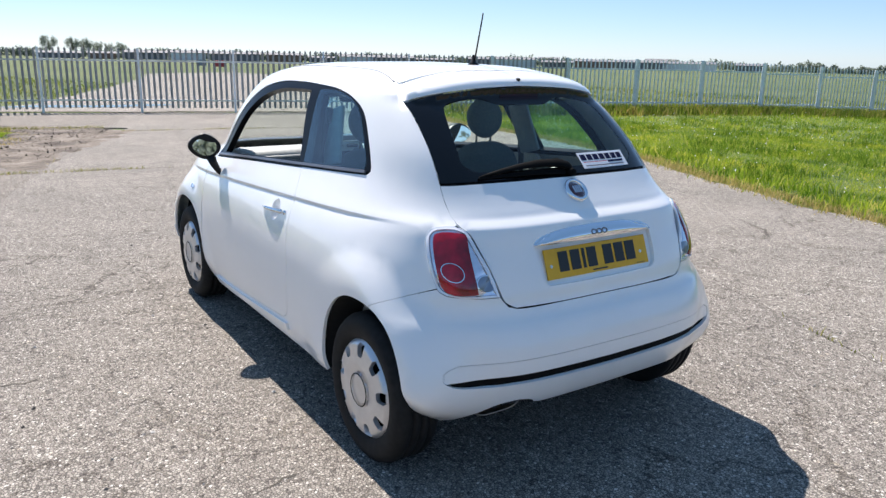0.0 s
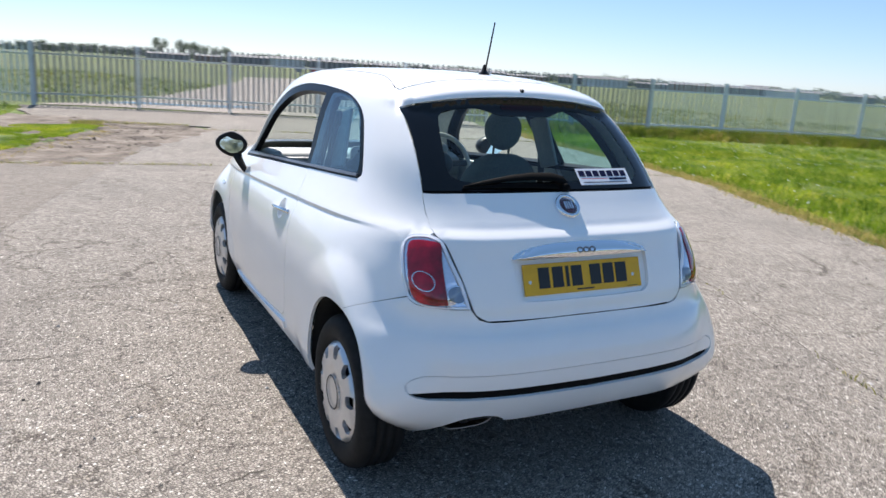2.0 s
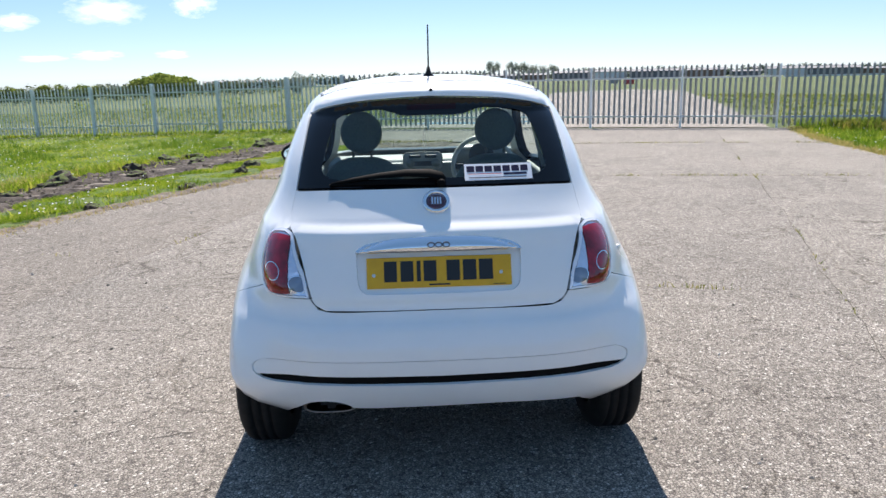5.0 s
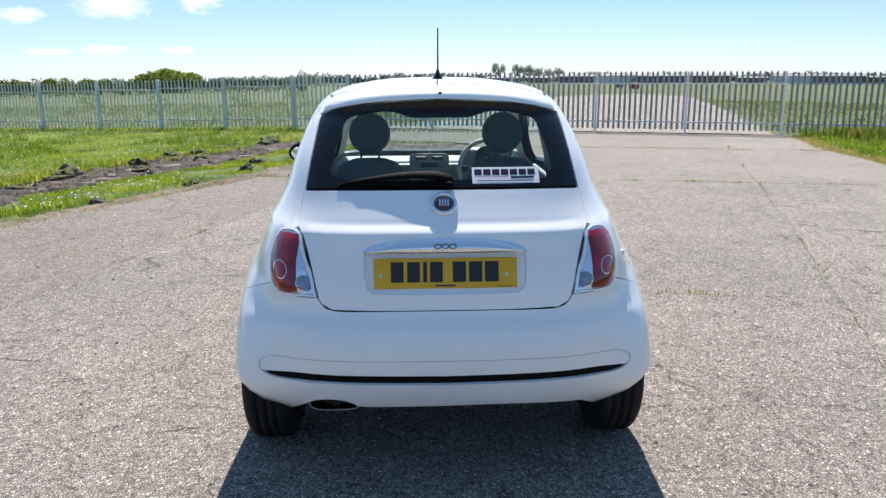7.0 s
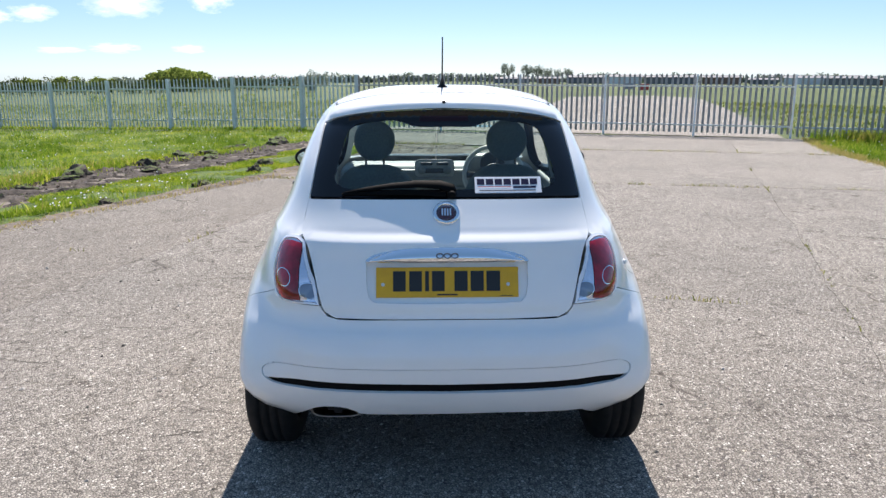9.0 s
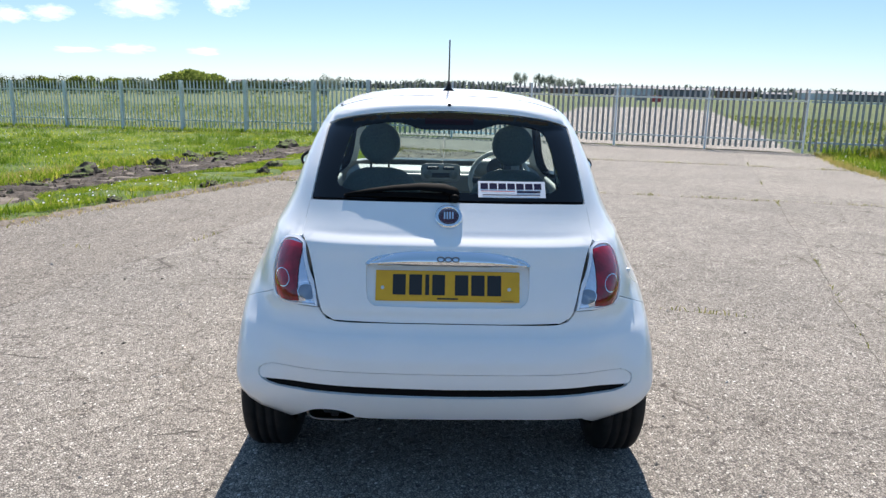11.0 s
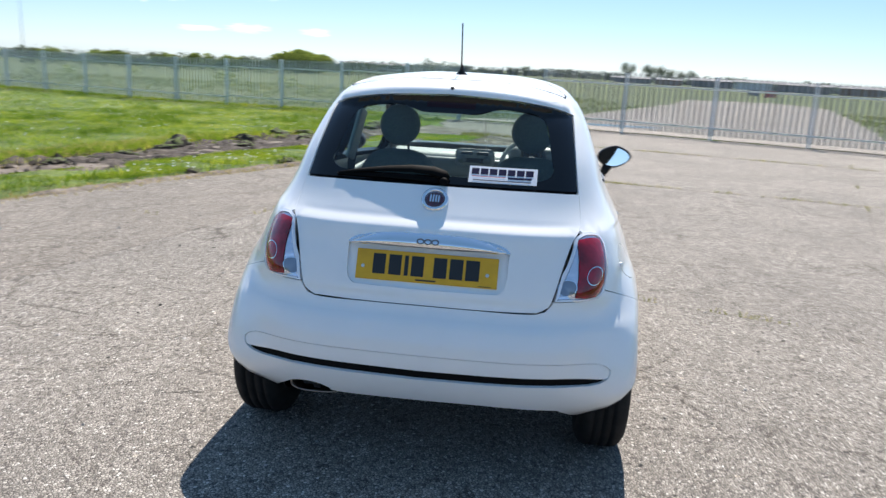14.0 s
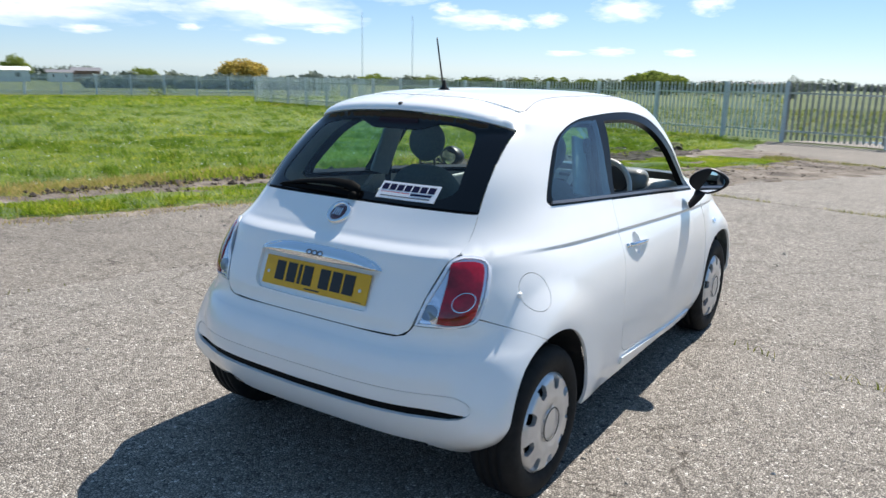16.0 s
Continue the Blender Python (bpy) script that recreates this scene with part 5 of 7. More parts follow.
for s in (1, -1):
    low = np.array(sides((0.745, 1.0745), (1.28, 1.0355), (1.855, 0.994), (2.44, 0.944), curve=False, step=0.05))
    up = low + (0, 0.011)
    loop = np.vstack([low, up[::-1]])
    panel("sill_strip", loop if s > 0 else flipped(loop), [], trim_grey, car, lift=0.006, depth=0.012, steps=(0.06, 0.02), label="dark grey window sill strip")
    h = at_side(1.40, 0.826)
    p0 = np.array([body(*at_side(y, z)) * (s, 1, 1) for y, z in ((1.300, 0.831), (1.36, 0.828), (1.42, 0.824), (1.48, 0.820), (1.525, 0.817))])
    out = np.array((s, 0, 0.1))
    handle = part("door_handle", swept([tuple(p + out * o) for p, o in zip(p0, (0.005, 0.011, 0.013, 0.011, 0.005))], [(0.009, 0.010), (0.011, 0.009), (0.012, 0.009), (0.010, 0.008), (0.006, 0.006)], 12), chrome, car, "chrome door handle", smooth=True)
    part("handle_bowl", lathe([(0.0, -0.026), (0.022, -0.024), (0.036, -0.016), (0.044, -0.006), (0.049, -0.004)], 26), paint, handle, smooth=True).matrix_basis = Matrix.Translation(body(*at_side(1.392, 0.826)) * (s, 1, 1)) @ facing(np.array((0, 1.392, 0.826)), s)
    part("lock", lathe([(0.0, 0.004), (0.009, 0.004), (0.011, 0.0), (0.011, -0.005)], 16), chrome, handle, smooth=True).matrix_basis = Matrix.Translation(p0[0] + np.array((0, -0.022, 0.0)) + out * 0.004) @ pose(0, 0, 0, 0, 0, 0 if s > 0 else 180)
    # mirror: an egg-shaped shell with a flat face to the rear
    bm = bmesh.new()
    bmesh.ops.create_uvsphere(bm, u_segments=28, v_segments=18, radius=1)
    for v in bm.verts:
        x, y, z = v.co
        y = y if y > -0.30 else -0.30 - (abs(y) - 0.30) * 0.04
        wide = 1.0 - 0.16 * (x * s < 0) * abs(x)
        v.co = (x * 0.104, y * 0.10 * (1.0 if y > 0 else 0.5), z * 0.073 * (1.0 - 0.22 * max(0.0, x * s)) * wide + 0.004 * x * s)
    mirror = part("door_mirror", bm, black_trim, car, "black door mirror on a stalk", smooth=True)
    mirror.matrix_basis = pose(s * 0.842 if s > 0 else -0.826, 2.285, 1.014, 0, 0, s * (6 if s > 0 else 13)) @ Matrix.Diagonal((1.0 if s > 0 else 0.83, 1, 0.97, 1))
    bm = bmesh.new()
    bmesh.ops.create_circle(bm, cap_ends=True, segments=36, radius=1)
    for v in bm.verts:
        x, y = v.co.x, v.co.y
        v.co = (x * (0.088 if s > 0 else 0.076), 0, y * (0.059 if s > 0 else 0.050) * (1.0 - 0.22 * max(0.0, x * s)) + 0.003 * x * s)
    bmesh.ops.recalc_face_normals(bm, faces=bm.faces)
    part("mirror_glass", bm, mirror_glass, mirror, "mirror glass").matrix_basis = pose(0, -0.0185, 0, -5 if s > 0 else -4, 0, -9 if s > 0 else 1)
    part("mirror_stalk", swept([(-s * 0.035, 0.0, -0.055), (-s * 0.052, 0.0, -0.095), (-s * 0.078, -0.004, -0.135), (-s * 0.112, -0.01, -0.165)], [(0.034, 0.022), (0.026, 0.02), (0.02, 0.018), (0.016, 0.016)], 12), black_trim, mirror, smooth=True)
    repeater = np.array([at_side(REPEATER[0] + 0.022 * math.cos(a), REPEATER[1] + 0.012 * math.sin(a)) for a in np.linspace(0, 2 * math.pi, 20, endpoint=False)])
    panel("side_repeater", repeater if s > 0 else flipped(repeater), [], clear_lens, car, steps=small, lift=0.004, depth=0.005, label="small clear side lamp")
    # sill ridge under the door
    ridge = np.array(sides((1.22, 0.335), (1.6, 0.309), (2.0, 0.282), (2.34, 0.268), curve=False, step=0.06))
    loop = np.vstack([ridge, (ridge - (0, 0.032))[::-1]])
    panel("sill_ridge", loop if s > 0 else flipped(loop), [], paint, car, lift=0.011, depth=0.011, steps=(0.06, 0.012))

# towing-eye cover
tow = np.array([at_rear(0.443 + 0.026 * math.cos(a), 0.487 + 0.022 * math.sin(a)) for a in np.linspace(0, 2 * math.pi, 24, endpoint=False)])
panel("towing_cover", tow, [], paint, bumper, steps=small, lift=-0.003, depth=0.003)

# exhaust: flattened twin tip
def oval(a, b, y, n=40):
    out = []
    for k in range(n):
        t = 2 * math.pi * k / n
        c, s_ = math.cos(t), math.sin(t)
        r = ((abs(c) / a) ** 3 + (abs(s_) / b) ** 3) ** (-1 / 3)
        out.append((r * c, y, r * s_))
    return out


bm = bmesh.new()
rings = [[bm.verts.new(p) for p in oval(a, b, y)] for a, b, y in ((0.094, 0.026, 0.10), (0.094, 0.026, 0.004), (0.099, 0.030, -0.002), (0.105, 0.034, 0.004), (0.105, 0.034, 0.14))]
for a, b in zip(rings, rings[1:]):
    for k in range(40):
        bm.faces.new((a[k], a[(k + 1) % 40], b[(k + 1) % 40], b[k]))
bmesh.ops.recalc_face_normals(bm, faces=bm.faces)
exhaust = part("exhaust_tip", bm, steel, car, "wide oval steel exhaust tip", smooth=True)
exhaust.matrix_basis = pose(-0.421, 0.160, 0.287, 0, 0, 0)
part("exhaust_divider", box_bm((0.034, 0.05, 0.05), (0, 0.04, 0), 0.008), dark_gap, exhaust)
part("exhaust_bore", box_bm((0.19, 0.02, 0.055), (0, 0.09, 0), 0.006), dark_gap, exhaust)


# ---- wheels ----
def wheel_cover():
    loop = np.array([(0.198 * math.cos(a), 0.198 * math.sin(a)) for a in np.linspace(0, 2 * math.pi, 72, endpoint=False)])
    holes = []
    for k in range(9):
        a = 2 * math.pi * k / 9 + 0.25
        pts = []
        for r, w in ((0.132, 0.011), (0.140, 0.019), (0.170, 0.024), (0.181, 0.019), (0.181, -0.019), (0.170, -0.024), (0.140, -0.019), (0.132, -0.011)):
            pts.append((r * math.cos(a) - w * math.sin(a), r * math.sin(a) + w * math.cos(a)))
        holes.append(densify(pts, 0.012))

    def dome(a, b):
        r = np.hypot(a, b)
        x = 0.018 * (1 - (np.clip(r, 0, 0.2) / 0.2) ** 2) + 0.012 * ease((r - 0.05) / 0.06) * ease((0.2 - r) / 0.03) - 0.012 * ease((r - 0.17) / 0.03)
        x = x + 0.006 * ease((0.062 - r) / 0.004) - 0.004 * (np.abs(r - 0.066) < 0.003)
        return np.stack([x, np.asarray(a, float), np.asarray(b, float)], -1)
    return panel("wheel_cover", loop, holes, cover_silver, None, surface=dome, steps=(0.011, 0.011), depth=0.018, label="silver wheel cover with slots")


def build_wheel():
    holder = new("wheel")
    w = 0.092
    prof = [(0.185, -w + 0.01), (0.20, -w), (0.24, -w - 0.004), (0.272, -w + 0.010), (0.284, -w + 0.022), (0.290, -0.055)]
    for g in (-0.035, 0.0, 0.035):
        prof += [(0.290, g - 0.006), (0.283, g - 0.004), (0.283, g + 0.004), (0.290, g + 0.006)]
    prof += [(0.290, 0.055), (0.284, w - 0.022), (0.274, w - 0.009), (0.262, w - 0.001), (0.256, w + 0.002), (0.24, w + 0.004), (0.215, w + 0.001), (0.200, w - 0.006), (0.19, w - 0.016), (0.185, w - 0.03)]
    part("tyre", lathe(prof, 72), rubber, holder, "black rubber tyre", smooth=True)
    part("rim", lathe([(0.19, 0.07), (0.185, 0.04), (0.17, 0.02), (0.0, 0.03)], 40), dark_gap, holder, smooth=True)
    cover = wheel_cover()
    cover.parent = holder
    cover.matrix_basis = pose(w - 0.012, 0, 0)
    ring = part("cap_ring", lathe([(0.060, 0.0), (0.062, 0.003), (0.066, 0.0)], 48), cabin_dark, cover)
    ring.matrix_basis = pose(0.0265, 0, 0)
    ring2 = part("cover_lip", lathe([(0.196, 0.0), (0.199, 0.004), (0.203, 0.0), (0.203, -0.01)], 64), cover_silver, cover, smooth=True)
    ring2.matrix_basis = pose(-0.002, 0, 0)
    return holder


first = build_wheel()
first.matrix_basis = pose(0.703, 0.515, 0.296, 20, 0, 0)
tagged(first, "black tyre with a nine-slot silver cover")
first.parent = car
for x, y, spin in ((0.703, 2.815, 70), (-0.703, 0.515, 35), (-0.703, 2.815, 5)):
    w = copy_thing(first, pose(x, y, 0.296, spin, 0, 0) if x > 0 else pose(x, y, 0.296, 0, 0, 180) @ pose(0, 0, 0, spin, 0, 0))
    w.parent = car

# ---- cabin ----
for s in (1, -1):
    seat = new("front_seat")
    seat.parent = car
    seat.location = (s * 0.335, 1.40, 0.25)
    tagged(seat, "grey cloth front seat with a round headrest")
    part("seat_base", cushion(0.48, 0.54, 0.22), seat_cloth, seat, smooth=True).location = (0, 0.26, 0.14)
    bm = cushion(0.50, 0.17, 0.76)
    for v in bm.verts:
        v.co.x *= 1.0 - 0.22 * max(0.0, v.co.z / 0.38) ** 1.5
    part("backrest", bm, seat_cloth, seat, smooth=True).matrix_basis = pose(0, -0.03, 0.468, 14, 0, 0)
    part("side_bolster", box_bm((0.48, 0.06, 0.40), (0, 0.02, 0), 0.028, 3), seat_light, seat, smooth=True).matrix_basis = pose(0, 0.0, 0.38, 14, 0, 0)
    for x in (-0.045, 0.045):
        part("headrest_post", tube([(x, -0.075, 0.78), (x, -0.085, 0.90)], 0.006, 8), steel, seat)
    bm = lathe([(0.0, -0.042), (0.07, -0.040), (0.094, -0.026), (0.104, 0.0), (0.094, 0.026), (0.07, 0.040), (0.0, 0.042)], 36)
    part("headrest", bm, seat_cloth, seat, "round grey cloth headrest", smooth=True).matrix_basis = pose(0, -0.085, 0.962, 0, 0, 90) @ pose(0, 0, 0, 0, 8, 0)
bench = new("rear_bench")
bench.parent = car
tagged(bench, "grey cloth rear bench seat")
part("bench_back", cushion(1.06, 0.15, 0.50, 0.4), seat_cloth, bench, smooth=True).matrix_basis = pose(0, 0.66, 0.68, 16, 0, 0)
part("bench_base", box_bm((1.04, 0.42, 0.16), (0, 0.92, 0.47), 0.05, 3), seat_cloth, bench, smooth=True)
part("parcel_shelf", box_bm((1.0, 0.34, 0.018), (0, 0.53, 0.955), 0.006), cabin_dark, car)
dash = part("dashboard", box_bm((1.26, 0.30, 0.24), (0, 2.42, 0.85), 0.07, 4), cabin_plastic, car, "pale dashboard with a round-ended centre console", smooth=True)
part("dash_panel", box_bm((1.2, 0.05, 0.12), (0, 2.262, 0.885), 0.024, 3), dash_cream, dash, "cream painted dash panel", smooth=True)
part("radio", box_bm((0.25, 0.04, 0.11), (-0.02, 2.235, 0.955), 0.03, 4), cabin_plastic, dash, smooth=True)
part("radio_face", box_bm((0.15, 0.012, 0.03), (-0.02, 2.212, 0.94), 0.004), cabin_dark, dash)
for x in (-0.1, 0.06):
    part("radio_knob", lathe([(0.0, -0.02), (0.024, -0.016), (0.028, 0.0), (0.028, 0.02)], 20), dash_cream, dash, smooth=True).matrix_basis = pose(x, 2.21, 0.945, 0, 0, 90)
for x in (-0.07, 0.03):
    part("dash_vent", box_bm((0.075, 0.015, 0.022), (x, 2.214, 0.985), 0.008, 2), cabin_dark, dash)
part("instrument_hood", box_bm((0.32, 0.16, 0.12), (0.345, 2.28, 0.985), 0.055, 4), dash_cream, dash, smooth=True)
part("instrument_dial", lathe([(0.0, -0.006), (0.07, -0.005), (0.078, 0.0), (0.078, 0.02)], 28), cabin_dark, dash, smooth=True).matrix_basis = pose(0.345, 2.199, 0.985, 0, 0, 90)
part("centre_console", box_bm((0.22, 0.6, 0.3), (0, 2.0, 0.5), 0.05, 3), cabin_plastic, car, smooth=True)
steer_pose = pose(0.335, 1.98, 0.945, 0, 0, 0) @ pose(0, 0, 0, -24, 0, 0) @ pose(0, 0, 0, 0, 0, 90)
bm = bmesh.new()
rings = []
for k in range(44):
    a = 2 * math.pi * k / 44
    rings.append([bm.verts.new((0.014 * math.sin(b), (0.178 + 0.014 * math.cos(b)) * math.cos(a), (0.178 + 0.014 * math.cos(b)) * math.sin(a))) for b in np.linspace(0, 2 * math.pi, 10, endpoint=False)])
for k in range(44):
    a, b = rings[k], rings[(k + 1) % 44]
    for i in range(10):
        bm.faces.new((a[i], a[(i + 1) % 10], b[(i + 1) % 10], b[i]))
bmesh.ops.recalc_face_normals(bm, faces=bm.faces)
steering = part("steering_wheel", bm, wheel_cream, car, "ivory steering wheel", smooth=True)
steering.matrix_basis = steer_pose
part("steering_hub", lathe([(0.0, -0.035), (0.05, -0.032), (0.068, -0.015), (0.068, 0.03)], 28), cabin_dark, steering, smooth=True)
for a in (0, 180, 270):
    part("spoke", box_bm((0.016, 0.13, 0.036), (0, 0.115, 0), 0.007), cabin_dark, steering).matrix_basis = pose(0, 0, 0, a, 0, 0)
part("inner_mirror", box_bm((0.22, 0.025, 0.062), (-0.02, 2.05, 1.285), 0.022, 3), cabin_dark, car, "dark inside mirror", smooth=True)
part("mirror_arm", tube([(-0.02, 2.06, 1.29), (-0.02, 2.10, 1.36)], 0.01, 8), cabin_dark, car)
part("cabin_floor", box_bm((1.24, 1.9, 0.02), (0, 1.55, 0.27)), cabin_dark, car)
part("firewall", box_bm((1.3, 0.04, 0.55), (0, 2.60, 0.55)), cabin_dark, car)
for s in (1, -1):
    # inner door lining and pillar linings
    part("door_lining", box_bm((0.03, 1.0, 0.55), (s * 0.655, 1.80, 0.66), 0.012), cabin_plastic, car)
    part("rear_side_lining", box_bm((0.03, 0.62, 0.50), (s * 0.625, 0.92, 0.72), 0.012), cabin_plastic, car)
    part("pillar_trim", box_bm((0.02, 0.15, 0.26), (0, 0, 0), 0.008), cabin_plastic, car, "pale inner pillar trim").matrix_basis = pose(s * 0.545, 1.25, 1.16, -14, -s * 12, 0)
    part("seat_belt", swept([(s * 0.545, 1.30, 1.25), (s * 0.585, 1.31, 1.0), (s * 0.60, 1.33, 0.7)], [(0.022, 0.002)] * 3, 6), cabin_dark, car)
    part("belt_anchor", box_bm((0.03, 0.04, 0.07), (s * 0.545, 1.30, 1.25), 0.01), cabin_dark, car)


# ---- grass, stones and cracks ----
def blades(name, centres, heights, widths, mat, label, lean=0.5, seed=1):
    """Many single blades of grass as one mesh: a bent strip of two quads' worth each."""
    rng = np.random.default_rng(seed)
    n = len(centres)
    a = rng.uniform(0, 2 * np.pi, n)
    b = rng.uniform(0, 2 * np.pi, n)
    side = np.stack([np.cos(a), np.sin(a), 0 * a], 1) * widths[:, None]
    tip = np.stack([np.cos(b), np.sin(b), 0 * b], 1) * (heights * rng.uniform(0.1, lean, n))[:, None]
    z = np.stack([0 * a, 0 * a, heights], 1)
    v = np.stack([centres - side, centres + side, centres + side * 0.7 + tip * 0.35 + z * 0.6, centres - side * 0.7 + tip * 0.35 + z * 0.6, centres + tip + z], 1).reshape(-1, 3)
    k = np.arange(n) * 5
    me = bpy.data.meshes.new(name)
    faces = np.concatenate([np.stack([k, k + 1, k + 2], 1), np.stack([k, k + 2, k + 3], 1), np.stack([k + 3, k + 2, k + 4], 1)])
    me.vertices.add(len(v))
    me.vertices.foreach_set("co", v.ravel())
    me.loops.add(len(faces) * 3)
    me.loops.foreach_set("vertex_index", faces.ravel())
    me.polygons.add(len(faces))
    me.polygons.foreach_set("loop_start", np.arange(len(faces)) * 3)
    me.update()
    me.validate()
    me.materials.append(mat)
    return tagged(new(name, me), label, "grass", kind="stuff")


def scatter(poly, count, seed, holes=()):
    rng = np.random.default_rng(seed)
    p = np.asarray(poly, float)
    lo, hi = p.min(0), p.max(0)
    share = abs(0.5 * np.sum(p[:, 0] * np.roll(p[:, 1], -1) - np.roll(p[:, 0], -1) * p[:, 1])) / np.prod(hi - lo)
    q = rng.uniform(lo, hi, (int(count * 1.5 / share), 2))
    ok = inside(p, q)
    for h in holes:
        ok &= ~inside(np.asarray(h), q)
    return q[ok][:count]


def clumped(q, scale, keep, seed):
    w = np.array([noise.noise((a * scale, b * scale, seed)) for a, b in q])
    return q[w > keep]


def grounded(q, up=0.0):
    return np.column_stack([q, ground_z(q[:, 0], q[:, 1]) + up])


rng = np.random.default_rng(11)
PAVED_A = np.array(paved_loop)
TRACK_A = np.array(TRACK)
MUD_A = np.array([(float(a), float(b)) for a, b in MUD])
RIGHT_FIELD = [(5.2, -4), (5.2, 0), (5.35, 1.6), (5.75, 3.2), (6.15, 4.4), (7.0, 6.2), (8.0, 9.6), (8.5, 12), (9.2, 14.6), (10.6, 18.5), (15, 17.6), (15, -4)]
RIGHT_FAR = [(15, -4), (15, 17.5), (30, 13.7), (33, 12.5), (33, -2)]
LEFT_FIELD = [(-8.5, -3), (-7.2, 2.4), (-6.9, 3.9), (-6.5, 5.3), (-5.6, 8.5), (-5.1, 11.2), (-4.3, 12.8), (-3.75, 14.6), (-3.4, 17), (-2.9, 19.5), (-2.6, 23), (-8, 25.1), (-15, 22), (-16, 5), (-14, -4)]
LEFT_FAR = [(-14, -4), (-16, 5), (-15, 22), (-8, 25.1), (-24, 30.8), (-34, 34), (-40, 20), (-36, -2)]
LEFT_EDGE_FIELD = [(-36, -2), (-40, 20), (-34, 34), (-40, 37), (-46, 55), (-69, 21), (-70, -5)]
BEHIND = [(-40, 38), (-24, 32), (-8, 26), (-3, 24.5), (3.8, 30), (7, 42), (0, 60), (-40, 60)]
BEHIND_R = [(11, 19.6), (14.5, 31), (19, 50), (40, 50), (44, 12), (30, 14.2)]


def sward(name, poly, count, tall, wide, seed, label, holes=(PAVED_A,), keep=-0.75, scale=0.55, up=0.0, mat=None, bare=None, width=0.2):
    q = clumped(scatter(poly, count, seed, holes), scale, keep, seed * 1.7)
    if bare is not None:
        line = densify([np.array(p, float) for p in bare], 0.15, False)
        near = np.array([np.min(np.hypot(*(line - p).T)) for p in q])
        rag = np.array([noise.noise((a * 2.5, b * 2.5, 7.0)) for a, b in q])
        q = q[near > width * (1 + 0.9 * rag)]
    r = np.random.default_rng(seed)
    patch = np.array([noise.noise((a * 0.8, b * 0.8, seed + 3.0)) for a, b in q])
    h = tall * (1 + 0.8 * patch) * r.uniform(0.55, 1.35, len(q))
    return blades(name, grounded(q, up - 0.02), np.clip(h, 0.02, 1), wide * r.uniform(0.7, 1.3, len(q)), mat or blade, label, 1.5, seed)


sward("verge_grass", RIGHT_FIELD, 120000, 0.055, 0.005, 1, "fresh green grass with daisies beside the apron", bare=RIGHT_EDGE, width=0.24)
sward("field_grass", RIGHT_FAR, 30000, 0.085, 0.010, 2, "long green grass towards the fence", keep=-0.6)
sward("verge_grass", LEFT_FIELD, 100000, 0.055, 0.0055, 3, "fresh green grass beyond the churned strip", holes=(PAVED_A, MUD_A), bare=[(-12, -6), (-9.6, -2), (-7.4, 2.4), (-7.0, 3.8), (-6.6, 5.3), (-5.7, 8.5), (-5.15, 11.3)], width=0.3)
sward("field_grass", LEFT_FAR, 36000, 0.09, 0.011, 4, "long green grass towards the fence", keep=-0.6)
sward("field_grass", LEFT_EDGE_FIELD, 30000, 0.12, 0.03, 8, "long green grass by the far fence", keep=-0.6)
sward("verge_grass", TONGUE, 70000, 0.034, 0.0052, 5, "short green grass on the narrow verge", holes=(), up=0.05, keep=-0.16, scale=1.6, bare=[TONGUE[k] for k in range(13)], width=0.16)
sward("rough_grass", BEHIND, 16000, 0.15, 0.022, 6, "rough grass behind the fence", holes=(TRACK_A,), keep=-0.2, mat=meadow_blade)
sward("rough_grass", BEHIND_R, 14000, 0.15, 0.022, 7, "rough grass behind the fence", holes=(TRACK_A,), keep=-0.2, mat=meadow_blade)


def along(line, count, spread, seed, shift=0.0):
    r = np.random.default_rng(seed)
    p = densify([np.array(q, float) for q in line], 0.05, False)
    i = r.integers(0, len(p) - 1, count)
    d = p[np.minimum(i + 1, len(p) - 1)] - p[i]
    n = np.stack([-d[:, 1], d[:, 0]], 1) / (np.hypot(*d.T)[:, None] + 1e-9)
    return p[i] + n * (r.normal(0, spread, count) + shift)[:, None]


edge_lines = [(RIGHT_EDGE, 18000, 0.12, 0.12), (LEFT_EDGE[2:9], 1000, 0.10, 0.12), (TONGUE[2:14], 2000, 0.10, -0.12), ([(-7.4, 2.4), (-6.6, 5.3), (-5.7, 8.5), (-5.15, 11.3), (-4.4, 12.9), (-3.85, 14.7)], 16000, 0.34, 0.42), ([(-12, -6), (-9.6, -2), (-7.4, 2.4)], 9000, 0.34, 0.35), ([(10.7, 18.7), (23, 15.6), (36, 12.3)], 2500, 0.25, 0.0)]
q = np.vstack([along(l, c, s_, 40 + k, sh) for k, (l, c, s_, sh) in enumerate(edge_lines)])
r = np.random.default_rng(50)
blades("dry_grass", grounded(q, 0.008), np.where((q[:, 0] < 0) & (q[:, 0] > -6.0), 0.035, 0.06) * r.uniform(0.4, 1.5, len(q)), 0.005 * r.uniform(0.7, 1.3, len(q)), dry_blade, "dry yellow grass along the edge of the apron", 1.2, 51)
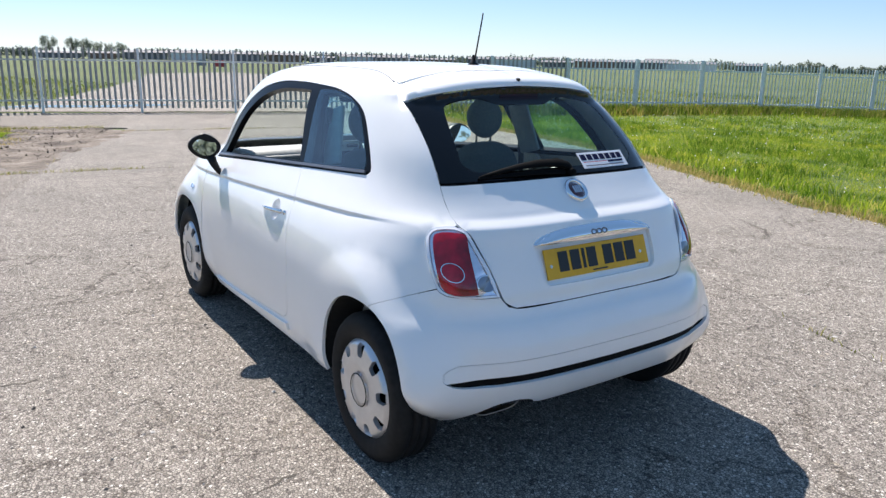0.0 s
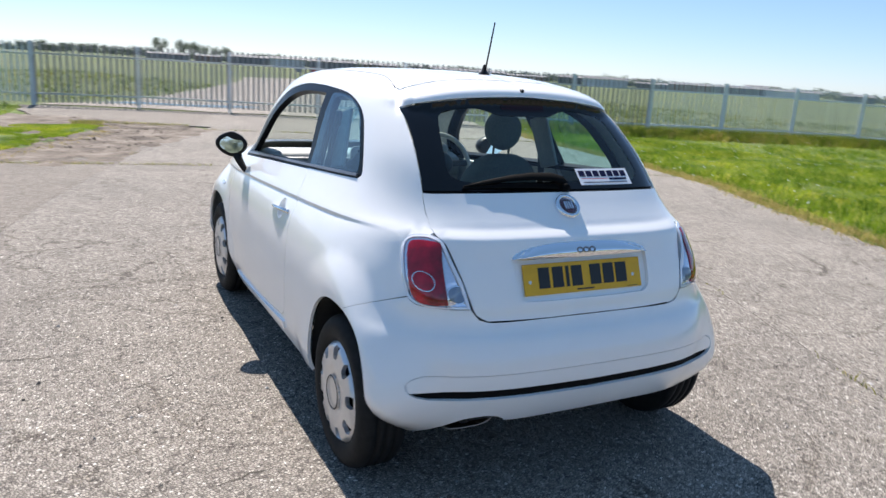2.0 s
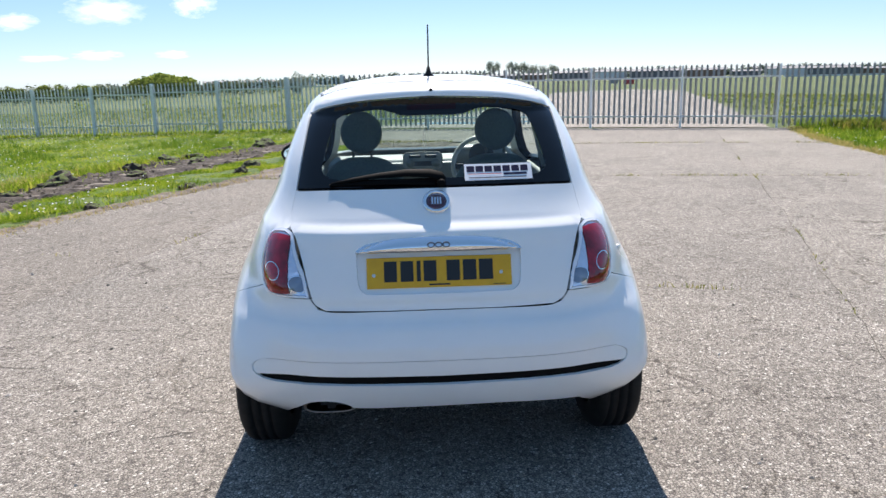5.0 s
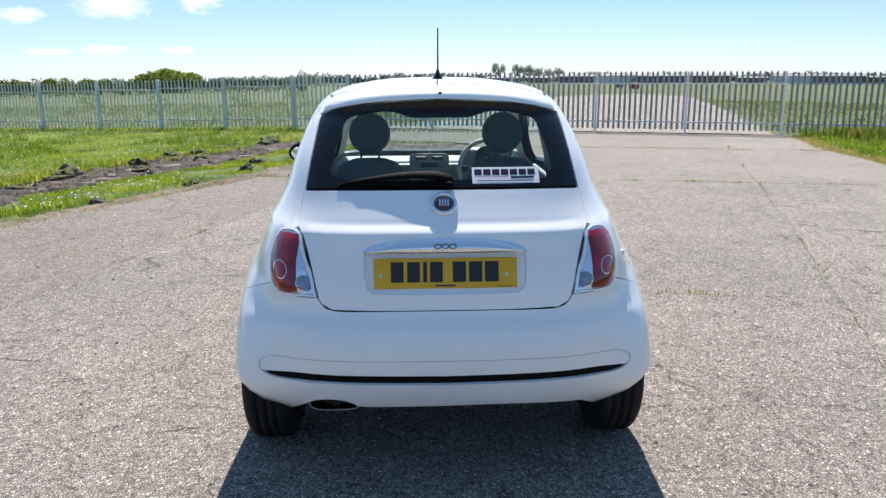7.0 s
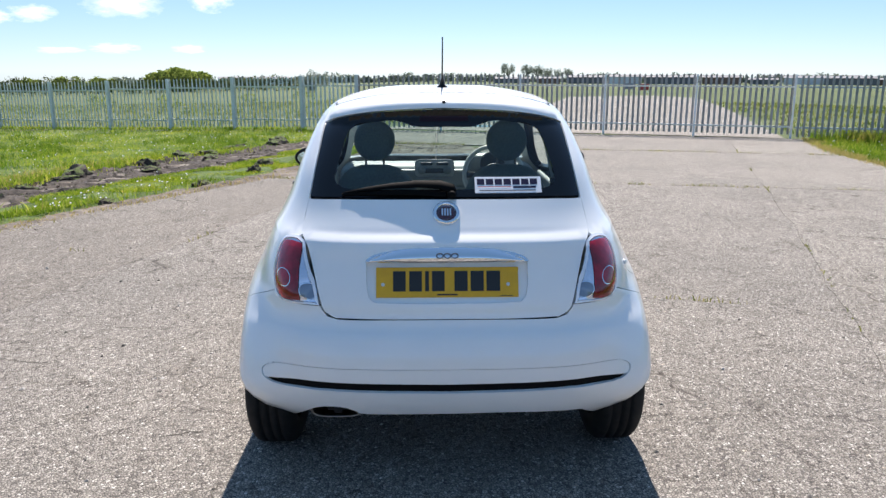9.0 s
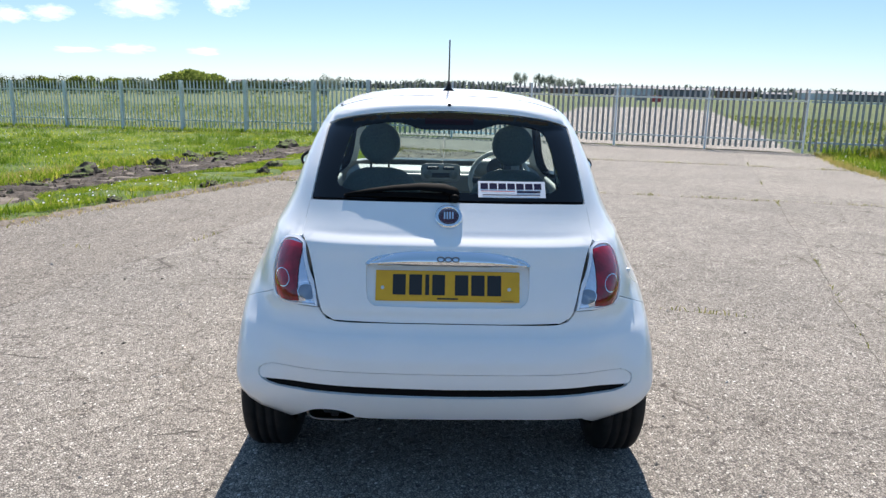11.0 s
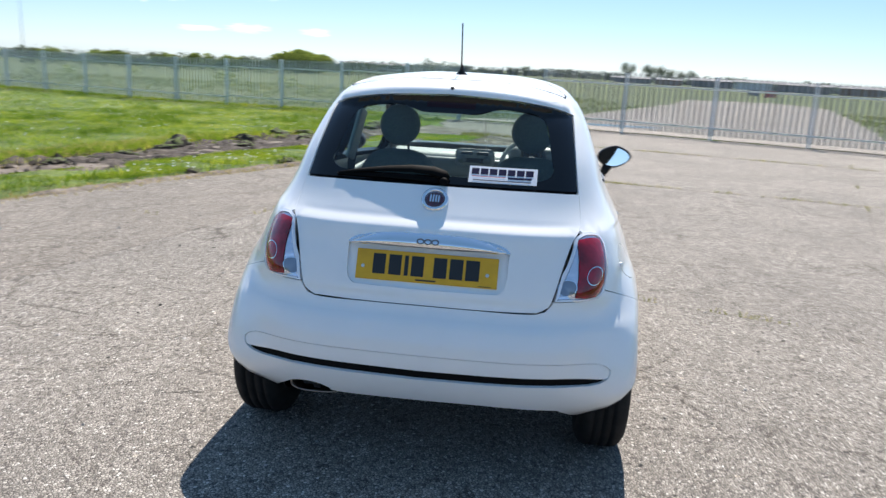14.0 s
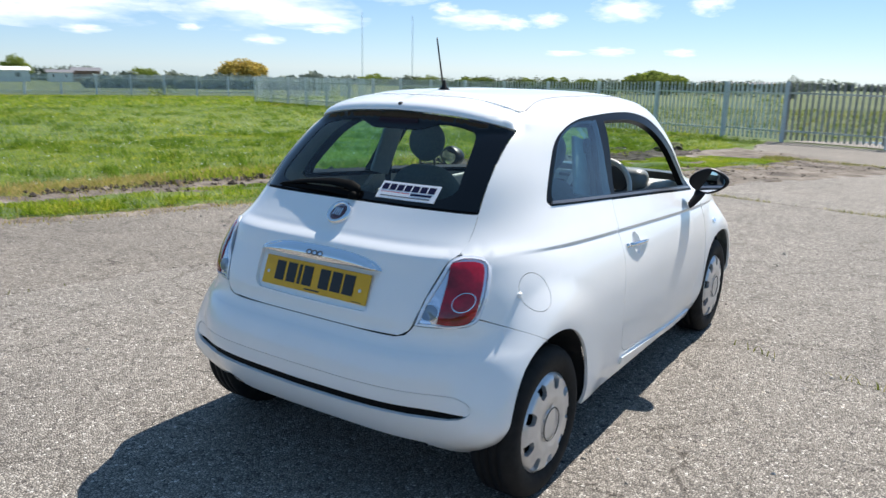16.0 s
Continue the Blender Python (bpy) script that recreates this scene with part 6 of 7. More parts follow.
# tufts in the joints
joint_blade = foliage("joint_blade", (0.0, (0.09, 0.13, 0.02)), (0.6, (0.26, 0.26, 0.06)), (1.0, (0.48, 0.40, 0.17)))
joint_q = []
for lim, n, t in ((2.80, np.array((0.30, 0.954)), None), (8.25, N1, None), (14.6, N1, None), (-3.35, N2, None), (1.83, N3, None)):
    d = np.array((-n[1], n[0]))
    r = np.random.default_rng(int(lim * 100 + 1000))
    for c in r.uniform(-9, 16, 130 if lim > 5 else 14):
        p = n * lim / (n @ n) + d * c
        joint_q.append(p + r.normal(0, 1, (r.integers(6, 44), 1)) * d * 0.13 + r.normal(0, 0.018, (1, 2)) + r.normal(0, 1, (1, 1)) * n * 0.012)
q = np.vstack(joint_q)
q = q[inside(PAVED_A, q)]
r = np.random.default_rng(61)
blades("joint_grass", grounded(q, 0.01), 0.032 * r.uniform(0.5, 1.8, len(q)), 0.0035 * r.uniform(0.7, 1.3, len(q)), joint_blade, "dry tufts growing in the joints", 1.3, 62)
# darker tussocks standing over the short grass
tuft_q = np.vstack([clumped(scatter(RIGHT_FIELD, 900, 101, (PAVED_A,)), 0.5, 0.0, 3.0), clumped(scatter(LEFT_FIELD, 900, 102, (PAVED_A, MUD_A)), 0.5, 0.0, 5.0), clumped(scatter(RIGHT_FAR, 700, 103), 0.3, 0.0, 3.0), clumped(scatter(LEFT_FAR, 900, 104), 0.3, 0.0, 5.0)])
r = np.random.default_rng(105)
q = (tuft_q[:, None, :] + r.normal(0, 1, (len(tuft_q), 34, 2)) * r.uniform(0.05, 0.16, (len(tuft_q), 1, 1))).reshape(-1, 2)
q = q[~inside(PAVED_A, q)]
tussock_blade = foliage("tussock_blade", (0.0, (0.06, 0.13, 0.012)), (0.7, (0.15, 0.25, 0.025)), (1.0, (0.30, 0.34, 0.06)))
blades("tussocks", grounded(q, -0.01), 0.12 * r.uniform(0.5, 1.5, len(q)), 0.006 * r.uniform(0.7, 1.3, len(q)), tussock_blade, "dark green tussocks scattered over the grass", 1.0, 106)
# daisies
q = np.vstack([scatter(RIGHT_FIELD, 420, 71, (PAVED_A,)), scatter(RIGHT_FAR, 500, 72), scatter(LEFT_FIELD, 600, 73, (PAVED_A, MUD_A)), scatter(LEFT_FAR, 700, 74), scatter([(-4.6, 5.8), (-4.0, 5.8), (-3.2, 8.4), (-4.1, 8.8)], 40, 76)])
r = np.random.default_rng(75)
s_ = 0.011 * r.uniform(0.6, 1.4, len(q))
c = grounded(q, 0.10) + np.column_stack([0 * s_, 0 * s_, r.uniform(-0.03, 0.05, len(q))])
dv, df = [], []
for k, (p, w) in enumerate(zip(c, s_)):
    dv += [p + (math.cos(a) * w, math.sin(a) * w * 0.8, math.sin(a) * w * 0.6) for a in np.linspace(0, 2 * math.pi, 6, endpoint=False)]
    df.append(tuple(range(6 * k, 6 * k + 6)))
tagged(mesh_object("daisies", dv, df, petal), "small white daisies scattered in the grass", "flowers", kind="stuff")


def stones(name, pts, sizes, mat, label, seed):
    r = np.random.default_rng(seed)
    v, f = [], []
    octa = np.array([(1, 0, 0), (0, 1, 0), (-1, 0, 0), (0, -1, 0), (0, 0, 0.7), (0, 0, -0.7)], float)
    tri = ((0, 1, 4), (1, 2, 4), (2, 3, 4), (3, 0, 4), (1, 0, 5), (2, 1, 5), (3, 2, 5), (0, 3, 5))
    for p, s in zip(pts, sizes):
        a = r.uniform(0, 6.28)
        o = octa * r.uniform(0.6, 1.3, (6, 3)) * s
        o = np.column_stack([o[:, 0] * math.cos(a) - o[:, 1] * math.sin(a), o[:, 0] * math.sin(a) + o[:, 1] * math.cos(a), o[:, 2]])
        k = len(v)
        v += [*(o + p)]
        f += [tuple(k + i for i in t) for t in tri]
    return tagged(mesh_object(name, v, f, mat), label, "stones", kind="stuff")


q = scatter(paved_loop, 1500, 81)
near_q = scatter([(-4, -3), (4.5, -3), (5, 6), (-4, 6)], 900, 82)
q = np.vstack([q, near_q])
q = q[inside(PAVED_A, q)]
r = np.random.default_rng(83)
stones("loose_stones", grounded(q, 0.018), r.gamma(2.0, 0.0021, len(q)) + 0.0015, pebble, "loose pebbles and grit on the concrete", 84)
q = np.vstack([scatter(MUD_A[(MUD_A[:, 1] < 11.5)], 160, 86), scatter(MUD_A, 90, 85), scatter([(-6.9, 3.9), (-6.1, 3.9), (-4.3, 8.9), (-3.4, 11.2), (-4.9, 11.8), (-5.7, 8.5)], 500, 84), along([(-7.2, 2.8), (-6.5, 5.3), (-5.6, 8.5), (-5.1, 11.0), (-4.3, 12.7), (-3.8, 14.6)], 1500, 0.14, 87)])
q = q[~inside(PAVED_A, q)]
r = np.random.default_rng(88)
stones("soil_clods", grounded(q, 0.035), r.gamma(1.3, 0.010, len(q)) + 0.004, soil, "clods of dark soil thrown up along the strip", 89)

sod_mat = material("grassy_sod", (0.06, 0.06, 0.03), 0.95)
sod_up = node(sod_mat, "NewGeometry")
sod_side = node(sod_mat, "SeparateXYZ")
link(sod_mat, sod_up.outputs["Normal"], sod_side.inputs[0])
base(sod_mat, mix(sod_mat, "MIX", ramp(sod_mat, mix(sod_mat, "MULTIPLY", 1.0, sod_side.outputs["Z"], noise_of(sod_mat, 9, 5)), (0.36, (0.0,) * 3), (0.46, (0.8,) * 3)), ramp(sod_mat, noise_of(sod_mat, 12, 7, 0.7), (0.3, (0.020, 0.015, 0.011)), (0.7, (0.085, 0.066, 0.048))), ramp(sod_mat, noise_of(sod_mat, 30, 4), (0.3, (0.05, 0.085, 0.012)), (0.7, (0.14, 0.19, 0.03)))))
bump(sod_mat, noise_of(sod_mat, 45, 6), 0.8, 0.03)


def sod(x, y, wide, high, seed):
    """A torn-up lump of turf, low and ragged, sunk a little into the soil."""
    bm = bmesh.new()
    bmesh.ops.create_icosphere(bm, subdivisions=3, radius=1.0)
    for v in bm.verts:
        p = v.co
        k = 1 + 0.45 * noise.noise(p * 1.6 + Vector((seed, 0, 0))) + 0.28 * noise.noise(p * 4.2 + Vector((0, seed, 0))) + 0.12 * noise.noise(p * 9 + Vector((0, 0, seed)))
        v.co = Vector((p.x * wide * k, p.y * wide * 0.62 * k, max(p.z, -0.25) * high * k))
    ob = part("soil_clump", bm, sod_mat, None)
    ob.matrix_basis = pose(x, y, float(ground_z(x, y)) + 0.03, 0, 0, 40 * math.sin(seed * 2.1) + 70)
    tagged(ob, "dark torn-up clump of turf on the soil strip", "soil clump", group="torn-up clumps along the strip")


for k, (x, y, w, h) in enumerate(((-5.45, 9.15, 0.30, 0.17), (-5.40, 8.60, 0.22, 0.09), (-4.85, 12.3, 0.34, 0.13), (-4.98, 10.72, 0.20, 0.12), (-4.52, 9.65, 0.19, 0.09), (-2.87, 10.6, 0.24, 0.13), (-2.84, 9.55, 0.14, 0.10), (-4.15, 11.85, 0.26, 0.09), (-4.55, 12.9, 0.28, 0.12), (-3.96, 17.6, 0.34, 0.16), (-3.75, 16.2, 0.30, 0.14), (-3.9, 6.42, 0.11, 0.05), (-3.22, 8.0, 0.16, 0.06), (-5.4, 7.45, 0.17, 0.07), (-5.85, 6.6, 0.16, 0.05), (-4.35, 14.6, 0.30, 0.12))):
    sod(x, y, w, h, 1.7 * k + 0.6)


q = np.vstack([along([(-6.3, 5.4), (-5.5, 8.5), (-5.0, 11.0), (-4.3, 12.8), (-3.8, 15.0)], 420, 0.22, 321), scatter(CHURNED, 500, 322)])
r = np.random.default_rng(323)
stones("soil_clods", grounded(q, 0.04), r.gamma(1.5, 0.009, len(q)) + 0.005, sod_mat, "rough clods of dark turf along the churned strip", 324)


def ridge(name, line, wide, high, mat, label, seed, keep=-0.15):
    """Soil thrown up in a broken, lumpy bank along a line."""
    p = smooth_line(line, 0.05)
    d = np.gradient(p, axis=0)
    n = np.stack([-d[:, 1], d[:, 0]], 1) / (np.hypot(*d.T)[:, None] + 1e-9)
    cols = np.linspace(-1, 1, 11)
    v, f = [], []
    for i, (q, m) in enumerate(zip(p, n)):
        size = ease((noise.noise((q[0] * 0.9, q[1] * 0.9, seed)) - keep) / 0.35)
        for c in cols:
            a, b = q + m * c * wide * (0.6 + 0.6 * size)
            bump_ = 0.55 + 0.6 * noise.noise((a * 6, b * 6, seed + 2.0)) + 0.45 * noise.noise((a * 15, b * 15, seed + 4.0))
            v.append((a, b, float(ground_z(a, b)) - 0.02 + (0.025 + high * size * max(0.0, bump_)) * (1 - c * c)))
    k = len(cols)
    for i in range(len(p) - 1):
        f += [(i * k + j, i * k + j + 1, (i + 1) * k + j + 1, (i + 1) * k + j) for j in range(k - 1)]
    return tagged(mesh_object(name, v, f, mat), label, "soil", kind="structure")


FAR_BANK = [(-6.75, 4.5), (-6.5, 5.3), (-5.65, 8.5), (-5.1, 11.3), (-4.35, 12.9), (-3.8, 14.7)]
ridge("soil_bank", FAR_BANK, 0.20, 0.12, soil, "dark lumpy bank of soil thrown up beside the strip", 3.0)
ridge("soil_bank", [(-6.3, 3.7), (-5.85, 5.1), (-5.0, 6.8), (-4.35, 8.9), (-3.85, 10.2)], 0.12, 0.06, soil, "small lumpy bank of soil beside the verge", 5.0, 0.0)
q = np.vstack([along(FAR_BANK, 5000, 0.22, 95, 0.28), along(RIGHT_EDGE, 6000, 0.28, 94, 0.65), along([(-8.8, -3), (-6.2, 1.9), (-5.3, 3.9), (-4.65, 5.3), (-4.0, 6.5), (-3.1, 8.3)], 1500, 0.12, 98, 0.05)])
r = np.random.default_rng(97)
blades("tufts", grounded(q, 0.0), 0.11 * r.uniform(0.4, 1.6, len(q)), 0.007 * r.uniform(0.7, 1.3, len(q)), blade, "longer tufts of green grass along the banks and fence", 0.9, 99)

q = np.vstack([along([(-4.3, 23.85), (-8.0, 25.15), (-40, 36.5)], 7000, 0.2, 96, -0.1), along([(10.9, 18.6), (23, 15.45), (38, 11.6)], 8000, 0.25, 93, 0.1)])
r = np.random.default_rng(92)
blades("fence_grass", grounded(q, 0.0), np.where(q[:, 0] < 0, 0.11, 0.26) * r.uniform(0.4, 1.4, len(q)), 0.010 * r.uniform(0.7, 1.3, len(q)), blade, "long grass standing against the foot of the fence", 0.6, 91)

BROKEN = [(-1.0, 16.2), (1.0, 15.6), (0.1, 12.2), (-0.85, 10.0), (-1.5, 9.4), (-2.2, 12.5)]
q = clumped(scatter(BROKEN, 2400, 301), 2.2, -0.1, 4.0)
r = np.random.default_rng(302)
stones("soil_clods", grounded(q, 0.035), r.gamma(1.2, 0.0045, len(q)) + 0.003, dirt, "brown crumbs of soil and stone on broken ground", 303)
q = np.vstack([along([(-1.3, 16.5), (-0.4, 16.0), (0.9, 15.7)], 500, 0.08, 304), scatter([(-1.5, 15.4), (-0.9, 15.6), (-0.8, 16.4), (-1.5, 16.4)], 700, 306)])
r = np.random.default_rng(307)
blades("weeds", grounded(q, 0.02), 0.055 * r.uniform(0.4, 1.5, len(q)), 0.005 * r.uniform(0.7, 1.3, len(q)), joint_blade, "low weeds round the broken ground before the gate", 1.4, 308)

# long grass before the fence, hiding its foot
q = along([(11.6, 18.0), (23, 14.9), (38, 11.0)], 26000, 0.5, 311, 0.1)
q = q[~inside(PAVED_A, q)]
r = np.random.default_rng(312)
seed_blade = foliage("seeding_blade", (0.0, (0.10, 0.16, 0.02)), (0.55, (0.23, 0.29, 0.04)), (1.0, (0.36, 0.27, 0.12)), patchy=True)
blades("fence_grass", grounded(q, 0.0), 0.27 * r.uniform(0.5, 1.35, len(q)), 0.011 * r.uniform(0.7, 1.3, len(q)), seed_blade, "long seeding grass before the foot of the fence", 1.0, 313)

# crumbled earth where the narrow verge meets the concrete
ridge("soil_edge", [(a + 0.03, b) for a, b in TONGUE[:13]], 0.20, 0.045, dirt, "brown crumbled earth along the verge's ragged edge", 8.0, -0.5)
# cracks in the concrete
CRACKS = [[(-1.9, 3.5), (-1.42, 3.32), (-0.87, 3.14), (-0.3, 2.98)], [(-0.7, 2.08), (-1.0, 2.2), (-1.36, 1.96), (-1.93, 1.92), (-2.5, 2.1)], [(-1.75, 0.1), (-1.46, 0.41), (-1.02, 0.53), (-0.6, 0.72)],
          [(-3.0, 1.5), (-1.98, 1.33), (-1.3, 1.45)], [(2.9, 3.6), (3.35, 3.18), (3.45, 2.7), (3.9, 2.3)], [(0.9, 2.58), (1.51, 2.47), (1.68, 2.41), (1.92, 2.4), (2.13, 2.32), (2.44, 2.24), (2.73, 2.21), (2.99, 2.22), (3.6, 2.1), (4.3, 2.15)], [(3.5, 3.5), (3.41, 3.37), (3.34, 3.08), (3.2, 2.69), (2.98, 2.36)], [(2.3, 4.7), (2.49, 4.64), (2.85, 4.85), (3.05, 4.77), (3.5, 4.9)], [(4.3, 6.9), (4.26, 6.69), (4.18, 6.07), (3.8, 4.91)], [(1.45, 1.35), (1.9, 1.5), (2.4, 1.3)],
          [(1.2, -0.6), (1.7, -0.35), (2.5, -0.5)], [(-2.3, 4.6), (-1.5, 4.2), (-0.9, 4.4)], [(2.2, 5.6), (3.0, 5.2), (3.9, 5.5), (4.8, 5.1)], [(-2.9, 2.9), (-2.2, 2.4), (-1.96, 2.37)], [(-1.2, -0.7), (-0.9, -0.35), (-0.85, 0.1)], [(3.4, 9.5), (4.2, 10.3), (4.0, 11.6), (4.9, 12.6)]]
WIDE = len(CRACKS)
for lim, c0, c1 in ((8.25, -8.0, 2.6), (14.6, -11.0, 0.6), (8.6, -3.4, -0.6)):
    CRACKS.append([N1 * lim + np.array((-N1[1], N1[0])) * c for c in np.arange(c0, c1, 0.5)])
r = np.random.default_rng(190)
while len(CRACKS) < 46:
    p, a = r.uniform((-4.2, -1.2), (4.8, 7.5)), r.uniform(-0.6, 0.35)
    if abs(p[0]) < 1.3 and -0.5 < p[1] < 4:
        continue
    line = [p]
    for _ in range(int(r.integers(3, 7))):
        a = 0.7 * a + r.uniform(-0.5, 0.5)
        line.append(line[-1] + r.uniform(0.15, 0.4) * np.array((math.cos(a), math.sin(a))))
    CRACKS.append(line)
for k, line in enumerate(CRACKS):
    r = np.random.default_rng(200 + k)
    p = smooth_line(line, 0.022)
    p = p + np.array([(0.05 * noise.noise((a * 6, b * 6, k)) + 0.03 * noise.noise((a * 19, b * 19, k + 9.0)), 0.05 * noise.noise((a * 6, b * 6, k + 50.0)) + 0.03 * noise.noise((a * 19, b * 19, k + 70.0))) for a, b in p]) + r.normal(0, 0.004, p.shape)
    d = np.gradient(p, axis=0)
    n = np.stack([-d[:, 1], d[:, 0]], 1) / (np.hypot(*d.T)[:, None] + 1e-9)
    w = np.clip(0.0014 + 0.0055 * np.array([noise.noise((a * 4, b * 4, k + 31.0)) for a, b in p]) + 0.0022 * r.uniform(-1, 1, len(p)), 0.0003, 0.0065) * np.minimum(1, np.minimum(np.arange(len(p)), np.arange(len(p))[::-1]) / 4) * (2.6 if WIDE <= k < WIDE + 3 else 1.0)
    v = np.vstack([np.column_stack([p + n * w[:, None], ground_z(p[:, 0], p[:, 1]) + 0.0175]), np.column_stack([p - n * w[:, None], ground_z(p[:, 0], p[:, 1]) + 0.0175])])
    m_ = len(p)
    ob = mesh_object("crack", v, [(i, i + 1, m_ + i + 1, m_ + i) for i in range(m_ - 1)], crack_dark, pavement)
# wet strip behind the gate
loop = rough_edge([np.array(p, float) for p in ((-0.6, 25.0), (1.2, 24.45), (2.3, 24.1), (3.6, 24.15), (4.7, 24.5), (4.1, 25.0), (2.2, 24.95), (0.5, 25.6))], 0.12, step=0.3, seed=14.0)
tagged(sheet("puddle", loop, 0.016, puddle, 0.8), "shallow puddle on the concrete behind the gate", "puddle")


# ---- distance ----
def clump_mesh(spots, seed, leaves=26, leaf_size=0.3):
    """Foliage as many small leaf faces thrown round each spot (centre, radii)."""
    r = np.random.default_rng(seed)
    v, f = [], []
    for c, rad in spots:
        for _ in range(leaves):
            d = r.normal(0, 1, 3)
            d /= np.linalg.norm(d)
            p = np.array(c) + d * np.array(rad) * r.uniform(0.55, 1.08)
            t1 = r.normal(0, 1, 3)
            t1 /= np.linalg.norm(t1)
            t2 = np.cross(d, t1)
            t2 /= np.linalg.norm(t2) + 1e-9
            s = leaf_size * r.uniform(0.5, 1.4)
            k = len(v)
            v += [p - t1 * s, p + t2 * s * 0.7, p + t1 * s, p - t2 * s * 0.6 + d * s * 0.3]
            f.append((k, k + 1, k + 2, k + 3))
    return v, f


def tree(kind_label, at_xy, height, spread, mat, seed, trunk=0.35, blobs=26, flat=0.6, skew=0.0):
    r = np.random.default_rng(seed)
    x, y = at_xy
    z = float(ground_z(x, y))
    holder = tagged(new("tree"), kind_label, "tree", "trees in the distance")
    holder.location = (x, y, z)
    crown_c = height * (trunk + 1) / 2
    limbs = [tube([(0, 0, -0.1), (0.05 * spread * skew, 0, height * trunk), (0.1 * spread * skew, 0, height * 0.75)], [0.05 * height, 0.035 * height, 0.012 * height], 7)]
    for k in range(5):
        a = 2 * math.pi * k / 5 + r.uniform(0, 1)
        limbs.append(tube([(0, 0, height * trunk * 0.8), (spread * 0.25 * math.cos(a), spread * 0.25 * math.sin(a), height * 0.55), (spread * 0.38 * math.cos(a), spread * 0.38 * math.sin(a), height * 0.72)], [0.024 * height, 0.014 * height, 0.005 * height], 5))
    part("trunk", merged(*limbs), bark, holder)
    spots = []
    for _ in range(blobs):
        a, q = r.uniform(0, 2 * math.pi), math.sqrt(r.uniform(0, 1))
        hz = r.uniform(-1, 1) * math.sqrt(max(0.05, 1 - q * q))
        spots.append(((spread / 2 * q * math.cos(a) + skew * spread * 0.2 * hz, spread / 2 * q * math.sin(a), crown_c + hz * height * (1 - trunk) * 0.42), (spread * 0.16, spread * 0.16, height * 0.13 * flat * 2)))
    v, f = clump_mesh(spots, seed + 1, 130, spread * 0.028)
    mesh_object("crown", v, f, mat, holder)
    return holder


def bearing(deg, dist, eye=(0.0, -2.2)):
    return (eye[0] + dist * math.sin(radians(deg)), eye[1] + dist * math.cos(radians(deg)))


tree("broad windswept green bush behind the fence", bearing(-17.7, 150), 4.3, 9.6, leaf, 301, 0.02, 110, 0.62, 0.0)
for k, (b, w) in enumerate(((-24.6, 6.0), (-22.8, 5.0), (-27.4, 5.5), (-31.0, 8.0), (-34.5, 5.0), (-38.5, 7.0))):
    tree("low rounded green bush behind the fence", bearing(b, 160 + 6 * k), 2.9, w, leaf, 310 + k, 0.1, 26, 0.8)
tree("gold-leaved tree behind the field", bearing(-47.9, 124), 4.5, 6.4, leaf_gold, 330, 0.05, 70, 0.8, 0.0)
tree("rounded green tree beside the pale building", bearing(-62.6, 215), 6.0, 6.4, leaf, 331, 0.1, 50, 0.8)
tree("rounded green tree behind the field", bearing(-54.6, 150), 3.5, 4.2, leaf, 332, 0.05, 34, 0.8)
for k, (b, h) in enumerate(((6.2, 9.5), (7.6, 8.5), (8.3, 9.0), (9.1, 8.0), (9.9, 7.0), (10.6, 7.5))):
    tree("far windswept tree on the horizon", bearing(b, 430 + 8 * k), h, h * 0.75, leaf_hazed, 340 + k, 0.35, 22, 0.8, -0.4)
tree("dark shrub behind the gate", bearing(-8.4, 120), 3.0, 4.2, leaf_hazed, 350, 0.1, 30, 0.9)
# far hedges all round; behind the view unseen taller woods, added to darken mirrors
spots = []
r = np.random.default_rng(400)
for b in np.arange(-180, 180, 0.22):
    back = abs(b) > 95
    near = -58 < b < -42
    d = (110 if back else 330) + 60 * noise.noise((b * 0.09, 3.0, 0.0)) - (120 if -42 < b < -12 else 0)
    d = 113.0 if near else (235.0 if -80 < b <= -58 else d)
    h = max(0.8, 3.0 + 2.2 * noise.noise((b * 0.35, 0.0, 5.0)) + r.uniform(-0.8, 1.0)) * (2.2 if back else d / 330)
    h = 1.7 + 1.3 * noise.noise((b * 0.6, 0.0, 5.0)) + r.uniform(-0.2, 0.3) if near else (3.9 + noise.noise((b * 0.5, 0.0, 5.0)) if -80 < b <= -58 else h)
    x, y = bearing(b + r.uniform(-0.2, 0.2), d)
    spots.append(((x, y, float(ground_z(x, y)) + h * 0.45), (1.6, 1.6, h * 0.55)))
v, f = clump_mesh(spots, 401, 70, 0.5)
tagged(mesh_object("far_hedge", v, f, leaf_hazed), "dark low hedges along the horizon, with unseen woods added behind for the mirrors", "hedge", kind="stuff")
spots = []
for b in np.arange(-36, -9, 0.3):
    d = 128 + 14 * noise.noise((b * 0.2, 4.0, 1.0))
    h = 2.5 + 1.6 * noise.noise((b * 0.45, 2.0, 7.0)) + 0.7 * noise.noise((b * 1.7, 2.0, 3.0))
    if h > 1.2:
        x, y = bearing(b, d)
        spots.append(((x, y, float(ground_z(x, y)) + h * 0.5), (0.75, 0.75, h * 0.52)))
v, f = clump_mesh(spots, 404, 90, 0.17)
tagged(mesh_object("hedge", v, f, leaf_dark), "ragged dark green hedge beyond the fence", "hedge", kind="stuff")
spots = []
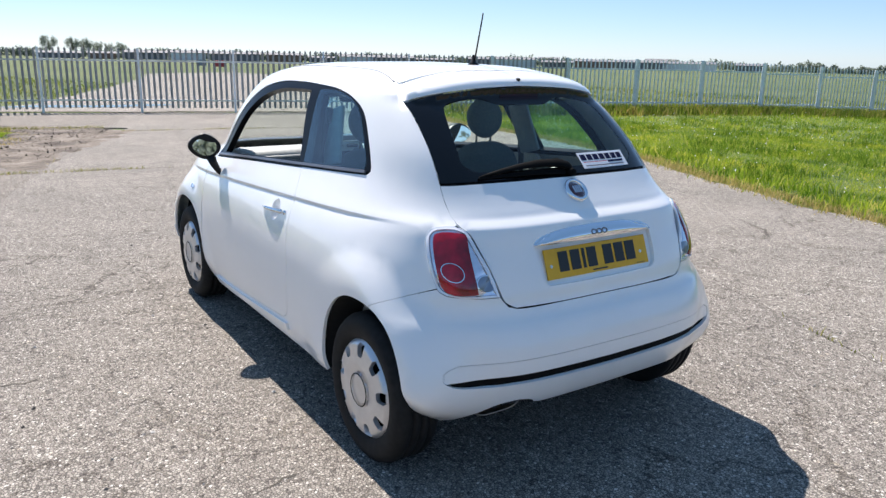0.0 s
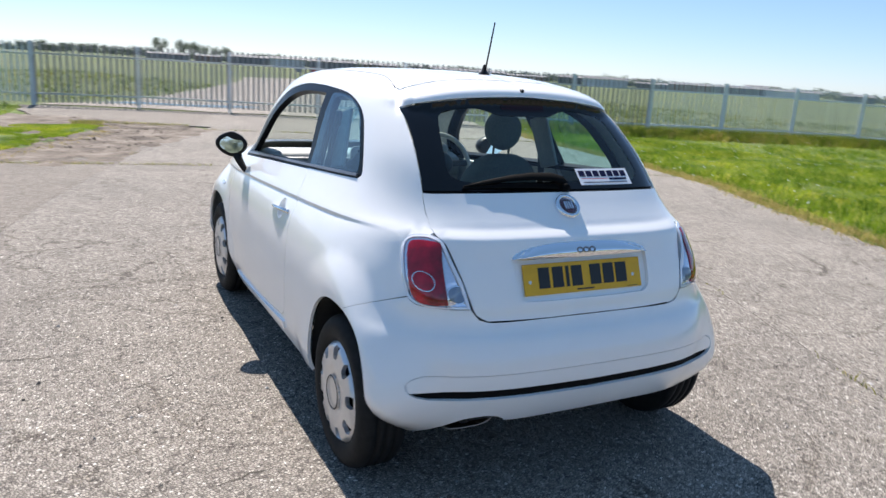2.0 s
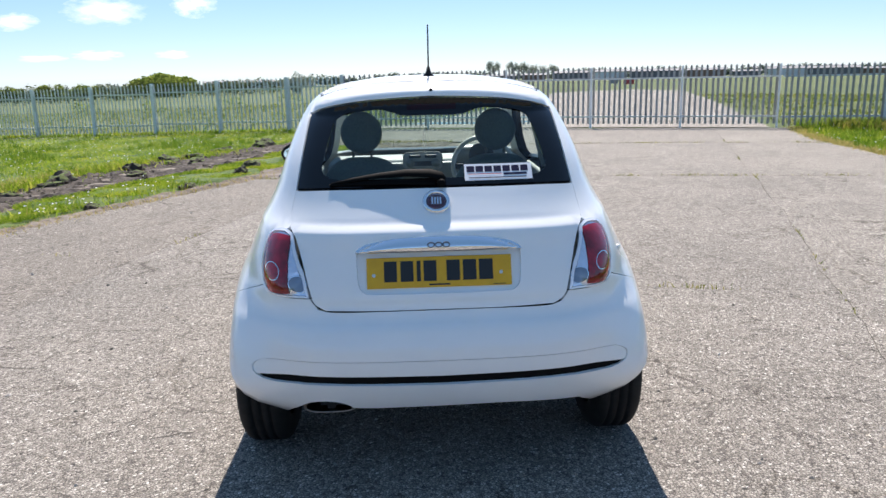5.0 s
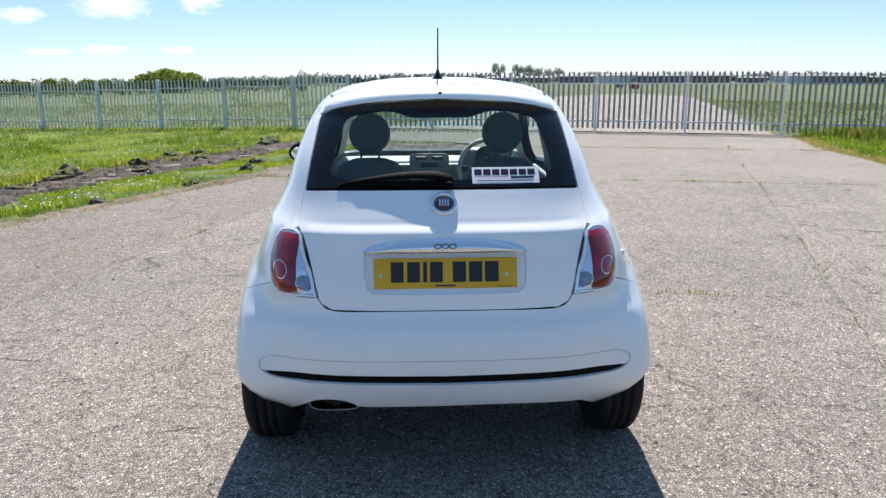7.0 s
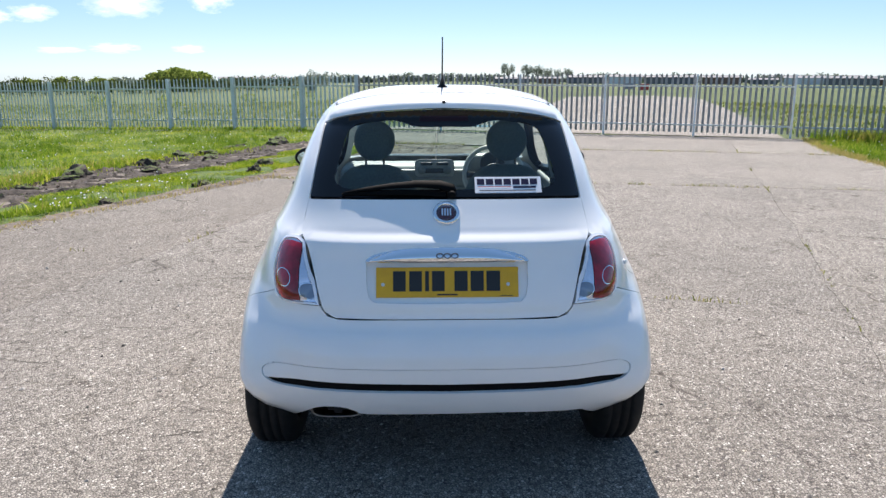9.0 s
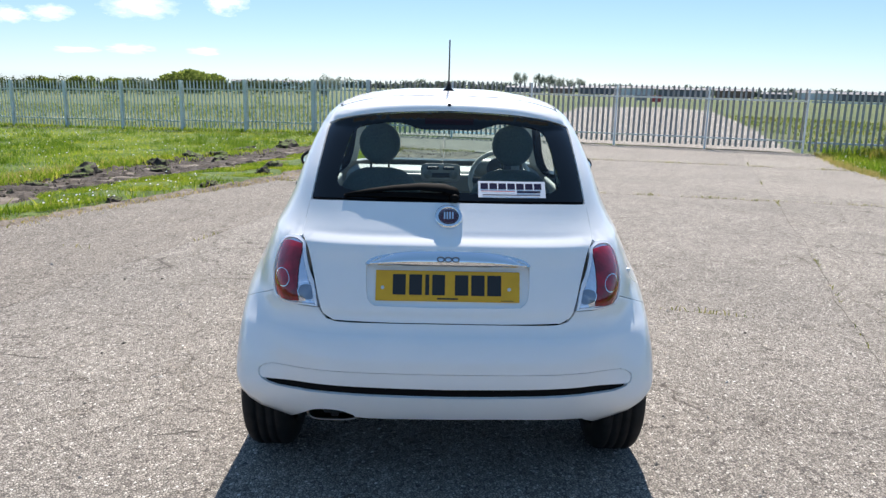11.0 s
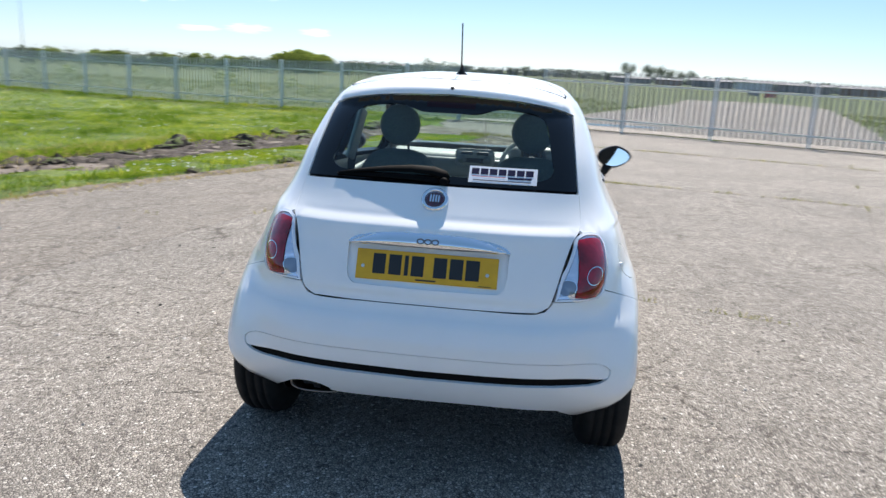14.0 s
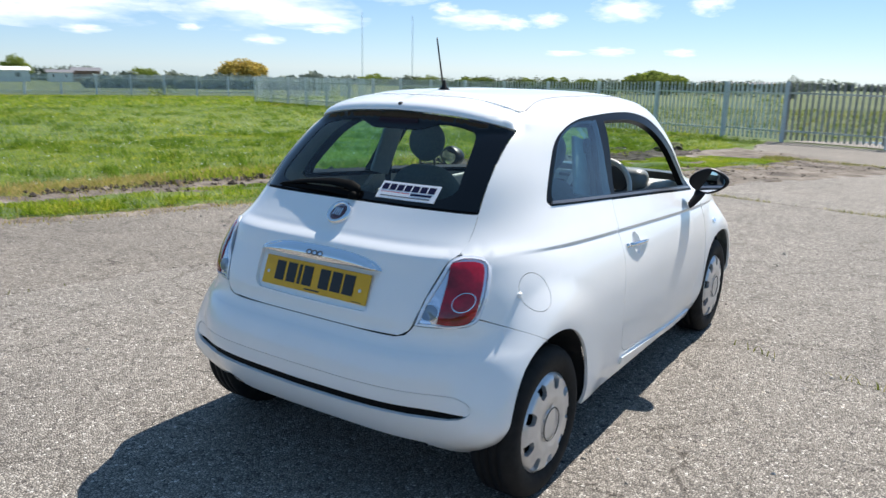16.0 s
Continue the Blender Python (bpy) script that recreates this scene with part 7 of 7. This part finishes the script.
for b in np.arange(-60, -3, 0.5):
    if noise.noise((b * 0.5, 8.0, 0.0)) > 0.12:
        d = 70 + 25 * noise.noise((b * 0.3, 1.0, 2.0))
        x, y = bearing(b, d)
        spots.append(((x, y, float(ground_z(x, y)) + 0.3), (0.7, 0.7, 0.55)))
v, f = clump_mesh(spots, 402, 60, 0.10)
tagged(mesh_object("scrub", v, f, leaf), "low scrub dotted over the far field", "scrub", kind="stuff")


def hut(label, b, d, size, wall, roof_m, seed, windows=True):
    w, dp, h = size
    x, y = bearing(b, d)
    holder = tagged(new("building"), label, "building", "far buildings")
    holder.matrix_basis = pose(x, y, float(ground_z(x, y)) - 0.02, 0, 0, -b)
    part("wall", box_bm((w, dp, h), (0, 0, h / 2)), wall, holder)
    bm = bmesh.new()
    pts = [(-w / 2 - 0.3, -dp / 2 - 0.3, h), (w / 2 + 0.3, -dp / 2 - 0.3, h), (w / 2 + 0.3, dp / 2 + 0.3, h), (-w / 2 - 0.3, dp / 2 + 0.3, h), (-w / 2 - 0.3, 0, h * 1.3), (w / 2 + 0.3, 0, h * 1.3)]
    vs = [bm.verts.new(p) for p in pts]
    for q in ((0, 1, 5, 4), (3, 4, 5, 2), (0, 4, 3), (1, 2, 5), (0, 3, 2, 1)):
        bm.faces.new([vs[i] for i in q])
    part("roof", bm, roof_m, holder)
    for k in range(max(2, int(w / 4)) if windows else 0):
        part("window", box_bm((w / 10, 0.08, h * 0.35), (-w / 2 + (k + 0.5) * w / max(2, int(w / 4)), -dp / 2 - 0.03, h * 0.6)), cabin_dark, holder)


hut("long low white building across the field", -63.2, 200, (9, 6, 2.6), far_white, far_white, 1)
hut("low white building across the field", -60.1, 205, (5.5, 5, 2.2), far_white, far_roof, 2)
hut("low brick house across the field", -58.5, 210, (6.5, 6, 2.7), far_brick, far_roof, 3)
hut("distant low shed on the horizon", 17.5, 420, (38, 10, 2.6), far_brick, far_roof, 4)
hut("distant low shed on the horizon", 27.0, 440, (46, 10, 2.8), far_roof, far_roof, 5)
hut("distant white house on the horizon", 49.0, 430, (16, 9, 3.4), far_white, far_roof, 6)
hut("distant white house on the horizon", 41.0, 440, (12, 9, 3.2), far_white, far_roof, 7)
hut("distant long white shed on the horizon", -12.5, 300, (26, 8, 2.4), far_white, far_roof, 8)
r = np.random.default_rng(470)
b = 6.5
for k in range(17):
    w = r.uniform(7, 17)
    hut("distant low building behind the field", b, 262 + r.uniform(-8, 10), (w, 8, r.uniform(1.5, 2.4)), (far_roof, far_brick, far_roof, far_white)[k % 4], far_roof, 20 + k, False)
    b += math.degrees(w / 262) / 2 + r.uniform(0.9, 2.6)
for b, d, h in ((-39.6, 290, 26), (-35.9, 300, 26)):
    x, y = bearing(b, d)
    mast = tagged(part("radio_mast", tube([(0, 0, 0), (0, 0, h * 0.5), (0, 0, h)], [0.16, 0.12, 0.07], 6), galvanised), "tall thin grey radio mast", "mast", "masts")
    mast.location = (x, y, float(ground_z(x, y)) - 0.05)
for b, d, mat, w, label in ((16.05, 95, sign_red, 1.25, "red warning board on two legs"), (15.0, 108, sign_grey, 1.1, "grey-blue board on two legs")):
    x, y = bearing(b, d)
    sign = tagged(new("sign_board"), label, "sign", "boards behind the gate")
    sign.matrix_basis = pose(x, y, float(ground_z(x, y)) - 0.02, 0, 0, -b)
    part("board", box_bm((w, 0.04, 0.75), (0, 0, 0.75), 0.01), mat, sign)
    for sx in (-0.4, 0.4):
        part("leg", box_bm((0.06, 0.06, 0.8), (sx * w, 0.06, 0.4)), galvanised, sign)

# small fair-weather clouds, kilometres away
def cloud(b, el, dist, wide, high, seed):
    """A soft flat cloud sheet, seen edge on from the ground far below."""
    x, y = bearing(b, dist)
    z = dist * math.tan(radians(el))
    bm = bmesh.new()
    bmesh.ops.create_circle(bm, cap_ends=True, segments=32, radius=1.0)
    bmesh.ops.rotate(bm, matrix=Matrix.Rotation(radians(90), 3, "X"), verts=bm.verts)
    ob = tagged(part("cloud", bm, cloud_glow), "small soft white fair-weather cloud in the sky", "cloud", "clouds", "structure")
    ob.matrix_basis = pose(x, y, z, 0, 0, -b) @ Matrix.Diagonal((wide * 0.80, 1.0, high * 0.85, 1))
    ob.visible_shadow = False


for k, (b, el, w, h) in enumerate(((-20.8, 4.4, 165, 54), (-26.4, 3.7, 92, 34), (-28.8, 3.4, 80, 30), (-15.1, 4.9, 92, 52), (-21.6, 1.55, 100, 20), (-16.8, 1.55, 74, 18), (-25.1, 1.4, 96, 13), (-60.3, 3.7, 450, 84), (-47.2, 4.1, 420, 92), (-43.2, 3.4, 230, 44), (-58.7, 2.25, 98, 20), (-52.0, 2.6, 56, 16), (-46.9, 1.9, 90, 22), (-42.4, 2.7, 98, 20), (-31.5, 3.65, 190, 42), (-33.8, 4.4, 70, 28), (-66.5, 4.3, 330, 70), (-37.4, 5.6, 210, 60))):
    cloud(b, el, 2600, w, h, 500 + k)
